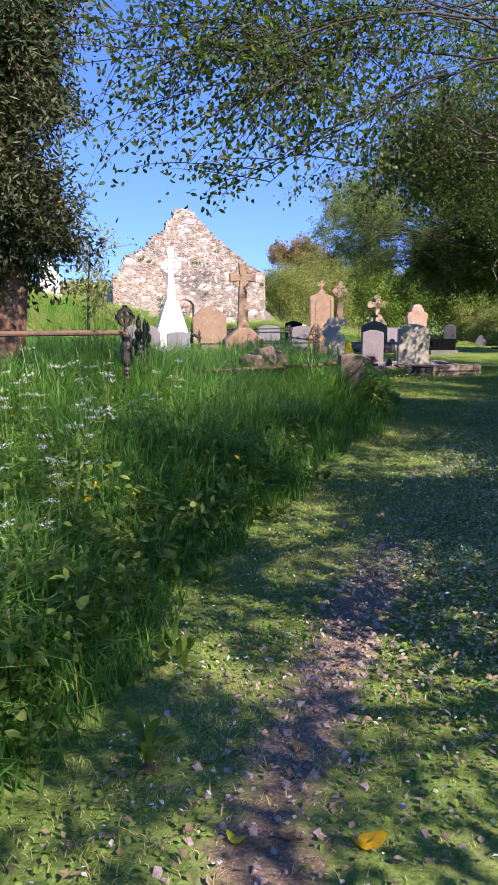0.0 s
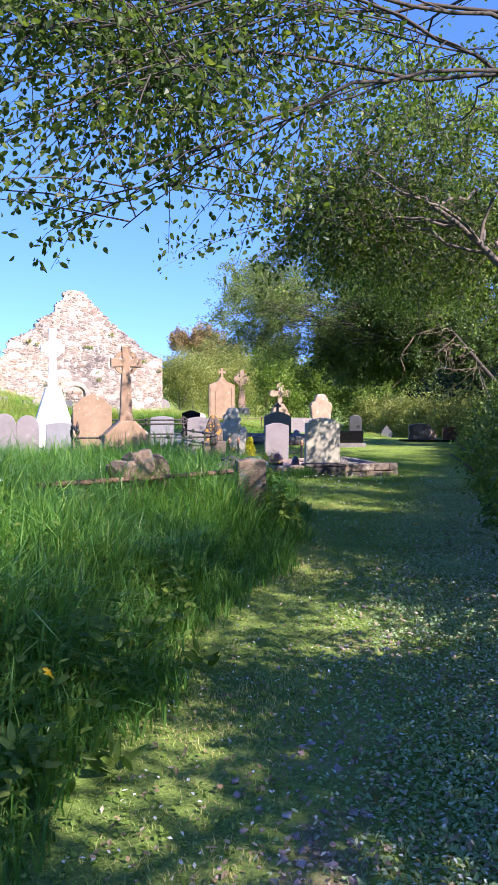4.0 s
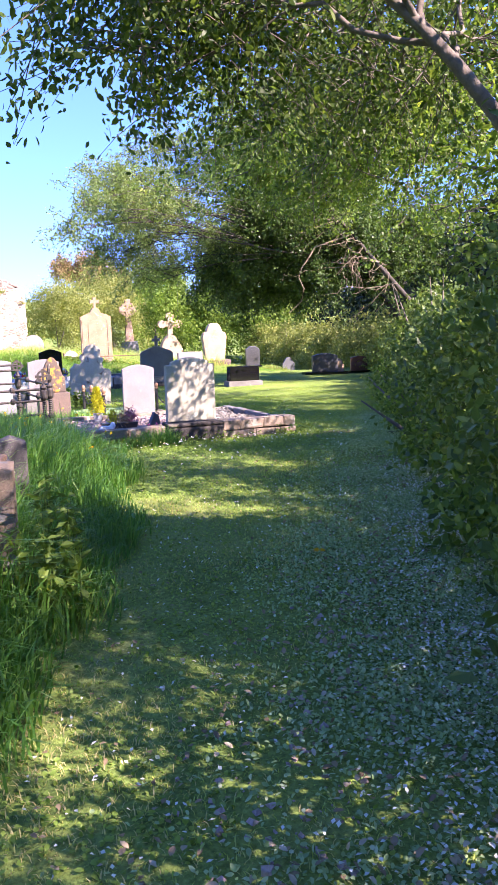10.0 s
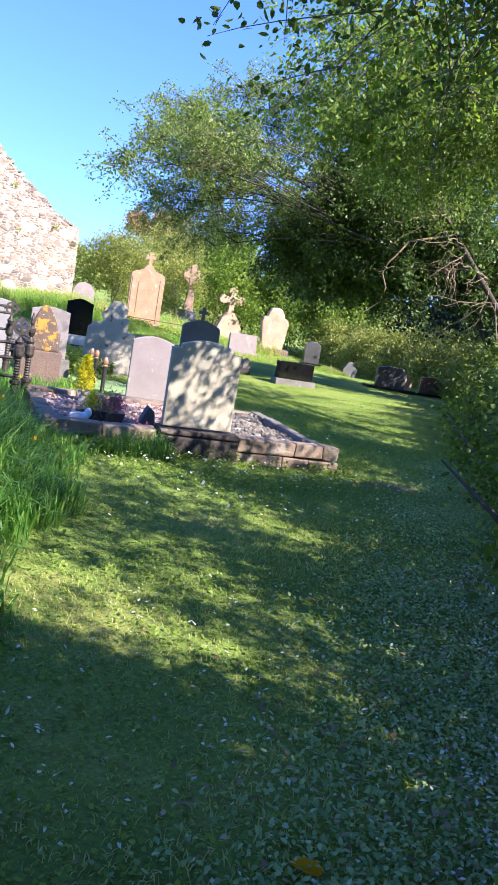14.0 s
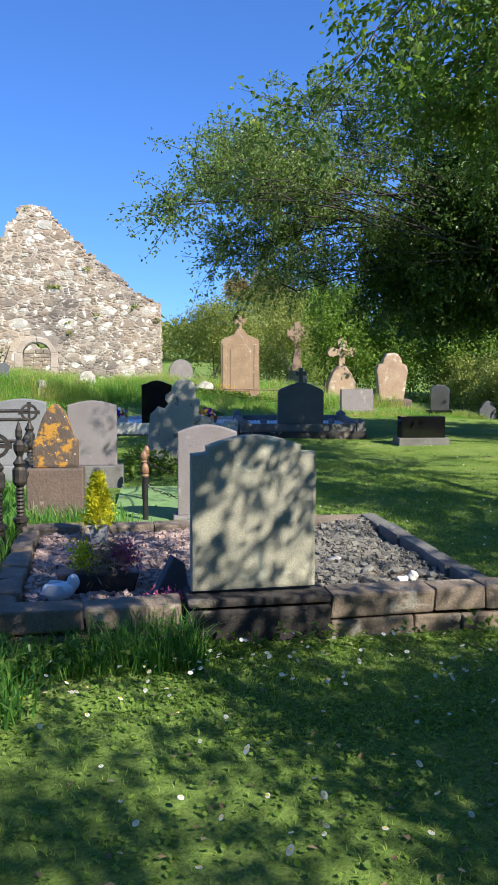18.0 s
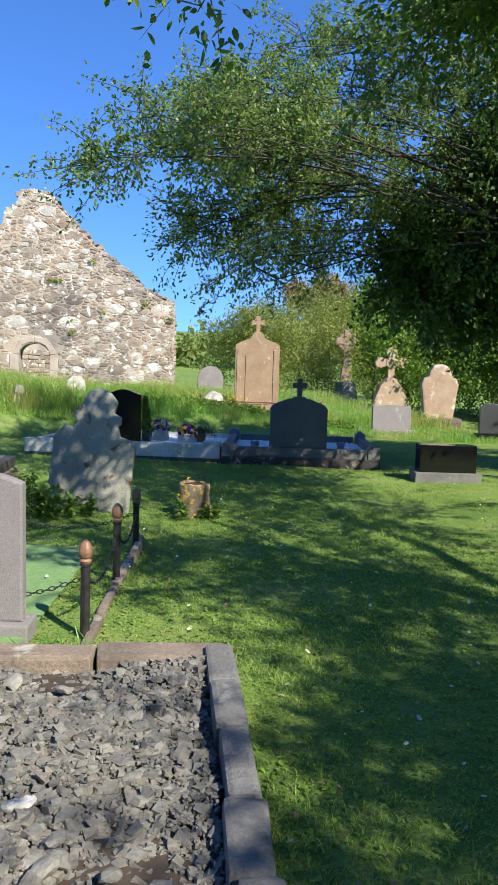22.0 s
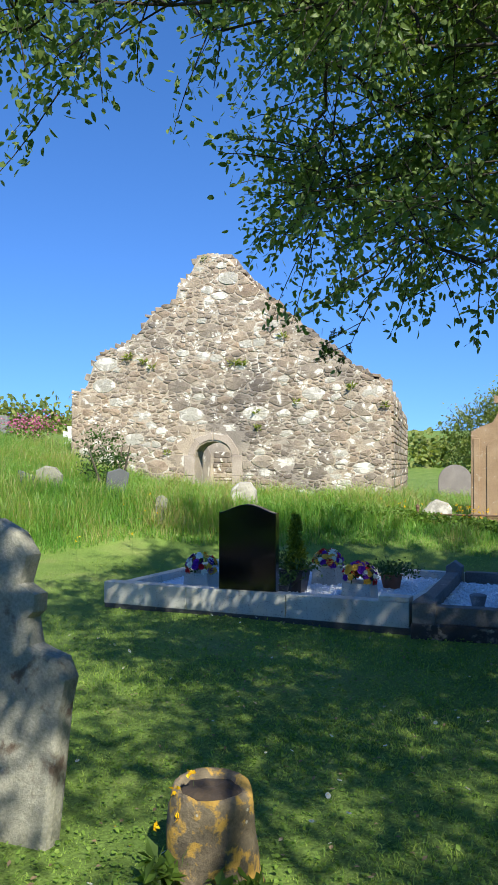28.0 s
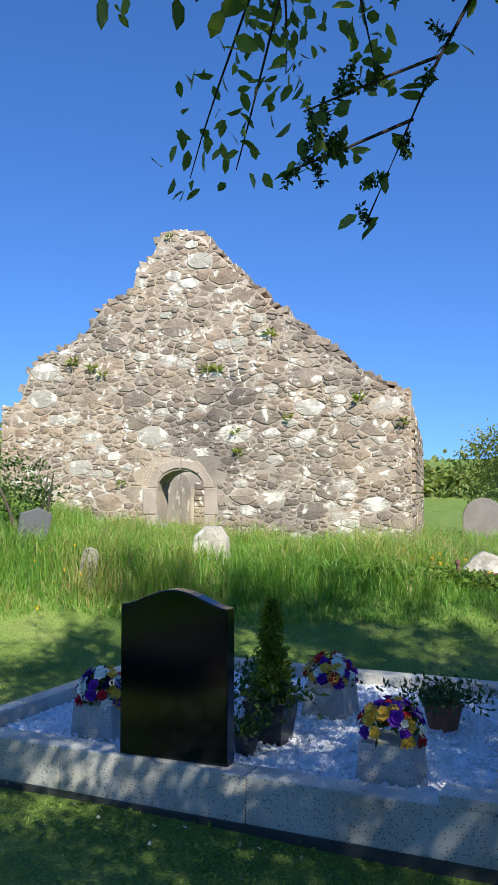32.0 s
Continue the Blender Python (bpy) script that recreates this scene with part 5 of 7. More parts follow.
def tree(name, label, base, top, r0, blobs, n_limbs, n_twigs, per_twig, leaf, width, mat, bark=BARK, droop=0.25, twig=0.8, extra=(), category="tree", tone_shift=0.0, spread=0.09, zmin=0.0, sides=4, bow=None, seed=1):
    """Trunk from base to top; limbs to points in the blobs (centre, radii, weight); twigs off the limbs; leaves along the twigs."""
    global RNG
    RNG = np.random.default_rng(int(base[0] * 100 + base[1] * 10) * 10 + seed + 10000)
    z0 = gz(base[0], base[1]) - 0.1
    ob = thing(name, pose(base[0], base[1], z0), label, category)
    o = np.array([base[0], base[1], z0])
    foot, head = np.zeros(3), np.array(top, float) - o
    lean_out = np.r_[RNG.normal(0, 0.15, 2) * np.linalg.norm(head) * 0.3, 0] if bow is None else np.array(bow, float)
    bow = (foot + head) / 2 + lean_out
    trunk = bezier(foot, bow, head, 12)
    woods = [(trunk, np.linspace(r0, r0 * 0.35, 12) * (1 + 0.5 * np.exp(-np.linspace(0, 9, 12))))]
    weights = np.array([b[2] for b in blobs], float)
    pick = RNG.choice(len(blobs), n_limbs, p=weights / weights.sum())
    limbs, stems = [], []
    for k, (c, r, _) in enumerate(blobs):
        s = trunk[int(RNG.integers(7, 12))]
        e = np.array(c, float) - o + RNG.normal(0, 0.15, 3) * np.array(r)
        side = np.r_[RNG.normal(0, 0.16, 2), 0] * np.linalg.norm(e - s)
        mid = s + (e - s) * 0.5 + side + np.array([0, 0, np.linalg.norm(e - s) * RNG.uniform(0.05, droop)])
        wave = np.cumsum(RNG.normal(0, 0.05, (14, 3)), axis=0)
        stem = bezier(s, mid, e, 14) + wave - wave[:1]
        stems.append(stem)
        woods.append((stem, np.linspace(r0 * 0.26, 0.008, 14)))
    for k in list(pick) + list(extra):
        if isinstance(k, tuple):
            e = np.array(k, float) - o
            near = [np.linalg.norm(st - e, axis=1).min() for st in stems]
            stem = stems[int(np.argmin(near))]
        else:
            c, r, _ = blobs[k]
            e = np.array(c) + unit(RNG.normal(size=3)) * RNG.uniform(0.55, 1.0) ** 0.5 * np.array(r) - o
            stem = stems[k]
        s = stem[int(RNG.integers(5, 14))]
        mid = s + (e - s) * 0.5 + np.array([0, 0, np.linalg.norm(e - s) * RNG.uniform(0.0, droop)]) + RNG.normal(0, 0.12, 3)
        wave = np.cumsum(RNG.normal(0, 0.03, (9, 3)), axis=0)
        path = bezier(s, mid, e, 9) + wave - wave[:1]
        limbs.append(path)
        woods.append((path, np.linspace(min(0.014, r0 * 0.1), 0.004, 9)))
    twig_paths, pos, aim = [], [], []
    n_each = max(1, n_twigs // len(limbs))
    for path in limbs:
        for _ in range(n_each):
            t = RNG.uniform(0.15, 1.0)
            i = t * 7.99
            a = path[int(i)] + (path[min(int(i) + 1, 8)] - path[int(i)]) * (i % 1)
            out = unit(path[8] - path[4]) * 0.6 + unit(RNG.normal(size=3)) * 0.9
            L = twig * RNG.uniform(0.5, 1.3)
            b = a + unit(out) * L
            c = b + np.array([0, 0, -L * 0.35]) + RNG.normal(0, 0.1, 3)
            tp = bezier(a, b, (b + c) / 2 + unit(out) * L * 0.4, 5)
            if tp[:, 2].min() + z0 < zmin:
                continue
            twig_paths.append((tp, np.linspace(0.006, 0.002, 5)))
            m = per_twig
            q = RNG.uniform(0.1, 1.0, m) * 3.999
            j = q.astype(int)
            at = tp[j] + (tp[j + 1] - tp[j]) * (q % 1)[:, None] + RNG.normal(0, spread, (m, 3))
            pos.append(at)
            aim.append(np.tile(unit(tp[4] - tp[0]) * 0.7 + [0, 0, -0.3], (m, 1)))
    tubes("trunk", woods, bark, ob, 8)
    tagged(tubes("twigwork", twig_paths, bark, ob, 4), kind="stuff")
    pos = np.concatenate(pos)
    tone = np.clip(RNG.beta(2, 2.4, len(pos)) + tone_shift, 0, 1)
    leaves("crown", pos, leaf, width, mat, ob, tone=tone, aim=np.concatenate(aim), sides=sides)
    return ob


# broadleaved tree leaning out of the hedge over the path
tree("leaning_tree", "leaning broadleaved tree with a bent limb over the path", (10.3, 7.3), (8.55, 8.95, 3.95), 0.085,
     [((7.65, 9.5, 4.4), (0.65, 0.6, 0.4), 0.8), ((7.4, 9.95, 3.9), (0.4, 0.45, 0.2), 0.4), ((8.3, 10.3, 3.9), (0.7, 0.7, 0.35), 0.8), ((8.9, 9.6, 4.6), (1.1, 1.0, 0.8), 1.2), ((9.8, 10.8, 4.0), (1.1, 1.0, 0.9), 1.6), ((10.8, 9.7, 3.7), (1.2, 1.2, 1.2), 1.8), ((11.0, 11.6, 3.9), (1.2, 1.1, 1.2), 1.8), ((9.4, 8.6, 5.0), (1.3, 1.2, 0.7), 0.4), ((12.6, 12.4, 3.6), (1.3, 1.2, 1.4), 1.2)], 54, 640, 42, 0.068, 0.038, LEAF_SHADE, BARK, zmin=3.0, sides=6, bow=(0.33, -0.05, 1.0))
# crown partly visible, its clumps also set to throw shade on the grave plot
tree("hedgerow_tree", "broadleaved tree with a high crown behind the hedge", (13.2, 9.2), (12.4, 10.2, 5.4), 0.12,
     [((12.6, 11.2, 4.6), (1.5, 1.5, 1.4), 1.3), ((10.4, 11.0, 5.7), (1.3, 1.4, 0.7), 0.45), ((13.6, 11.2, 4.5), (1.4, 1.3, 1.4), 0.25), ((13.3, 10.0, 2.9), (1.2, 1.1, 0.9), 0.5)], 28, 320, 44, 0.09, 0.05, LEAF_GREEN, DARKBARK, zmin=2.4, sides=6)
tree("ivy_tree", "dark ivy-clad tree standing in the hedge", (9.2, 5.9), (9.3, 6.3, 4.6), 0.12,
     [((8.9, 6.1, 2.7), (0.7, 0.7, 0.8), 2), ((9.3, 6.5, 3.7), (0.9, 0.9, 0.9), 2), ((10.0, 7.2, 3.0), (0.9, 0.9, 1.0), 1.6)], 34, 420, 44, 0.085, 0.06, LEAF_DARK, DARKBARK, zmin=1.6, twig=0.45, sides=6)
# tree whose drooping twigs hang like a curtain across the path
# its clumps at y 5 and below are unseen, added to shade the path
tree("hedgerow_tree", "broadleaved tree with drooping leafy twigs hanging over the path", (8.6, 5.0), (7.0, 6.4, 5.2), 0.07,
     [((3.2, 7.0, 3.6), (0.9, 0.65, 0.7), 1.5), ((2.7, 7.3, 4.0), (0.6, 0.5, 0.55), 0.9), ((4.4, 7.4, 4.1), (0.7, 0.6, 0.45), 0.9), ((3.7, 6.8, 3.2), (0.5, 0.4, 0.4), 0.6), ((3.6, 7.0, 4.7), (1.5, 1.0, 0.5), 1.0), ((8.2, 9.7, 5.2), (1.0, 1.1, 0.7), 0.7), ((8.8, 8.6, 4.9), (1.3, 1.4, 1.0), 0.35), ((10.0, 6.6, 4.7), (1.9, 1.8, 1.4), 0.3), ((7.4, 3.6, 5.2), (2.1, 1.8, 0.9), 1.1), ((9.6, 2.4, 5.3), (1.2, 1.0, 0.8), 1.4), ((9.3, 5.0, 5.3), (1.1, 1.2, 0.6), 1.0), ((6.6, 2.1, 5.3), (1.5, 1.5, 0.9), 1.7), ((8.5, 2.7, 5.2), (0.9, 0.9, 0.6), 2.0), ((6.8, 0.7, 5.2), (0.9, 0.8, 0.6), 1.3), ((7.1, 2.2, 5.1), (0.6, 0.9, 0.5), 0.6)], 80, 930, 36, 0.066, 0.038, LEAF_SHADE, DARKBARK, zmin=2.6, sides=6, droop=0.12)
# never in view: added behind the start to cast dappled shade on the path
tree("hedgerow_tree", "unseen broadleaved tree added to shade the start of the path", (5.4, -3.2), (4.2, -2.6, 6.4), 0.2,
     [((2.9, -2.6, 5.6), (2.2, 1.6, 1.2), 2.7), ((4.6, -0.4, 5.8), (1.8, 1.8, 1.2), 1.9), ((5.8, 0.5, 5.4), (1.6, 1.4, 0.9), 1.7), ((6.4, -0.9, 5.3), (1.2, 1.3, 0.8), 1.3), ((1.8, -4.2, 5.6), (1.8, 1.4, 1.0), 1.2), ((4.0, -5.0, 6.0), (1.8, 1.4, 1.0), 0.9)], 50, 520, 34, 0.1, 0.056, LEAF_GREEN, sides=6)
# besides the visible leaves, unseen clumps are added to dapple the lawn with shade
tree("hedgerow_tree", "leafy tree behind the hedge", (18.4, 11.8), (17.4, 13.4, 6.2), 0.18,
     [((16.3, 9.8, 5.3), (1.3, 1.1, 0.7), 2.2), ((15.2, 13.4, 5.6), (1.2, 1.2, 0.7), 0.7), ((18.4, 12.2, 5.6), (1.0, 1.0, 0.8), 0.9), ((17.3, 12.3, 5.5), (0.9, 1.0, 0.6), 0.7), ((15.6, 8.9, 5.2), (0.8, 0.8, 0.5), 2.4), ((14.6, 12.5, 5.2), (0.6, 0.5, 0.35), 0.45), ((15.3, 17.4, 5.7), (1.2, 1.2, 0.6), 1.7), ((15.9, 20.0, 6.4), (1.0, 1.0, 0.8), 1.2), ((17.0, 14.6, 5.8), (1.6, 1.7, 1.1), 2.2), ((19.0, 16.0, 5.2), (2.0, 2.0, 1.8), 1.2), ((18.0, 18.9, 5.5), (1.9, 1.9, 1.2), 3.2), ((18.9, 20.4, 5.3), (1.5, 1.5, 1.2), 2.6), ((17.2, 20.5, 5.3), (0.8, 0.6, 0.4), 1.0)], 96, 1400, 40, 0.1, 0.05, LEAF_GREEN, zmin=2.6, sides=6, extra=[(14.1, 18.7, 4.2), (14.5, 18.3, 4.5)])
# hidden by the hedge; added so that its crown blocks sun from the lawn
tree("hedgerow_tree", "unseen broadleaved tree added behind the hedge to shade the lawn", (13.6, 4.2), (12.6, 5.2, 5.4), 0.17,
     [((11.6, 4.6, 5.0), (2.2, 1.7, 1.2), 1.3), ((13.6, 6.6, 5.0), (1.8, 1.5, 1.2), 0.9), ((10.0, 3.6, 5.2), (1.3, 1.6, 0.9), 1.2), ((12.2, 6.8, 5.1), (1.3, 1.1, 0.8), 0.8), ((14.0, 7.9, 5.1), (0.9, 0.7, 0.5), 1.0)], 62, 660, 32, 0.1, 0.055, LEAF_GREEN, zmin=3.2, sides=6)
# dark dense tree by the lawn, with thin outer branches towards the graves
tree("dark_tree", "large dark leafy tree with low spreading branches over the lawn", (25.4, 20.4), (23.0, 22.6, 4.8), 0.2,
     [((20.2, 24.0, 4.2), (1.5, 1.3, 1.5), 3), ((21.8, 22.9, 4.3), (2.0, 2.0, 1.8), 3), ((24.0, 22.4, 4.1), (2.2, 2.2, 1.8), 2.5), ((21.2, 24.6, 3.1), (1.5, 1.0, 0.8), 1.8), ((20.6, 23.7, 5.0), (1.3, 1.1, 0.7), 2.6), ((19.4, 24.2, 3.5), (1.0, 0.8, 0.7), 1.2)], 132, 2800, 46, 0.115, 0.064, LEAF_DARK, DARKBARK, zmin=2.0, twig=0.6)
tree("willow_tree", "willow with slender leafy twigs reaching over the graves", (24.8, 21.0), (22.3, 22.6, 4.5), 0.13,
     [((14.2, 23.0, 4.2), (0.35, 0.35, 0.4), 0.5), ((14.9, 23.6, 4.5), (0.65, 0.65, 0.65), 1.2), ((15.8, 24.2, 4.5), (1.0, 0.9, 0.95), 2.2), ((15.7, 25.0, 5.6), (0.6, 0.6, 0.5), 0.9), ((16.6, 26.0, 5.9), (0.9, 0.9, 0.6), 1.1), ((16.9, 24.7, 5.2), (1.1, 1.0, 1.1), 2.2), ((16.3, 24.0, 3.4), (0.7, 0.6, 0.5), 0.8), ((15.7, 25.2, 3.8), (0.5, 0.5, 0.35), 0.5), ((17.7, 24.0, 4.3), (1.1, 1.0, 1.2), 2.2), ((17.4, 25.3, 3.9), (1.0, 0.8, 1.0), 1.6), ((17.6, 25.0, 6.1), (1.4, 1.2, 0.9), 1.6), ((18.9, 24.2, 6.4), (1.6, 1.4, 1.2), 1.8), ((20.8, 23.6, 6.6), (2.0, 1.9, 1.4), 2.0), ((23.2, 22.6, 6.4), (2.0, 1.9, 1.4), 1.2), ((18.8, 19.9, 5.7), (1.6, 1.4, 1.1), 1.0)], 125, 1750, 46, 0.066, 0.036, LEAF_WILLOW, DARKBARK, sides=6, spread=0.06, extra=[(16.55, 24.65, 3.85), (13.95, 22.95, 4.0), (14.15, 22.8, 4.75), (16.4, 26.7, 6.4), (15.5, 25.0, 6.1), (15.9, 24.2, 3.0)], zmin=2.4, twig=0.5)
# a low twig of the willow with catkins, hanging beside the white grave
willow = bpy.data.objects["willow_tree"]
wo = np.array(willow.matrix_world.translation)
shoots = [np.array([(16.6, 24.68, 3.9), (16.2, 24.48, 3.1), (16.0, 24.42, 2.72), (15.86, 24.41, 2.4)]), np.array([(16.02, 24.43, 2.76), (15.88, 24.38, 2.68), (15.74, 24.34, 2.6)]), np.array([(15.96, 24.42, 2.62), (15.82, 24.4, 2.55), (15.72, 24.38, 2.5)]), np.array([(16.2, 24.48, 3.1), (16.0, 24.4, 3.02), (15.8, 24.3, 2.92)]), np.array([(16.3, 24.5, 3.25), (16.4, 24.3, 3.1), (16.42, 24.2, 2.95)])]
for s in shoots:
    tubes("twig", [(s - wo, np.linspace(0.0065, 0.0022, len(s)) if len(s) > 3 else np.linspace(0.004, 0.0018, len(s)))], DARKBARK, willow, 6)
cat_pos, leaf_pos = [], []
for s in shoots[:3]:
    for t in np.linspace(0.5, 1, 6):
        k = t * (len(s) - 1) * 0.999
        a = s[int(k)] + (s[int(k) + 1] - s[int(k)]) * (k % 1)
        d = unit(RNG.normal(size=3) + [-0.4, 0, 0.5])
        cat_pos.append(a + d * np.linspace(0, 0.055, 60)[:, None] + RNG.normal(0, 0.004, (60, 3)))
        leaf_pos.append(a + RNG.normal(0, 0.012, (3, 3)))
for s in shoots[3:]:
    for t in np.linspace(0.3, 1, 10):
        k = t * (len(s) - 1) * 0.999
        leaf_pos.append(s[int(k)] + (s[int(k) + 1] - s[int(k)]) * (k % 1) + RNG.normal(0, 0.012, (5, 3)))
tagged(leaves("catkin", np.concatenate(cat_pos) - wo, 0.014, 0.008, LEAF_DARK, willow), kind="stuff")
tagged(leaves("leaf", np.concatenate(leaf_pos) - wo, 0.05, 0.026, LEAF_WILLOW, willow, sides=6), kind="stuff")
tree("yew_tree", "dark columnar yew with a reddish trunk", (1.75, 10.6), (1.85, 10.6, 6.5), 0.22,
     [((1.7, 10.7, 2.8), (0.9, 0.9, 0.8), 2), ((1.75, 10.7, 4.8), (1.1, 1.1, 1.6), 3), ((1.75, 10.7, 7.0), (1.0, 1.0, 1.6), 2)], 100, 2600, 60, 0.11, 0.035, LEAF_YEW, YEWBARK, 0.15, 0.45)
tree("sapling", "thin leafy sapling beside the yew", (3.2, 11.4), (3.25, 11.4, 2.6), 0.03,
     [((3.2, 11.4, 2.4), (0.5, 0.5, 0.8), 1)], 8, 40, 14, 0.07, 0.04, LEAF_SCRUB, droop=0.1, twig=0.35)
tree("pine_tree", "brownish flat-topped pine in the distance", (39.0, 65.0), (38.0, 65.4, 6.4), 0.2,
     [((36.0, 66.0, 7.0), (2.2, 1.6, 0.6), 2), ((38.0, 66.0, 7.4), (1.6, 1.6, 0.6), 1.4), ((37.0, 66.0, 5.9), (1.8, 1.4, 0.45), 1.0), ((39.6, 66.0, 6.2), (1.2, 1.2, 0.6), 0.7)], 30, 420, 40, 0.24, 0.1, LEAF_PINE, DARKBARK, droop=0.1, twig=0.7, spread=0.14)
# bare pale limbs of the willow, twisting down before the dark hollow under the trees
limb = bezier(np.array([24.6, 20.6, 1.2]), np.array([22.0, 20.5, 3.0]), np.array([20.8, 21.6, 5.0]), 12)
tubes("limb", [(limb - wo, np.linspace(0.1, 0.04, 12))], DARKBARK, willow, 8)
hanging = np.array([(21.3, 21.2, 4.15), (20.9, 21.45, 4.0), (20.47, 21.69, 3.85), (20.31, 21.75, 3.6), (20.1, 21.85, 3.3), (20.01, 21.87, 3.05), (20.1, 21.77, 2.75), (20.0, 21.78, 2.42), (19.7, 21.93, 2.12)])
tubes("bare_branch", [(hanging - wo, np.linspace(0.032, 0.008, 9))], DEADWOOD, willow, 6)
for _ in range(34):
    a = limb[int(RNG.integers(5, 12))] + RNG.normal(0, 0.06, 3)
    b = a + np.array([-RNG.uniform(-0.3, 1.5), RNG.uniform(-0.5, 1.1), RNG.uniform(-0.6, 0.5)])
    c = b + np.array([-RNG.uniform(0.0, 0.5), RNG.uniform(0, 0.3), -RNG.uniform(0.05, 0.75)])
    wave = np.cumsum(RNG.normal(0, 0.06, (9, 3)), axis=0)
    tubes("bare_branch", [(bezier(a, b, c, 9) + wave - wo, np.linspace(RNG.uniform(0.007, 0.017), 0.003, 9))], DEADWOOD, willow, 5)
for _ in range(12):
    a = np.array([21.3, 21.15, 3.5]) + RNG.normal(0, 0.16, 3)
    c = a + RNG.normal(0, 0.16, 3) - [0, 0, RNG.uniform(0.3, 0.8)]
    wave = np.cumsum(RNG.normal(0, 0.05, (7, 3)), axis=0)
    tubes("bare_branch", [(bezier(a, (a + c) / 2, c, 7) + wave - wo, np.linspace(0.013, 0.004, 7))], DEADWOOD, willow, 5)


# ---- hedges and thickets ----
def thicket(name, label, line, height, depth, n, leaf, width, mat, lumps=2.2, stems=40, category="hedge", low=0.0, dense=0.55, profile=((0, 1.0), (500, 1.0))):
    """Leaves over and in an uneven bank of growth along a line of points."""
    pts = np.array(line, float)
    seg = np.r_[0, np.cumsum(np.hypot(*np.diff(pts, axis=0).T))]
    total, n = n, n // 16
    s = RNG.uniform(0, seg[-1], n)
    x, y = np.interp(s, seg, pts[:, 0]), np.interp(s, seg, pts[:, 1])
    i = np.clip(np.searchsorted(seg, s) - 1, 0, len(pts) - 2)
    d = unit(pts[i + 1] - pts[i])
    nrm = np.stack([d[:, 1], -d[:, 0]], 1)
    hh = height * (0.78 + 0.14 * np.sin(s * lumps) + 0.1 * np.sin(s * lumps * 2.3 + 1) + 0.06 * np.sin(s * 7.1)) * np.interp(s, [p[0] for p in profile], [p[1] for p in profile])
    ang = RNG.uniform(0, np.pi, n)
    shell = 1 - np.abs(RNG.normal(0, 0.16, n))
    off = (0.5 - 0.5 * np.cos(ang) * shell) * depth
    z = np.abs(np.sin(ang)) ** dense * hh * shell
    off = off + depth * (0.13 * np.sin(s * 2.1 + z * 1.9) + 0.1 * np.sin(s * 5.3 - z * 4.1 + 2) + RNG.normal(0, 0.06, n))
    z = z * (1 + RNG.normal(0, 0.05, n))
    x, y = x + nrm[:, 0] * off, y + nrm[:, 1] * off
    base = ground_z(x, y)
    ob = thing(name, pose(*line[0], 0), label, category)
    o = np.array([*line[0], 0])
    heart = np.stack([x, y, base + low + z], 1) - o
    per = total // n
    pos = np.repeat(heart, per, 0) + RNG.normal(0, 1.0, (per * n, 3)) * np.repeat(RNG.uniform(0.7, 1.5, n), per)[:, None] * leaf * [1.3, 1.3, 1.0]
    pos[:, 2] = np.maximum(pos[:, 2], np.repeat(base, per) + 0.02)
    shade = np.clip(np.repeat(RNG.normal(0, 0.14, n), per) + RNG.beta(2, 2.4, len(pos)), 0, 1)
    leaves("foliage", pos, leaf, width, mat, ob, tone=shade, sides=6)
    rods = []
    for _ in range(stems):
        t = RNG.uniform(0, seg[-1])
        a = np.array([np.interp(t, seg, pts[:, 0]), np.interp(t, seg, pts[:, 1])])
        k = min(int(np.searchsorted(seg, t)), len(pts) - 1)
        dd = unit(pts[k] - pts[max(k - 1, 0)])
        a = a + np.array([dd[1], -dd[0]]) * depth * RNG.uniform(0.3, 0.7)
        b = a + RNG.normal(0, 0.5, 2)
        zz = gz(*a)
        rods.append((np.array([[*a, zz - 0.1], [*((a + b) / 2), zz + height * 0.4], [*b, zz + height * 0.85]]) - o, [0.035, 0.025, 0.008]))
    tagged(tubes("stemwork", rods, BARK, ob, 5), kind="stuff")
    return ob


thicket("hedgerow", "tall overgrown leafy hedge along the path", [(1.5, -2.2), (4.3, 2.6), (7.5, 6.3), (9.7, 8.5), (12.2, 11.0), (16.2, 14.9), (20.2, 18.6), (23.6, 21.4)], 2.9, 1.7, 70000, 0.1, 0.062, LEAF_HEDGE, stems=20, profile=[(0, 1.0), (8.5, 1.0), (12, 0.8), (18, 0.75), (22, 0.6), (27, 0.9), (60, 0.9)])
thicket("hedge_bottom", "nettles and low leafy growth at the foot of the hedge", [(4.2, 2.9), (7.2, 6.35), (9.4, 8.55), (11.9, 11.1), (15.9, 15.1), (20.5, 19.4), (23.4, 21.8)], 0.75, 0.8, 26000, 0.08, 0.05, LEAF_GREEN, stems=20, category="undergrowth")
thicket("laurel_hedge", "broad evergreen hedge at the end of the lawn", [(31.5, 38.5), (29.2, 33.5), (27.2, 27.0), (25.4, 23.0)][::-1], 2.1, 2.2, 45000, 0.11, 0.06, LEAF_SCRUB, stems=6)
# the deep shade behind the hedge is put into these leaves' colour
thicket("tree_line", "tall trees behind the hedge at the end of the lawn, leaves coloured dark as shade", [(24.0, 18.0), (27.5, 22.5), (30.5, 28.0), (34.0, 36.0)], 6.4, 4.5, 52000, 0.2, 0.12, LEAF_GLOOM, stems=26, category="trees")
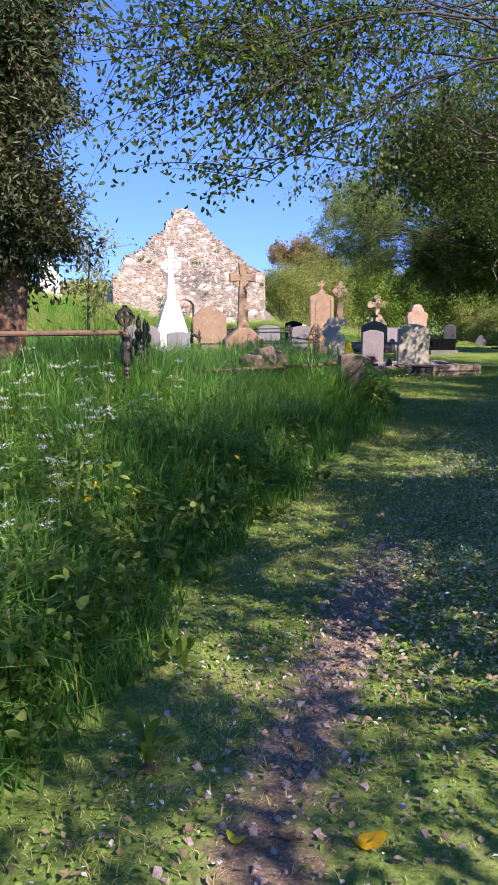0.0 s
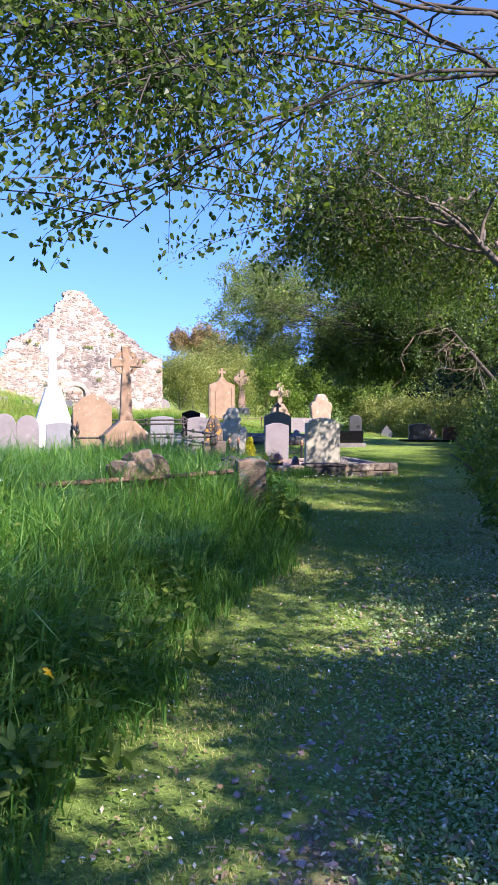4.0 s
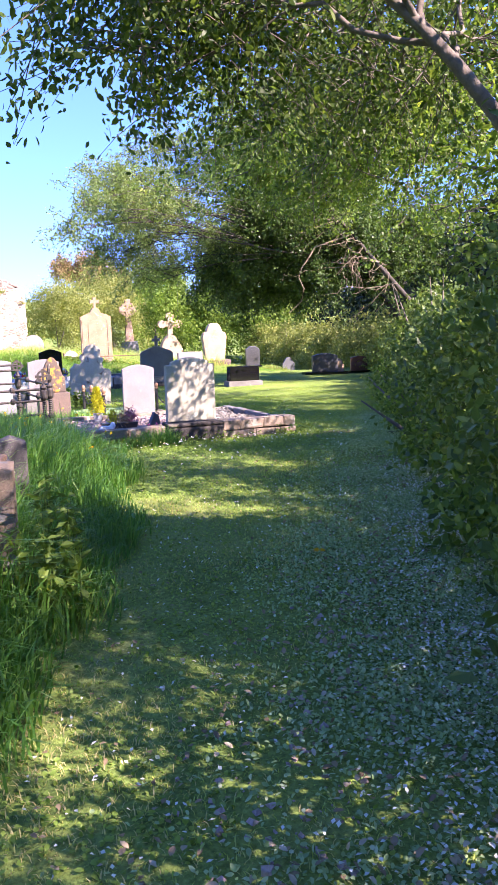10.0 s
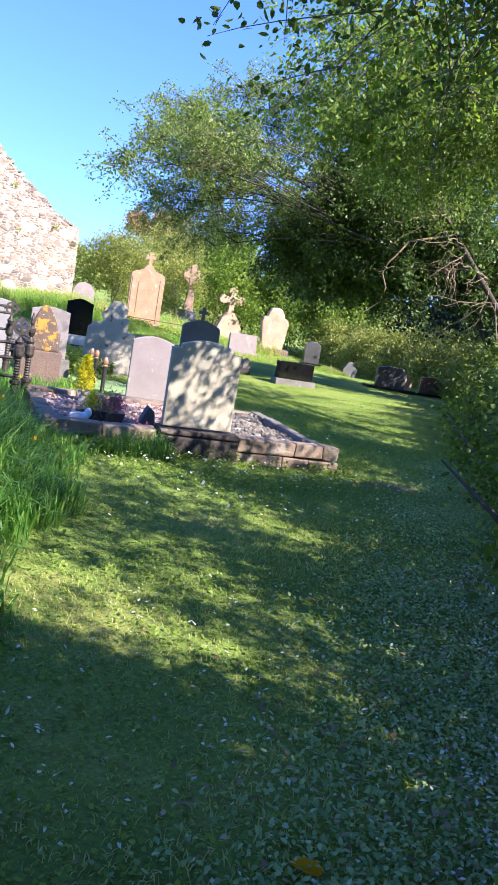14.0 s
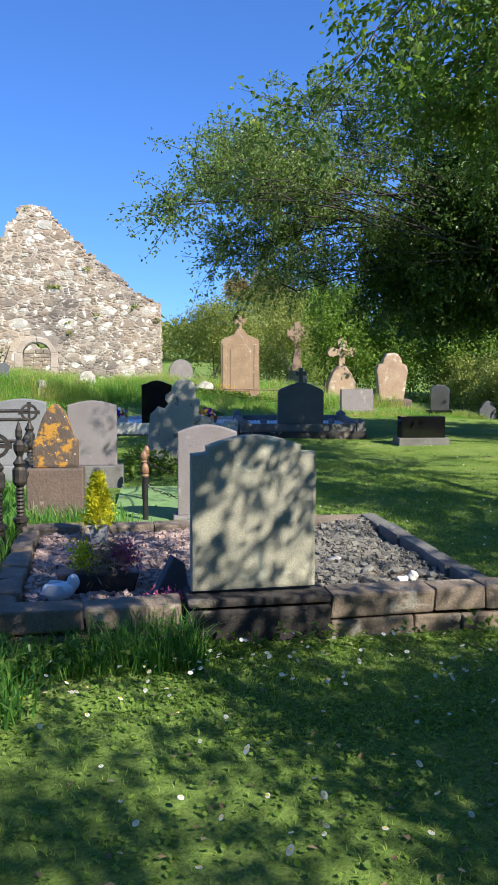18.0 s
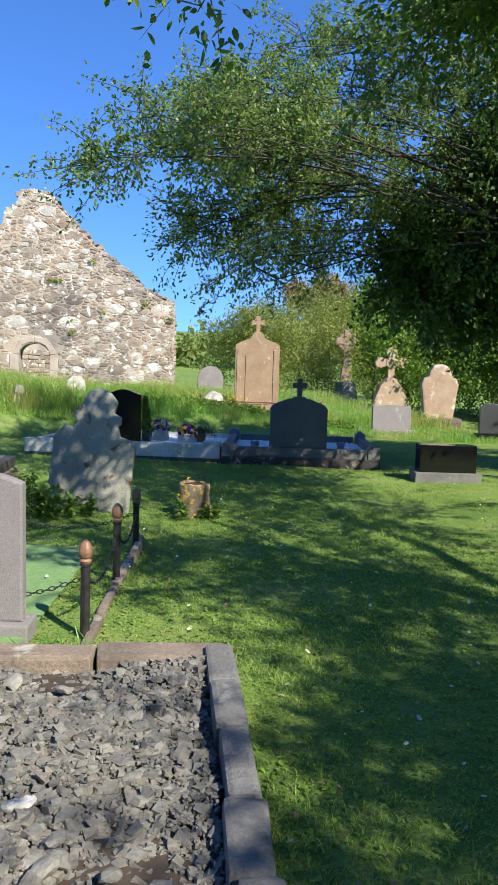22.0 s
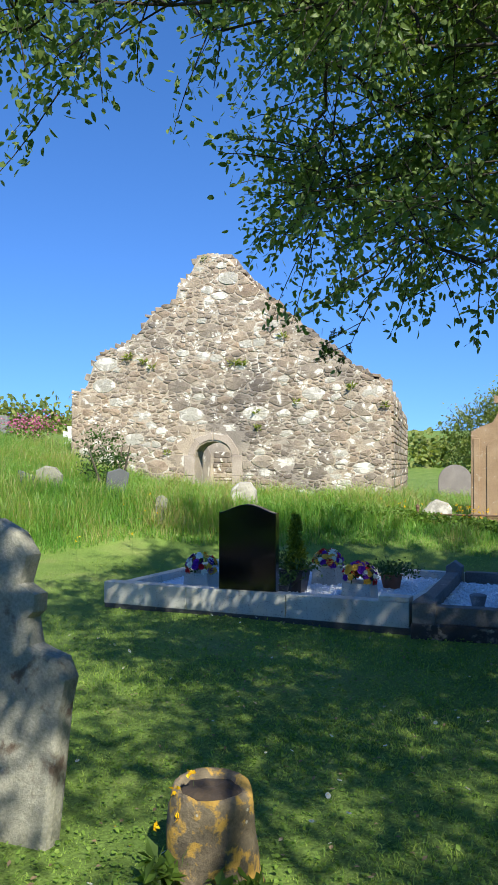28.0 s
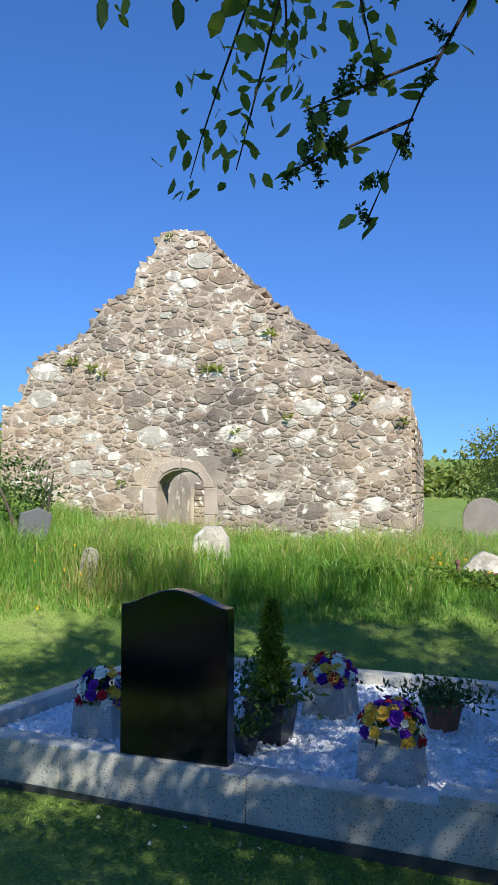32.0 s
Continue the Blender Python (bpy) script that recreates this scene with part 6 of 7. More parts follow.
thicket("willow_scrub", "pale green scrub of willows beyond the graveyard", [(22.8, 47.5), (26.5, 49.0), (30.0, 52.0), (36.0, 54.0)], 4.4, 4.0, 90000, 0.12, 0.055, LEAF_SCRUB, stems=12, category="scrub", lumps=1.3, profile=[(0, 0.85), (3, 1.15), (8, 1.35), (40, 1.3)])
thicket("elder_thicket", "bright green leafy bushes behind the stone crosses", [(29.0, 44.0), (32.5, 41.0), (34.5, 37.0)], 5.4, 3.0, 52000, 0.13, 0.08, LEAF_ELDER, stems=8, category="scrub", lumps=1.7)
thicket("far_hedge", "distant field hedge on the hillside", [(-60, 110), (-10, 130), (40, 120), (90, 90)], 4.5, 4.0, 9000, 0.9, 0.6, LEAF_SCRUB, stems=10, category="hedge", lumps=0.4)
thicket("garden_shrub", "small leafy shrub against the chapel wall", [(12.5, 34.6), (13.1, 34.5)], 1.25, 0.6, 900, 0.07, 0.04, LEAF_DARK, stems=3, category="shrub", lumps=6)


# ---- grasses ----
RNG = np.random.default_rng(21)
def keep_out(xy):
    """True where grass may grow: off the kerbed beds and the chapel."""
    ok = np.ones(len(xy), bool)
    for m, w, d in ((PLOT, PLW, PLD), (WHITE, WW, WD + 0.1), (GREYM, GW, GD + 0.1), (DK, 1.2, 3.1), (pose(CHX, CHY, 0, 0, 0, CH), 7.33, 0.7)):
        inv = np.array(m.inverted())
        u = xy @ inv[:2, :2].T + inv[:2, 3]
        ok &= ~((u[:, 0] > -0.02) & (u[:, 0] < w + 0.02) & (u[:, 1] > -0.02) & (u[:, 1] < d + 0.02))
    return ok


def patch(n, x0, x1, y0, y1):
    return np.stack([RNG.uniform(x0, x1, n), RNG.uniform(y0, y1, n)], 1)


def clump(xy, scale, seed):
    """A smooth uneven field between 0 and 1."""
    x, y = xy[:, 0] * scale, xy[:, 1] * scale
    return 0.5 + 0.25 * (np.sin(x * 1.3 + seed + 1.1 * np.sin(y * 0.9)) + np.sin(y * 1.7 - seed + 1.3 * np.sin(x * 0.7 + 2)))


# long grass on the left of the path
xy = patch(330000, -2, 11, 0, 21)
d = beside(xy[:, 0], xy[:, 1], EDGE)
chance = np.where(d < 3.5, 1.0, np.clip(1.6 / (d - 1.5), 0.12, 1)) * ss(-0.12, 0.15, d + 0.25 * (clump(xy, 2.3, 4) - 0.5))
keep = (RNG.uniform(size=len(xy)) < chance * ss(-2.0, -0.9, xy[:, 0]) * ss(21, 19, xy[:, 1])) & (d > -0.3) & keep_out(xy) & (d < 9)
xy, d = xy[keep], d[keep]
c = clump(xy, 1.6, 1)
by_post = np.exp(-((xy[:, 0] - 6.6) ** 2 + (xy[:, 1] - 9.4) ** 2) / 0.5) - 1.4 * np.exp(-((xy[:, 0] - 7.3) ** 2 + (xy[:, 1] - 11.0) ** 2) / 0.7)
h = (0.2 + 0.38 * ss(0.0, 0.8, d)) * (1 + 0.25 * ss(7, 9, xy[:, 1]) + 0.3 * by_post + 0.35 * ss(4.2, 3.0, xy[:, 0]) * ss(5.5, 7.0, xy[:, 1])) * (0.45 + 0.5 * c + 0.5 * clump(xy, 4.7, 3)) * RNG.uniform(0.5, 1.3, len(xy)) * (1 - 0.35 * ss(12, 16, xy[:, 1]))
long_left = blades("long_grass", xy, h, 0.0135, GRASS_LONG, lean=0.55, droop=0.45, tone=np.clip(0.18 * c + 0.12 * clump(xy, 4.7, 3) + RNG.beta(1.9, 2.6, len(xy)) * 0.75, 0, 1))
tagged(long_left, "long lush uncut grass along the edge of the path", "grass", kind="stuff")

# cleavers and broad leaves growing up through the long grass
xy = patch(5200, -1.5, 4.5, 1.5, 9.5)
d = beside(xy[:, 0], xy[:, 1], EDGE)
xy = xy[(d > 0.05) & (d < 3.0) & (RNG.uniform(size=len(xy)) < 0.25 + 0.75 * clump(xy, 2.4, 5))]
top = RNG.uniform(0.2, 0.6, len(xy)) * (0.6 + 0.6 * clump(xy, 2.4, 5))
pos = np.repeat(np.c_[xy, ground_z(xy[:, 0], xy[:, 1])], 9, 0)
pos[:, 2] += np.repeat(top, 9) * RNG.uniform(0.3, 1.0, len(pos))
pos += RNG.normal(0, 0.045, pos.shape) * [1, 1, 0.4]
tagged(leaves("broad_weeds", pos, 0.085, 0.042, LEAF_GREEN, flat=0.55, sides=6), "broad-leaved weeds growing up through the long grass", "weeds", kind="stuff")
tagged(blades("weed_stalks", xy, top, 0.006, GRASS_LONG, lean=0.15), "thin green stalks of weeds in the long grass", "stalks", kind="stuff")

# long grass on the bank before the chapel
xy = patch(300000, 6, 26, 29, 44)
v = 0.242 * xy[:, 0] + 0.97 * xy[:, 1]
start = 34.1 + 0.5 * clump(xy, 0.8, 3) - 1.3 * ss(14.0, 11.5, xy[:, 0])
keep = (v > start) & keep_out(xy) & (RNG.uniform(size=len(xy)) < ss(6.0, 7.2, xy[:, 0]) * ss(44, 42.5, xy[:, 1])) & (RNG.uniform(size=len(xy)) < np.where(v > 40.5, 0.35, 1.0)) & ~((v > 40) & (xy[:, 0] > 12) & (xy[:, 0] < 18.6))
xy, v, start = xy[keep], v[keep], start[keep]
c = clump(xy, 1.3, 2)
h = (0.16 + 0.4 * ss(0, 0.8, v - start)) * (0.45 + 0.5 * c + 0.5 * clump(xy, 4.1, 9)) * RNG.uniform(0.5, 1.3, len(xy))
h = h * np.where((xy[:, 1] > 38.5) & (xy[:, 0] < 10.5), 0.4, 1.0) * (1 - 0.62 * ss(17.2, 18.0, xy[:, 0]) * ss(33.3, 32.8, xy[:, 1]))
bank = blades("bank_grass", xy, h, 0.013, GRASS_LONG, lean=0.6, droop=0.45, tone=np.clip(0.42 + 0.22 * c + 0.22 * clump(xy, 4.1, 9) + RNG.beta(2, 2.5, len(xy)) * 0.45, 0, 1))
tagged(bank, "tall bright grass on the bank before the chapel", "grass", kind="stuff")

# broad-leaved weeds along the foot of the bank
xy = patch(900, 16.6, 22.0, 31.0, 33.0)
v = 0.242 * xy[:, 0] + 0.97 * xy[:, 1]
xy = xy[keep_out(xy) & (v > 35.6 - 0.25 * clump(xy, 2.1, 6)) & (v < 36.5) & (RNG.uniform(size=len(xy)) < 0.3 + 0.7 * clump(xy, 1.7, 4))]
pos = np.repeat(np.c_[xy, ground_z(xy[:, 0], xy[:, 1])], 16, 0)
pos[:, 2] += RNG.uniform(0.04, 0.24, len(pos))
pos += RNG.normal(0, 0.07, pos.shape) * [1, 1, 0.3]
tagged(leaves("bank_weeds", pos, 0.085, 0.05, LEAF_ELDER, flat=0.5, sides=6), "bright broad-leaved weeds along the foot of the bank", "weeds", kind="stuff")

# middling grass among the older graves
xy = patch(120000, 2, 13.2, 16, 31)
keep = keep_out(xy) & (RNG.uniform(size=len(xy)) < ss(2.0, 4.0, xy[:, 0])) & ~((xy[:, 0] > 11.2 + 0.4 * clump(xy, 1, 1)) & (xy[:, 1] > 21)) & ~((xy[:, 0] > 11.8) & (xy[:, 1] > 17.5) & (xy[:, 1] < 21.5))
xy = xy[keep]
c = clump(xy, 1.1, 6)
mid = blades("rough_grass", xy, (0.1 + 0.16 * c) * RNG.uniform(0.5, 1.3, len(xy)), 0.014, GRASS_LONG, tone=np.clip(0.3 + RNG.beta(2, 2.4, len(xy)) * 0.65, 0, 1))
tagged(mid, "rough ungrazed grass among the older graves", "grass", kind="stuff")

# mown lawn and the sparse turf of the path
def lawn(name, xy, hmin, hmax, w, label):
    t = np.abs(beside(xy[:, 0], xy[:, 1], TRAIL))
    bare = 0.95 * (1 - ss(0.05, 0.36, t)) * (1 - 0.5 * ss(4.5, 7, xy[:, 1])) * (1 - ss(10, 12.5, xy[:, 1]))
    keep = keep_out(xy) & (beside(xy[:, 0], xy[:, 1], EDGE) < 0.15) & (RNG.uniform(size=len(xy)) > bare * (0.55 + 0.6 * clump(xy, 4, 8)))
    xy = xy[keep]
    c = clump(xy, 1.9, 5)
    ob = blades(name, xy, RNG.uniform(hmin, hmax, len(xy)) * (0.6 + 0.8 * c), w, GRASS_LAWN, lean=0.8, tone=np.clip(0.15 + 0.2 * c + RNG.beta(2, 2.6, len(xy)) * 0.7 + 0.4 * (1 - ss(9, 14, xy[:, 1])) * (0.4 + c), 0, 1))
    return tagged(ob, label, "grass", kind="stuff")


def near_walk(n, width):
    line = np.array([(0.0, 0.5), (2.6, 3.6), (5.6, 6.7), (8.0, 9.6), (10.3, 12.2), (13.0, 14.6), (14.4, 18.0), (15.4, 21.5), (15.7, 27.0)])
    seg = np.r_[0, np.cumsum(np.hypot(*np.diff(line, axis=0).T))]
    s = RNG.uniform(0, seg[-1], n)
    return np.stack([np.interp(s, seg, line[:, 0]), np.interp(s, seg, line[:, 1])], 1) + np.clip(RNG.normal(0, width, (n, 2)), -6, 6)


lawn("lawn_grass", near_walk(230000, 1.5), 0.014, 0.04, 0.006, "short mown turf with bare gritty places")
lawn("lawn_grass", patch(180000, 9.5, 26, 14, 34), 0.015, 0.035, 0.01, "short mown lawn between the graves")

# ---- litter, petals, small plants ----
xy = near_walk(13000, 0.9)
xy = xy[(beside(xy[:, 0], xy[:, 1], EDGE) < -0.1) & (RNG.uniform(size=len(xy)) < 1 - 0.85 * ss(5.0, 8.0, xy[:, 1])) & keep_out(xy)]
pos = np.c_[xy, ground_z(xy[:, 0], xy[:, 1]) + 0.012 + RNG.uniform(0, 0.02, len(xy))]
tagged(leaves("fallen_leaves", pos, 0.034, 0.022, LITTER, flat=0.95), "dry brown leaves scattered on the path", "leaf litter", kind="stuff")
xy = np.concatenate([near_walk(6000, 1.4), np.stack([RNG.normal(0.1, 0.6, 26000), np.zeros(26000)], 1) + (lambda s: np.stack([4.4 + 8.8 * s, 3.5 + 8.5 * s], 1))(RNG.uniform(0, 1, 26000))])
xy = xy[(beside(xy[:, 0], xy[:, 1], EDGE) < -0.1) & keep_out(xy) & (xy[:, 1] < 11.5)]
pos = np.c_[xy, ground_z(xy[:, 0], xy[:, 1]) + 0.02 + RNG.uniform(0, 0.03, len(xy))]
tagged(leaves("fallen_petals", pos, 0.024, 0.016, PETAL, flat=0.85), "pale petals and bits strewn over the turf", "petals", kind="stuff")
xy = np.concatenate([bed(120, 0.4, 2.9, -0.9, -0.08), bed(120, -0.8, 3.4, -2.6, -0.3), near_walk(700, 1.8)])
xy = xy[(xy[:, 1] > 12.5) & keep_out(xy)]
def discs(name, xy, lift, r, material, sides=10):
    """Small round flower heads, tilted a little, one fan each."""
    n = len(xy)
    c = np.c_[xy, ground_z(xy[:, 0], xy[:, 1]) + lift]
    a = np.linspace(0, 2 * np.pi, sides, endpoint=False)
    rr = r * RNG.uniform(0.7, 1.2, (n, 1)) * (1 + 0.12 * np.cos(a * sides)[None])
    tilt = RNG.normal(0, 0.35, (n, 2))
    rim = np.stack([c[:, :1] + rr * np.cos(a), c[:, 1:2] + rr * np.sin(a), c[:, 2:3] + rr * (np.cos(a) * tilt[:, :1] + np.sin(a) * tilt[:, 1:])], -1)
    v = np.concatenate([c[:, None] - [0, 0, 0.002], rim], 1).reshape(-1, 3)
    k = np.arange(n)[:, None, None] * (sides + 1)
    quads = np.array([(0, 1 + i, 1 + (i + 1) % sides, 1 + (i + 2) % sides) for i in range(0, sides, 2)])
    return bulk(name, v, (k + quads[None]).reshape(-1, 4), material, None, np.repeat(RNG.uniform(0.4, 1, n), sides + 1))


lift = 0.05 + RNG.uniform(0, 0.03, len(xy))
tagged(discs("daisies", xy, lift, 0.0105, PETAL), "white daisies dotted in the short grass", "flowers", kind="stuff")
tagged(discs("daisy_centres", xy, lift + 0.004, 0.004, YELLOW), "yellow centres of the daisies", "flowers", kind="stuff")
# grit and small stones bedded in the trodden trail
t = RNG.uniform(0, 1, 5000)
xy = np.stack([np.interp(t, np.linspace(0, 1, len(TRAIL)), [p[0] for p in TRAIL]), np.interp(t, np.linspace(0, 1, len(TRAIL)), [p[1] for p in TRAIL])], 1) + RNG.normal(0, 0.2, (5000, 2))
xy = xy[(xy[:, 1] < 9) & (RNG.uniform(size=len(xy)) < np.where(xy[:, 1] < 4.5, 1.0, 0.35))]
tagged(scatter_rocks("trail_grit", np.c_[xy, ground_z(xy[:, 0], xy[:, 1]) + 0.004], 0.008 + 0.028 * RNG.uniform(0, 1, len(xy)) ** 3, PINKGRAVEL, squash=0.6), "grit and small stones in the trodden trail", "grit", kind="stuff")
# low broad-leaved weeds and pale dead leaves along the shaded side of the path
WEEDY = [(1.6, 1.2), (3.9, 4.3), (6.2, 6.9), (8.6, 9.5), (10.2, 10.9), (12.4, 12.6), (16.0, 15.7)]
s = RNG.uniform(0, 1, 190000)
xy = np.stack([3.0 + 12.5 * s, 2.6 + 11.9 * s], 1) + RNG.normal(0, 0.8, (190000, 2))
d = -beside(xy[:, 0], xy[:, 1], WEEDY)
xy = xy[keep_out(xy) & (d > -0.7) & (RNG.uniform(size=len(xy)) < (0.06 + 0.94 * ss(-0.6, 0.4, d)) * (0.2 + 1.1 * clump(xy, 2.2, 9)))]
pos = np.c_[xy, ground_z(xy[:, 0], xy[:, 1]) + RNG.uniform(0.006, 0.05, len(xy)) * (0.4 + clump(xy, 3.0, 4))]
tagged(leaves("ground_weeds", pos, 0.027, 0.018, GROUND_WEED, flat=0.6, sides=6), "low broad-leaved weeds spreading over the shaded turf", "weeds", kind="stuff")
s = RNG.uniform(0, 1, 4200) ** 1.5
xy = np.stack([2.6 + 9.6 * s, 2.4 + 9.4 * s], 1) + RNG.normal(0, 0.55, (4200, 2))
xy = xy[keep_out(xy) & (beside(xy[:, 0], xy[:, 1], EDGE) < -0.3)]
pos = np.c_[xy, ground_z(xy[:, 0], xy[:, 1]) + 0.02 + RNG.uniform(0, 0.03, len(xy))]
tagged(leaves("dead_leaves", pos, 0.04, 0.026, LITTER, flat=0.85, tone=np.clip(0.55 + RNG.normal(0, 0.3, len(pos)), 0, 1), sides=6), "pale curled dead leaves lying on the path", "leaf litter", kind="stuff")
ob = thing("fallen_leaf", on_ground(8.72, 9.34, 40), "single yellow fallen leaf lying on the turf", "leaf")
leaf_bm = bmesh.new()
ring = [leaf_bm.verts.new((0.035 * math.cos(a) * (1 - 0.25 * math.sin(a)), 0.05 * math.sin(a), 0.034 + 0.012 * abs(math.cos(a)))) for a in np.linspace(0, 2 * math.pi, 12, endpoint=False)]
hub = leaf_bm.verts.new((0, 0, 0.026))
for k in range(12):
    leaf_bm.faces.new((hub, ring[k], ring[(k + 1) % 12]))
bmesh.ops.solidify(leaf_bm, geom=leaf_bm.faces[:], thickness=0.002)
part("blade", leaf_bm, YELLOW, ob)
tubes("stalk", [(np.array([(0, -0.05, 0.035), (0.006, -0.075, 0.03), (0.012, -0.095, 0.02)]), np.array([0.0025, 0.002, 0.0016]))], LITTER, ob, 6)
# clover and small broad leaves through the turf
xy = np.concatenate([near_walk(105000, 1.8), bed(6000, -0.4, 3.6, -1.3, -0.05)])
xy = xy[keep_out(xy) & (beside(xy[:, 0], xy[:, 1], EDGE) < 0.1) & (RNG.uniform(size=len(xy)) < 0.25 + 0.75 * clump(xy, 2.6, 7)) & (np.abs(beside(xy[:, 0], xy[:, 1], TRAIL)) + 0.2 * (xy[:, 1] > 8) > 0.16)]
pos = np.c_[xy, ground_z(xy[:, 0], xy[:, 1]) + RNG.uniform(0.004, 0.02, len(xy))]
tagged(leaves("clover", pos, 0.028, 0.022, GRASS_LAWN, flat=0.7, tone=np.clip(RNG.beta(1.6, 2.2, len(pos)) * 0.8, 0, 0.85), sides=6), "clover and small broad leaves in the turf", "grass", kind="stuff")
# long grass hiding the feet of the bank stones
xy = np.concatenate([np.array([11.8, 33.2]), np.array([12.95, 33.15])]).reshape(2, 2).repeat(700, 0) + RNG.normal(0, 0.17, (1400, 2)) * [1.7, 0.6]
tagged(blades("stone_tufts", xy, 0.42 * RNG.uniform(0.5, 1.25, len(xy)), 0.011, GRASS_LONG, lean=0.5, droop=0.4, tone=np.clip(0.35 + RNG.beta(2, 2.4, len(xy)) * 0.6, 0, 1)), "tall grass grown up round the bank stones", "grass", kind="stuff")
# taller tufts and weeds against the front of the plot
xy = bed(2200, -0.4, 1.2, -0.5, -0.06)
tagged(blades("kerb_tufts", xy, (0.08 + 0.2 * clump(xy, 3.1, 2)) * RNG.uniform(0.5, 1.3, len(xy)), 0.008, GRASS_LONG, lean=0.5, droop=0.4), "tufts of longer grass against the stone kerb", "grass", kind="stuff")


xy = np.concatenate([bed(190, -0.5, 1.1, -0.45, -0.06), bed(40, 1.1, 3.2, -0.3, -0.1)])
top = RNG.uniform(0.04, 0.13, len(xy)) * (0.5 + clump(xy, 4.0, 3))
pos = np.repeat(np.c_[xy, ground_z(xy[:, 0], xy[:, 1])], 7, 0)
pos[:, 2] += np.repeat(top, 7) * RNG.uniform(0.2, 1.0, len(pos))
pos += RNG.normal(0, 0.03, pos.shape) * [1, 1, 0.4]
tagged(leaves("kerb_weeds", pos, 0.045, 0.032, LEAF_GREEN, flat=0.6, sides=6), "bright broad-leaved weeds against the stone kerb", "weeds", kind="stuff")


# ---- pots, flowers and ornaments ----
@functools.lru_cache(maxsize=None)
def bloom_mesh(tint):
    """A rosette of two rings of cupped petals round a boss, in one tint."""
    vs, fs = [], []
    for ring, (count, reach, rise) in enumerate(((7, 0.04, 0.006), (5, 0.026, 0.02))):
        for k in range(count):
            a = 2 * math.pi * (k + 0.5 * ring) / count
            c, s, w = math.cos(a), math.sin(a), reach * 0.62
            at = len(vs)
            vs += [(0, 0, 0.004), (c * reach * 0.55 + s * w, s * reach * 0.55 - c * w, rise), (c * reach, s * reach, rise + 0.004 - 0.01 * (1 - ring)), (c * reach * 0.55 - s * w, s * reach * 0.55 + c * w, rise)]
            fs.append((at, at + 1, at + 2, at + 3))
    at = len(vs)
    vs += [(0.011 * math.cos(k), 0.011 * math.sin(k), 0.012) for k in np.linspace(0, 5, 6)] + [(0, 0, 0.026)]
    fs += [(at + k, at + (k + 1) % 6, at + 6) for k in range(6)]
    mesh = bpy.data.meshes.new("bloom")
    mesh.from_pydata(vs, [], fs)
    mesh.attributes.new("tone", "FLOAT", "POINT").data.foreach_set("value", [tint] * len(vs))
    mesh.materials.append(FLOWER_MIX)
    return mesh


def vase(x, y, size, z=0.3):
    """A squat speckled vase with a dome of mixed artificial flowers."""
    ob = thing("flower_vase", pose(x, y, z, 0, 0, WG), "white speckled granite vase with purple, red, white and yellow flowers", "vase", "flower vases on the white grave")
    bm = slab_bm([(-0.155 * size, 0), (0.155 * size, 0), (0.135 * size, 0.2 * size), (-0.135 * size, 0.2 * size)], 0.28 * size, 0.01)
    part("vase", bm, SPECKLED, ob)
    n = 60
    d = unit(RNG.normal(size=(n, 3)) * [1, 1, 0.8] + [0, 0, 0.45])
    d = d[d[:, 2] > -0.15]
    heads = np.array([0, 0, 0.23 * size]) + d * [0.16 * size, 0.16 * size, 0.15 * size]
    tone = RNG.choice([0.1, 0.2, 0.43, 0.62, 0.7, 0.9], len(heads), p=[0.2, 0.1, 0.15, 0.2, 0.13, 0.22])
    for p, aim, tint in zip(heads, d, tone):
        b = new("bloom", bloom_mesh(float(tint)))
        b.parent = ob
        b.matrix_parent_inverse.identity()
        s = RNG.uniform(0.85, 1.2) * size
        b.matrix_basis = Matrix.Translation(Vector(p)) @ Vector(aim).to_track_quat("Z", "Y").to_matrix().to_4x4() @ Matrix.Rotation(RNG.uniform(0, 6), 4, "Z") @ Matrix.Diagonal((s, s, s, 1))
    tagged(leaves("greenery", np.repeat(heads, 3, 0) * 0.92, 0.05 * size, 0.025 * size, LEAF_DARK, ob), kind="stuff")
    return ob


vase(14.77, 28.3, 1.08)
vase(16.3, 28.75, 1.08)
vase(16.48, 27.42, 1.08)


def potted(name, label, x, y, z, r, h, pot_mat, square, plant, deg=0.0, category="potted plant"):
    """plant: kind, height, radius, leaf count, material."""
    ob = thing(name, pose(x, y, z, 0, 0, deg), label, category)
    prof = [(r * 0.72, 0), (r * 0.98, h * 0.88), (r * 1.06, h * 0.9), (r * 1.06, h), (r * 0.92, h), (r * 0.9, h * 0.93)]
    part("pot", lathe_bm(prof, 4 if square else 18), pot_mat, ob)
    kind, ph, pr, n, m = plant
    if kind == "cone":
        t = RNG.uniform(0, 1, n) ** 0.8
        a = RNG.uniform(0, 2 * np.pi, n)
        rr = pr * (1 - t) ** 0.75 * (0.75 + 0.3 * np.sin(a * 3 + t * 9)) * RNG.uniform(0.5, 1.05, n) + 0.015
        pos = np.stack([rr * np.cos(a), rr * np.sin(a), h * 0.85 + t * ph], 1)
        leaves("foliage", pos, 0.05, 0.018, m, ob, aim=np.stack([np.cos(a) * 0.4, np.sin(a) * 0.4, np.ones(n)], 1))
        tubes("stem", [([(0, 0, h * 0.6), (0, 0, h + ph * 0.5), (0, 0, h + ph * 0.9)], [0.014, 0.01, 0.003])], BARK, ob)
    else:
        pos = RNG.normal(size=(n, 3)) * [pr * 0.5, pr * 0.5, ph * 0.33] + [0, 0, h + ph * 0.4]
        leaves("foliage", pos, 0.05, 0.022, m, ob, aim=np.array([0, 0, 0.7]))
    return ob


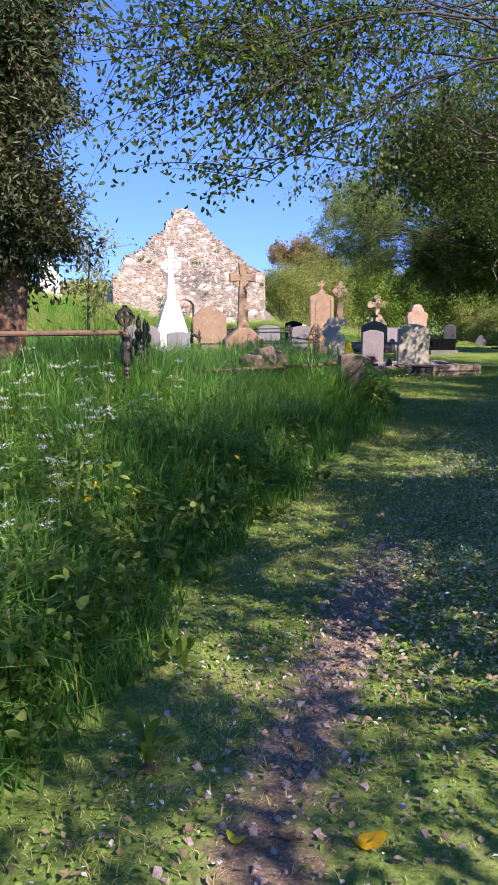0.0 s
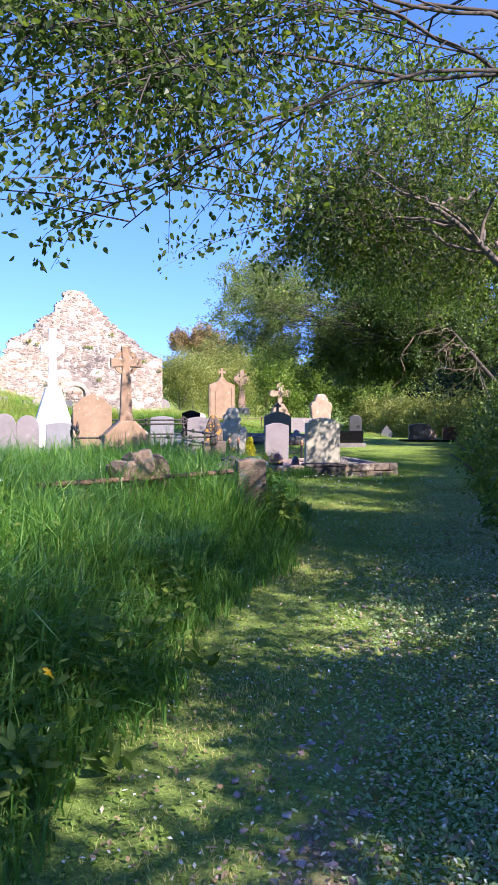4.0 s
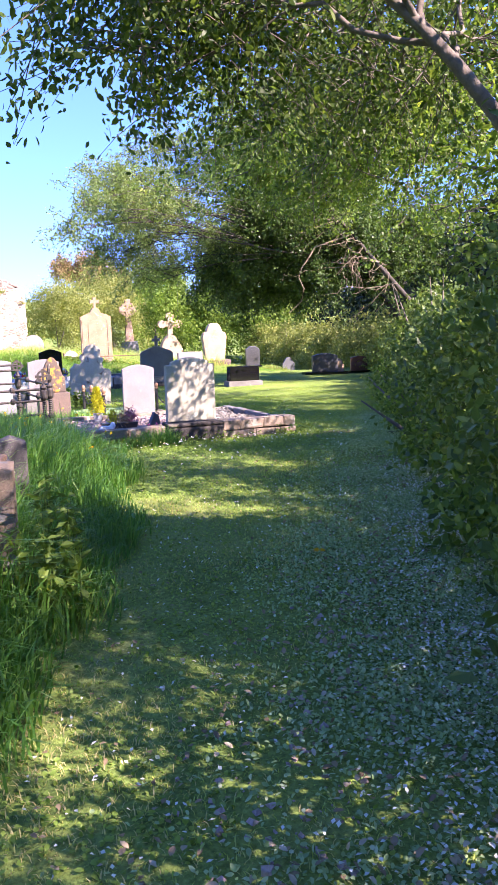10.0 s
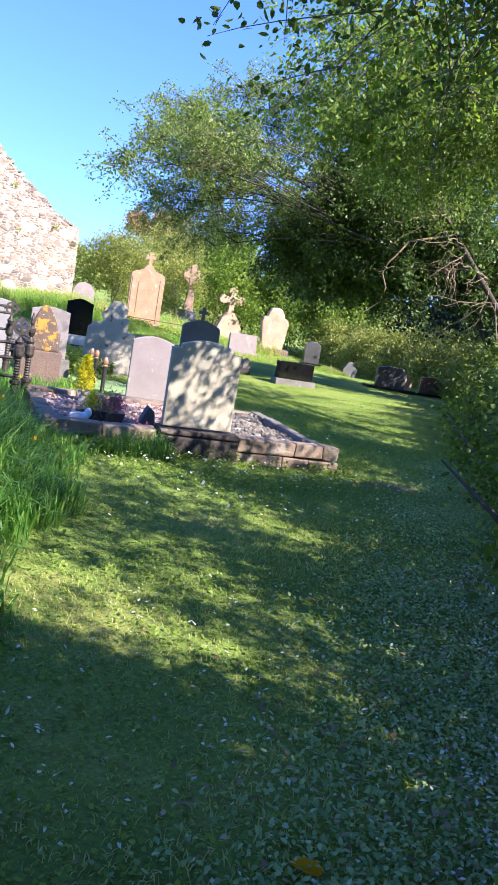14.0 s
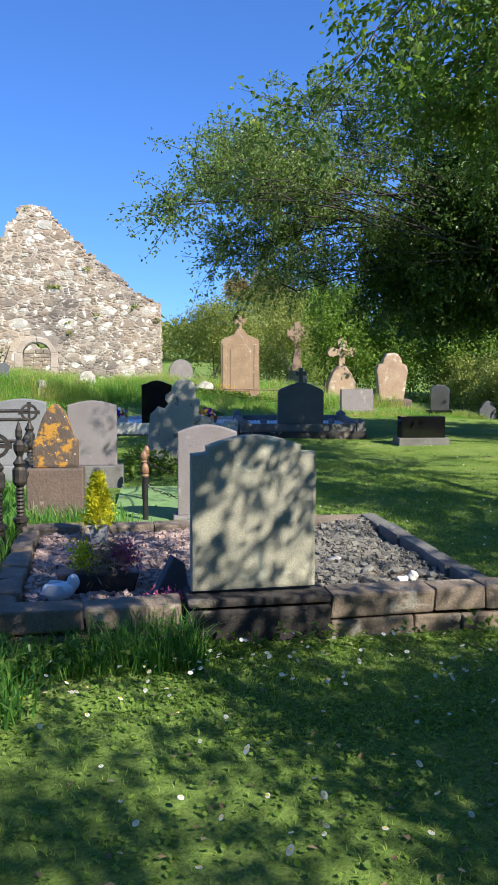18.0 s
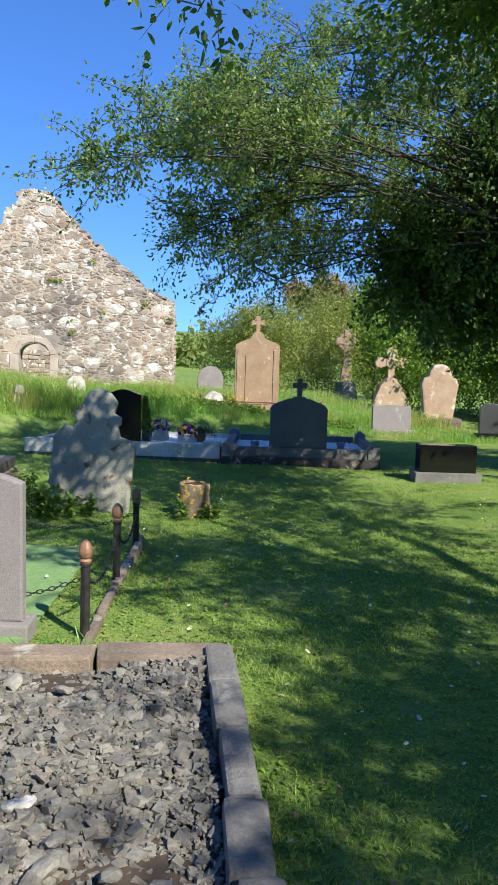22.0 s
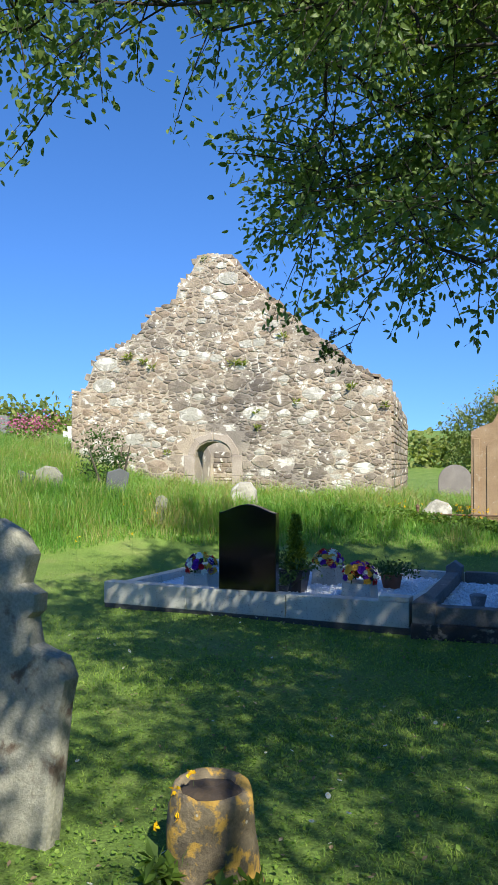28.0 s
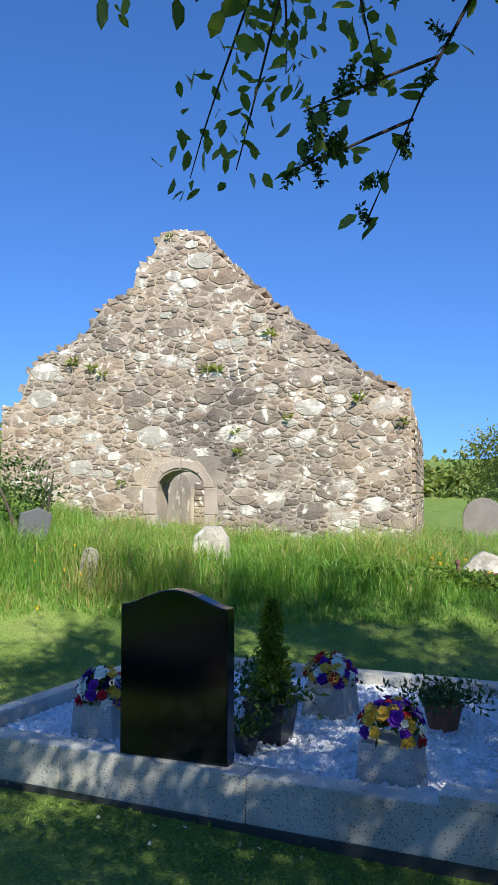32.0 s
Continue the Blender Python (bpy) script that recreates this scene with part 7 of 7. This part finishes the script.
CONIFER = leaf_mat("green_conifer", [(0.0, (0.1, 0.15, 0.02)), (0.7, (0.26, 0.32, 0.04)), (1.0, (0.42, 0.45, 0.07))], 0.4)
ob = potted("potted_conifer", "small green conifer in a dark square pot with low leaves", 15.85, 28.1, 0.3, 0.19, 0.27, DARKPOT, True, ("cone", 0.64, 0.125, 2600, CONIFER), WG + 45)
tagged(leaves("underplanting", RNG.normal(size=(500, 3)) * [0.1, 0.1, 0.04] + [0, 0, 0.3], 0.06, 0.03, LEAF_DARK, ob), kind="stuff")
potted("potted_plant", "dark leafy plant in a terracotta pot", 17.0, 28.35, 0.3, 0.13, 0.17, TERRACOTTA, False, ("bush", 0.12, 0.28, 700, LEAF_DARK))
potted("potted_plant", "dark leafy plant in a small dark pot behind the black headstone", 15.68, 27.85, 0.3, 0.08, 0.12, DARKPOT, False, ("bush", 0.14, 0.14, 260, LEAF_DARK))
potted("potted_plant", "dark plant in a dark pot behind the conifer", 15.8, 28.75, 0.3, 0.11, 0.18, DARKPOT, True, ("bush", 0.2, 0.2, 500, LEAF_DARK))
x, y = 11.22, 17.1
potted("potted_conifer", "yellow-green dwarf conifer in a grey vase", x, y, 0.3, 0.1, 0.18, GREYPOT, True, ("cone", 0.42, 0.14, 1700, LEAF_YELLOW), 20)
x, y = 10.86, 15.78
ob = thing("planter", pose(x, y, 0.3, 0, 0, -20), "black trough planter with heather, yellow flowers and dry stems", "planter")
part("trough", slab_bm([(-0.22, 0), (0.22, 0), (0.26, 0.15), (-0.26, 0.15)], 0.2, 0.012), BLACKPAINT, ob)
tagged(leaves("heather", RNG.normal(size=(500, 3)) * [0.04, 0.04, 0.05] + [0.16, 0, 0.24], 0.03, 0.02, PINKFLOWER, ob), kind="stuff")
tagged(leaves("golden_shrub", RNG.normal(size=(420, 3)) * [0.04, 0.04, 0.05] + [-0.1, 0, 0.24], 0.035, 0.02, LEAF_YELLOW, ob), kind="stuff")
tagged(leaves("dry_growth", RNG.normal(size=(700, 3)) * [0.07, 0.05, 0.07] + [0.05, -0.02, 0.2], 0.06, 0.01, LITTER, ob), kind="stuff")
# white bird ornament
x, y = 10.57, 15.64
ob = thing("bird_ornament", pose(x, y, 0.31, 0, 0, -20), "small white glazed bird ornament on the gravel", "ornament")
bm = bmesh.new()
bmesh.ops.create_uvsphere(bm, u_segments=16, v_segments=10, radius=1)
for v in bm.verts:
    v.co = Vector((v.co.x * 0.105, v.co.y * 0.06, v.co.z * 0.062 + 0.06 + max(0, v.co.x) * 0.035))
    if v.co.x < -0.07:
        v.co.z += 0.02
part("body", bm, WHITEPAINT, ob, smooth=True)
bm = bmesh.new()
bmesh.ops.create_uvsphere(bm, u_segments=12, v_segments=8, radius=1)
for v in bm.verts:
    v.co = Vector((v.co.x * 0.04 + 0.085, v.co.y * 0.034, v.co.z * 0.052 + 0.125))
part("head", bm, WHITEPAINT, ob, smooth=True)
for side in (-1, 1):
    part("wing", slab_bm([(-0.11, 0.07), (-0.02, 0.05), (0.05, 0.08), (0.02, 0.12), (-0.06, 0.125)], 0.014, 0.004, y=side * 0.058), WHITEPAINT, ob)
# dark wedge of slate and a bunch of pink flowers behind the headstone
x, y = plot_xy(1.09, 0.5)
ob = thing("slate_wedge", pose(x, y, 0.29, 0, 0, 10), "dark broken wedge of slate leaning on the gravel", "stone fragment")
part("wedge", slab_bm([(-0.16, 0), (0.14, 0), (0.1, 0.24), (0.02, 0.3)], 0.06, 0.01), SLATE, ob)
x, y = plot_xy(1.07, 0.28)
ob = thing("flower_bunch", pose(x, y, 0.31), "bunch of faded pink artificial flowers on gravel", "flowers")
tagged(leaves("petals", RNG.normal(size=(420, 3)) * [0.07, 0.05, 0.03] + [0, 0, 0.05], 0.04, 0.03, PINKFLOWER, ob), kind="stuff")
for u, v in ((0.55, 0.6), (0.95, 0.9), (2.1, 0.9)):
    p = GREYM @ Vector((u, v, 0))
    vase_ob = thing("flower_vase", pose(p.x, p.y, 0.3, 0, 0, -20), "small grey stone vase on white chippings", "vase")
    part("vase", lathe_bm([(0.07, 0), (0.09, 0.03), (0.06, 0.07), (0.085, 0.17), (0.07, 0.18)], 14), PALE_GREY, vase_ob)


# ---- wild plants ----
def umbel_plant(height):
    """Cow parsley: a branching stem, feathery leaves and flat white heads."""
    ob = thing("cow_parsley", pose(0, 0, 0), "tall cow parsley with flat white flower heads", "wildflower", "cow parsley in the long grass")
    stems, heads, leaf_pos = [], [], []
    for _ in range(5):
        a = RNG.uniform(0, 2 * np.pi)
        h = height * RNG.uniform(0.7, 1.05)
        top = np.array([math.cos(a) * h * 0.22, math.sin(a) * h * 0.22, h])
        mid = top * [0.35, 0.35, 0.55]
        stems.append((bezier(np.zeros(3), mid, top, 6), np.linspace(0.006, 0.0025, 6)))
        heads.append(top)
        leaf_pos.append(bezier(np.zeros(3), mid, top, 14)[2:10] + RNG.normal(0, 0.05, (8, 3)))
    tubes("stem", stems, LEAF_STALK, ob, 5)
    pos = []
    for h in heads:
        for _ in range(9):
            c = h + np.r_[RNG.normal(0, 0.028, 2), RNG.normal(0, 0.006)]
            pos.append(c + RNG.normal(0, 0.008, (7, 3)) * [1, 1, 0.4])
    tagged(leaves("flower_head", np.concatenate(pos), 0.011, 0.009, PETAL, ob, flat=0.8), kind="stuff")
    q = np.repeat(np.concatenate(leaf_pos), 7, 0) + RNG.normal(0, 0.045, (40 * 7, 3))
    tagged(leaves("leaf", q, 0.07, 0.018, LEAF_GREEN, ob, flat=0.4), kind="stuff")
    return ob


LEAF_STALK = leaf_mat("pale_green_stalk", [(0.0, (0.1, 0.17, 0.04)), (1.0, (0.16, 0.24, 0.07))], 0.1)
protos = [umbel_plant(h) for h in (0.62, 0.75, 0.9)]
spots = [(0.55, 3.3), (0.2, 2.9), (0.35, 3.9), (0.9, 4.0), (0.75, 4.6), (1.3, 5.0), (0.6, 5.4), (1.7, 5.9), (1.1, 6.1), (1.9, 6.9), (1.4, 7.2), (2.3, 7.4), (0.9, 6.8), (2.6, 8.3), (1.8, 8.0), (1.55, 7.0), (2.2, 6.4), (0.1, 3.5), (-0.2, 2.6), (1.25, 4.3), (2.9, 7.6), (1.2, 7.9), (0.35, 4.7)]
for i, (x, y) in enumerate(spots):
    m = pose(x, y, gz(x, y), RNG.normal(0, 5), RNG.normal(0, 5), rnd.uniform(0, 360))
    if i < 3:
        protos[i].matrix_world = m
    else:
        copy_thing(protos[i % 3], m)


def rosette(name, label, x, y, n, length, width, mat, rise, z=None, group=""):
    """A tuft of broad leaves or fronds springing from one point."""
    ob = thing(name, pose(x, y, gz(x, y) if z is None else z), label, "plant", group)
    a = RNG.uniform(0, 2 * np.pi, n)
    aim = np.stack([np.cos(a), np.sin(a), RNG.uniform(rise * 0.5, rise * 1.4, n)], 1) * 2.2
    pos = np.stack([np.cos(a), np.sin(a), np.zeros(n)], 1) * RNG.uniform(0, 0.05, n)[:, None] + np.c_[np.zeros((n, 2)), RNG.uniform(0, 0.1, n)]
    tagged(leaves("leaf", pos, length, width, mat, ob, aim=aim, sides=6), kind="stuff")
    return ob


for x, y in ((0.95, 2.35), (0.62, 2.75), (1.35, 3.1), (0.3, 3.2), (1.9, 4.0), (3.0, 5.3), (4.0, 6.3), (9.8, 14.2), (10.1, 15.2)):
    rosette("dock_plant", "broad-leaved dock plant at the edge of the long grass", x, y, 14, 0.125, 0.055, LEAF_GREEN, 0.8, group="docks by the path")
for x, y, k in ((6.64, 9.39, 1.15), (6.74, 9.3, 0.85), (7.15, 10.2, 1.0), (7.2, 10.0, 0.8), (13.35, 22.0, 0.6), (13.2, 22.25, 0.7), (13.5, 21.9, 0.5), (13.75, 22.05, 0.4), (14.9, 21.8, 0.26), (15.15, 21.78, 0.22), (12.9, 21.6, 0.7)):
    ob = thing("nettle", on_ground(x, y), "young nettle with opposite toothed leaves", "plant", "nettles among the stones")
    lv, st = [], []
    for _ in range(4):
        b = np.r_[RNG.normal(0, 0.07, 2), 0]
        h = 0.6 * k * RNG.uniform(0.7, 1.1)
        st.append(([b, b + [0.01, 0, h / 2], b + [0.02, 0.01, h]], [0.004, 0.004, 0.002]))
        t = np.repeat(np.linspace(0.2, 1.0, 9), 4)
        lv.append(b + np.stack([0 * t, 0 * t, t * h], 1) + RNG.normal(0, 0.01, (36, 3)))
    for one in st:
        tubes("stem", [one], LEAF_STALK, ob, 5)
    tagged(leaves("leaf", np.concatenate(lv), 0.09, 0.045, LEAF_GREEN, ob, flat=0.5), kind="stuff")

# buttercups: in the long grass before the railings, by the stump, on the bank
xy = np.concatenate([np.array([8.9, 15.3]) + RNG.normal(0, 1, (90, 2)) * [0.9, 1.0], np.array([14.9, 21.9]) + RNG.normal(0, 0.06, (4, 2)), patch(40, 17.5, 22, 32, 33.5), patch(26, 9.5, 14, 31, 34), np.array([1.7, 5.2]) + RNG.normal(0, 0.8, (14, 2)), np.array([19.1, 32.35]) + RNG.normal(0, 1, (30, 2)) * [0.2, 0.1]])
xy = xy[keep_out(xy) & ((beside(xy[:, 0], xy[:, 1], EDGE) > 0.1) | (xy[:, 1] > 18))]
hgt = np.where(xy[:, 1] < 18, RNG.uniform(0.35, 0.55, len(xy)), RNG.uniform(0.25, 0.45, len(xy)))
pos = np.repeat(np.c_[xy, ground_z(xy[:, 0], xy[:, 1]) + hgt], 6, 0) + RNG.normal(0, 0.006, (6 * len(xy), 3))
cups = leaves("buttercups", pos, 0.026, 0.024, YELLOW, flat=0.5)
tagged(cups, "yellow buttercups dotted through the long grass", "flowers", kind="stuff")
tagged(blades("buttercup_stalks", xy, hgt, 0.004, LEAF_STALK, lean=0.05), "thin buttercup stalks", "stalks", kind="stuff")
# leaves in the foreground of the trail
for x, y, m, s in ((1.42, 1.62, YELLOW, 0.11), (1.2, 1.75, LITTER, 0.06), (1.05, 1.8, LEAF_YELLOW, 0.07), (0.93, 2.3, LITTER, 0.08), (1.5, 2.2, LITTER, 0.07), (7.6, 6.9, YELLOW, 0.06)):
    ob = thing("fallen_leaf", pose(x, y, gz(x, y) + 0.02, 6, -5, rnd.uniform(0, 360)), "single large fallen leaf lying on the trail", "leaf")
    bm = bmesh.new()
    rim = [(math.cos(t) * s * 0.5, math.sin(t) * s * 0.34, 0.012 * math.cos(2 * t)) for t in np.linspace(0, 2 * math.pi, 12, endpoint=False)]
    vs = [bm.verts.new(p) for p in rim]
    mid_v = bm.verts.new((0, 0, -0.004))
    for i in range(12):
        bm.faces.new((vs[i], vs[(i + 1) % 12], mid_v))
    part("blade", bm, m, ob)

# ferns and tufts rooted in the chapel wall
for s, z, k in ((1.4, 4.18, 1.2), (1.78, 4.05, 1.0), (1.98, 3.95, 0.7), (3.9, 3.98, 1.0), (4.1, 3.96, 0.8), (5.0, 4.55, 0.9), (6.5, 3.4, 1.0), (4.45, 2.55, 0.7), (4.4, 2.9, 0.6), (7.2, 3.0, 0.8), (2.35, 2.0, 0.6), (5.3, 3.1, 0.6), (3.2, 6.35, 0.5)):
    p = pose(CHX, CHY, 0, 0, 0, CH) @ Vector((s, -0.03, z))
    rosette("wall_fern", "small green fern rooted in the chapel wall", p.x, p.y, int(40 * k), 0.14 * k, 0.03, LEAF_FERN, 0.5, p.z - 0.03, "ferns on the chapel wall")
rosette("shrub", "low leafy plant against the chapel wall", 14.0, 36.75, 60, 0.4, 0.12, LEAF_GREEN, 1.6, 0.85)
ob = thing("valerian", on_ground(9.6, 41.2), "clump of purple valerian on top of the bank", "wildflower")
tagged(leaves("flower", RNG.normal(size=(500, 3)) * [0.35, 0.2, 0.15] + [0, 0, 0.55], 0.07, 0.05, PINKFLOWER, ob), kind="stuff")
tagged(leaves("leaf", RNG.normal(size=(500, 3)) * [0.4, 0.25, 0.2] + [0, 0, 0.25], 0.12, 0.05, LEAF_GREEN, ob), kind="stuff")

# ---- chapel stones, one by one ----
STRETCH = 1.8                       # stones lie flat: wider than they are high
seeds = []


def throw(count, r0, r1, tries):
    """Adds seeds that keep their distance, in the wall's plane with z stretched."""
    made = 0
    for _ in range(tries):
        r = RNG.uniform(r0, r1)
        x, z = RNG.uniform(-0.1, 7.43), RNG.uniform(0.4, 6.6) * STRETCH
        if z / STRETCH > gable_top(min(max(x, 0), 7.33)) - 0.02:
            continue
        near = np.array(seeds) if seeds else np.zeros((0, 3))
        if len(near) and (np.hypot(near[:, 0] - x, near[:, 1] - z) < (near[:, 2] + r) * 0.93).any():
            continue
        seeds.append((x, z, r))
        made += 1
        if made >= count:
            break


throw(55, 0.2, 0.3, 1200)
throw(240, 0.1, 0.17, 2500)
throw(2600, 0.04, 0.085, 11000)
cells = np.array(seeds)


def clip(poly, a, b, c):
    """The part of a polygon where a x + b z <= c."""
    out = []
    for (x0, z0), (x1, z1) in zip(poly, poly[1:] + poly[:1]):
        d0, d1 = a * x0 + b * z0 - c, a * x1 + b * z1 - c
        if d0 <= 0:
            out.append((x0, z0))
        if d0 * d1 < 0:
            t = d0 / (d0 - d1)
            out.append((x0 + (x1 - x0) * t, z0 + (z1 - z0) * t))
    return out


def rubble_cell(k):
    """The outline of one stone: its share of the wall among its neighbours, weighted by size."""
    x, z, r = cells[k]
    poly = [(x - 0.5, z - 0.5), (x + 0.5, z - 0.5), (x + 0.5, z + 0.5), (x - 0.5, z + 0.5)]
    d = np.hypot(cells[:, 0] - x, cells[:, 1] - z)
    for m in np.argsort(d)[1:22]:
        dx, dz = cells[m, 0] - x, cells[m, 1] - z
        share = 0.5 + 0.5 * (r * r - cells[m, 2] ** 2) / (d[m] ** 2)
        poly = clip(poly, dx, dz, dx * (x + dx * share) + dz * (z + dz * share))
        if len(poly) < 3:
            return []
    for a, b, c in ((-1, 0, 0.0), (1, 0, 7.33), (0, -1, -0.42 * STRETCH)):
        poly = clip(poly, a, b, c)
        if len(poly) < 3:
            return []
    if x > DOOR_L - 0.26 and x < DOOR_R + 0.26 and z < (DOOR_TOP + 0.22) * STRETCH:
        return []
    if z < (DOOR_TOP + 0.05) * STRETCH:
        poly = clip(poly, 1, 0, DOOR_L - 0.24) if x < door_mid else clip(poly, -1, 0, -DOOR_R - 0.24)
    elif abs(x - door_mid) < 0.7:
        poly = clip(poly, 0, -1, -(DOOR_TOP + 0.22) * STRETCH)
    lo, hi = max(x - 0.15, 0.0), min(x + 0.15, 7.33)
    rise = (gable_top(hi) - gable_top(lo)) / (hi - lo) * STRETCH
    if len(poly) > 2:
        poly = clip(poly, -rise, 1, (gable_top(lo) - 0.06) * STRETCH - rise * lo)
    return [(px, pz / STRETCH) for px, pz in poly] if len(poly) > 2 else []


def stone_arrays(ring, proud):
    """One rubble stone: its corners rounded off, a domed face on a wider foot; x along the wall, z up, face towards -y."""
    ring = np.asarray(ring, float)
    nxt = np.roll(ring, -1, 0)
    ring = np.stack([ring * 0.84 + nxt * 0.16, ring * 0.16 + nxt * 0.84], 1).reshape(-1, 2)
    n, mid = len(ring), ring.mean(0)
    small = max(min(np.ptp(ring[:, 0]), np.ptp(ring[:, 1])), 0.05)
    ring = mid + (ring - mid) * (1 - 0.009 / small) + RNG.normal(0, 0.005, (n, 2))
    face = mid + (ring - mid) * (1 - min(0.02 / small, 0.25)) + RNG.normal(0, 0.004, (n, 2))
    y1 = -proud + RNG.normal(0, 0.005, n)
    v = np.concatenate([np.c_[ring[:, 0], np.full(n, 0.06), ring[:, 1]], np.c_[ring[:, 0], y1 * 0.5 + 0.014, ring[:, 1]], np.c_[face[:, 0], y1, face[:, 1]], [[mid[0], -proud - 0.01, mid[1]]]])
    f = []
    for i in range(n):
        j = (i + 1) % n
        f += [(i, j, n + j, n + i), (n + i, n + j, 2 * n + j, 2 * n + i)]
    tri = [(2 * n + i, 2 * n + (i + 1) % n, 3 * n) for i in range(n)]
    return v, f, tri


stones = []
for k in range(len(cells)):
    ring = rubble_cell(k)
    if len(ring) >= 3:
        q = np.array(ring)
        area = 0.5 * abs(np.dot(q[:, 0], np.roll(q[:, 1], -1)) - np.dot(q[:, 1], np.roll(q[:, 0], -1)))
        if area > 0.002 and min(np.ptp(q[:, 0]), np.ptp(q[:, 1])) > 0.03:
            stones.append((area, ring))
stones.sort(key=lambda one: -one[0])
rests = {}
for rank, (area, ring) in enumerate(stones):
    v, f, tri = stone_arrays(ring, float(RNG.uniform(-0.01, 0.014)))
    m = PALE_RUBBLE if RNG.uniform() < (0.3 if area > 0.03 else 0.03) else RUBBLE
    if rank < 300:
        mesh = bpy.data.meshes.new("stone")
        mesh.from_pydata(v.tolist(), [], f + tri)
        mesh.materials.append(m)
        st = new("stone", mesh)
        st.parent = chapel
    else:
        vs, fs = rests.setdefault(m.name, ([], []))
        at = sum(len(one) for one in vs)
        vs.append(v)
        fs += [tuple(at + k for k in q) for q in f + tri]
for name, (vs, fs) in rests.items():
    mesh = bpy.data.meshes.new("stonework")
    mesh.from_pydata(np.concatenate(vs).tolist(), [], fs)
    mesh.materials.append(bpy.data.materials[name])
    st = new("stonework", mesh)
    st.parent = chapel
    tagged(st, kind="stuff")
# ragged coping of loose stones along the gable
for i in range(60):
    s = 7.3 * (i + 0.5) / 60
    k = gable_top(s) - (0.02 if i % 3 else -0.02)
    w, h = rnd.uniform(0.1, 0.24), rnd.uniform(0.07, 0.15)
    bm = box_bm(w, 0.68 + rnd.uniform(-0.05, 0.04), h, 0, 0, -h * 0.7, 0.02, jitter=0.025)
    bmesh.ops.rotate(bm, verts=bm.verts, matrix=Matrix.Rotation(rnd.uniform(-0.4, 0.4), 3, "Y"))
    bmesh.ops.translate(bm, verts=bm.verts, vec=(s, 0.36, k))
    part("coping_stone", bm, RUBBLE, chapel)
# side wall and the inner face of the far wall, joined
rest_v, rest_f, at = [], [], 0
for x0, length, top in ((7.33, 9.0, 3.25),):
    z = 0.4
    while z < top:
        h = RNG.uniform(0.1, 0.24)
        s = 0.0
        while s < length:
            w = h * RNG.uniform(1.2, 3.0)
            v, f, tri = stone_arrays([(s, z), (s + w, z), (s + w, z + h), (s, z + h)], float(RNG.uniform(0.01, 0.05)))
            v = np.stack([x0 - v[:, 1] + 0.01, v[:, 0] + 0.1, v[:, 2]], 1)
            rest_v.append(v)
            rest_f += [tuple(at + k for k in q) for q in f + tri]
            at += len(v)
            s += w
        z += h
z = 0.4
while z < 2.2:
    h = RNG.uniform(0.1, 0.24)
    s = 0.8
    while s < 6.5:
        w = h * RNG.uniform(1.2, 3.0)
        v, f, tri = stone_arrays([(s, z), (s + w, z), (s + w, z + h), (s, z + h)], float(RNG.uniform(0.01, 0.05)))
        rest_v.append(v + [0, 9.64, 0])
        rest_f += [tuple(at + k for k in q) for q in f + tri]
        at += len(v)
        s += w
    z += h
mesh = bpy.data.meshes.new("stonework")
mesh.from_pydata(np.concatenate(rest_v).tolist(), [], rest_f)
mesh.materials.append(RUBBLE)
st = new("stonework", mesh)
st.parent = chapel
tagged(st, kind="stuff")
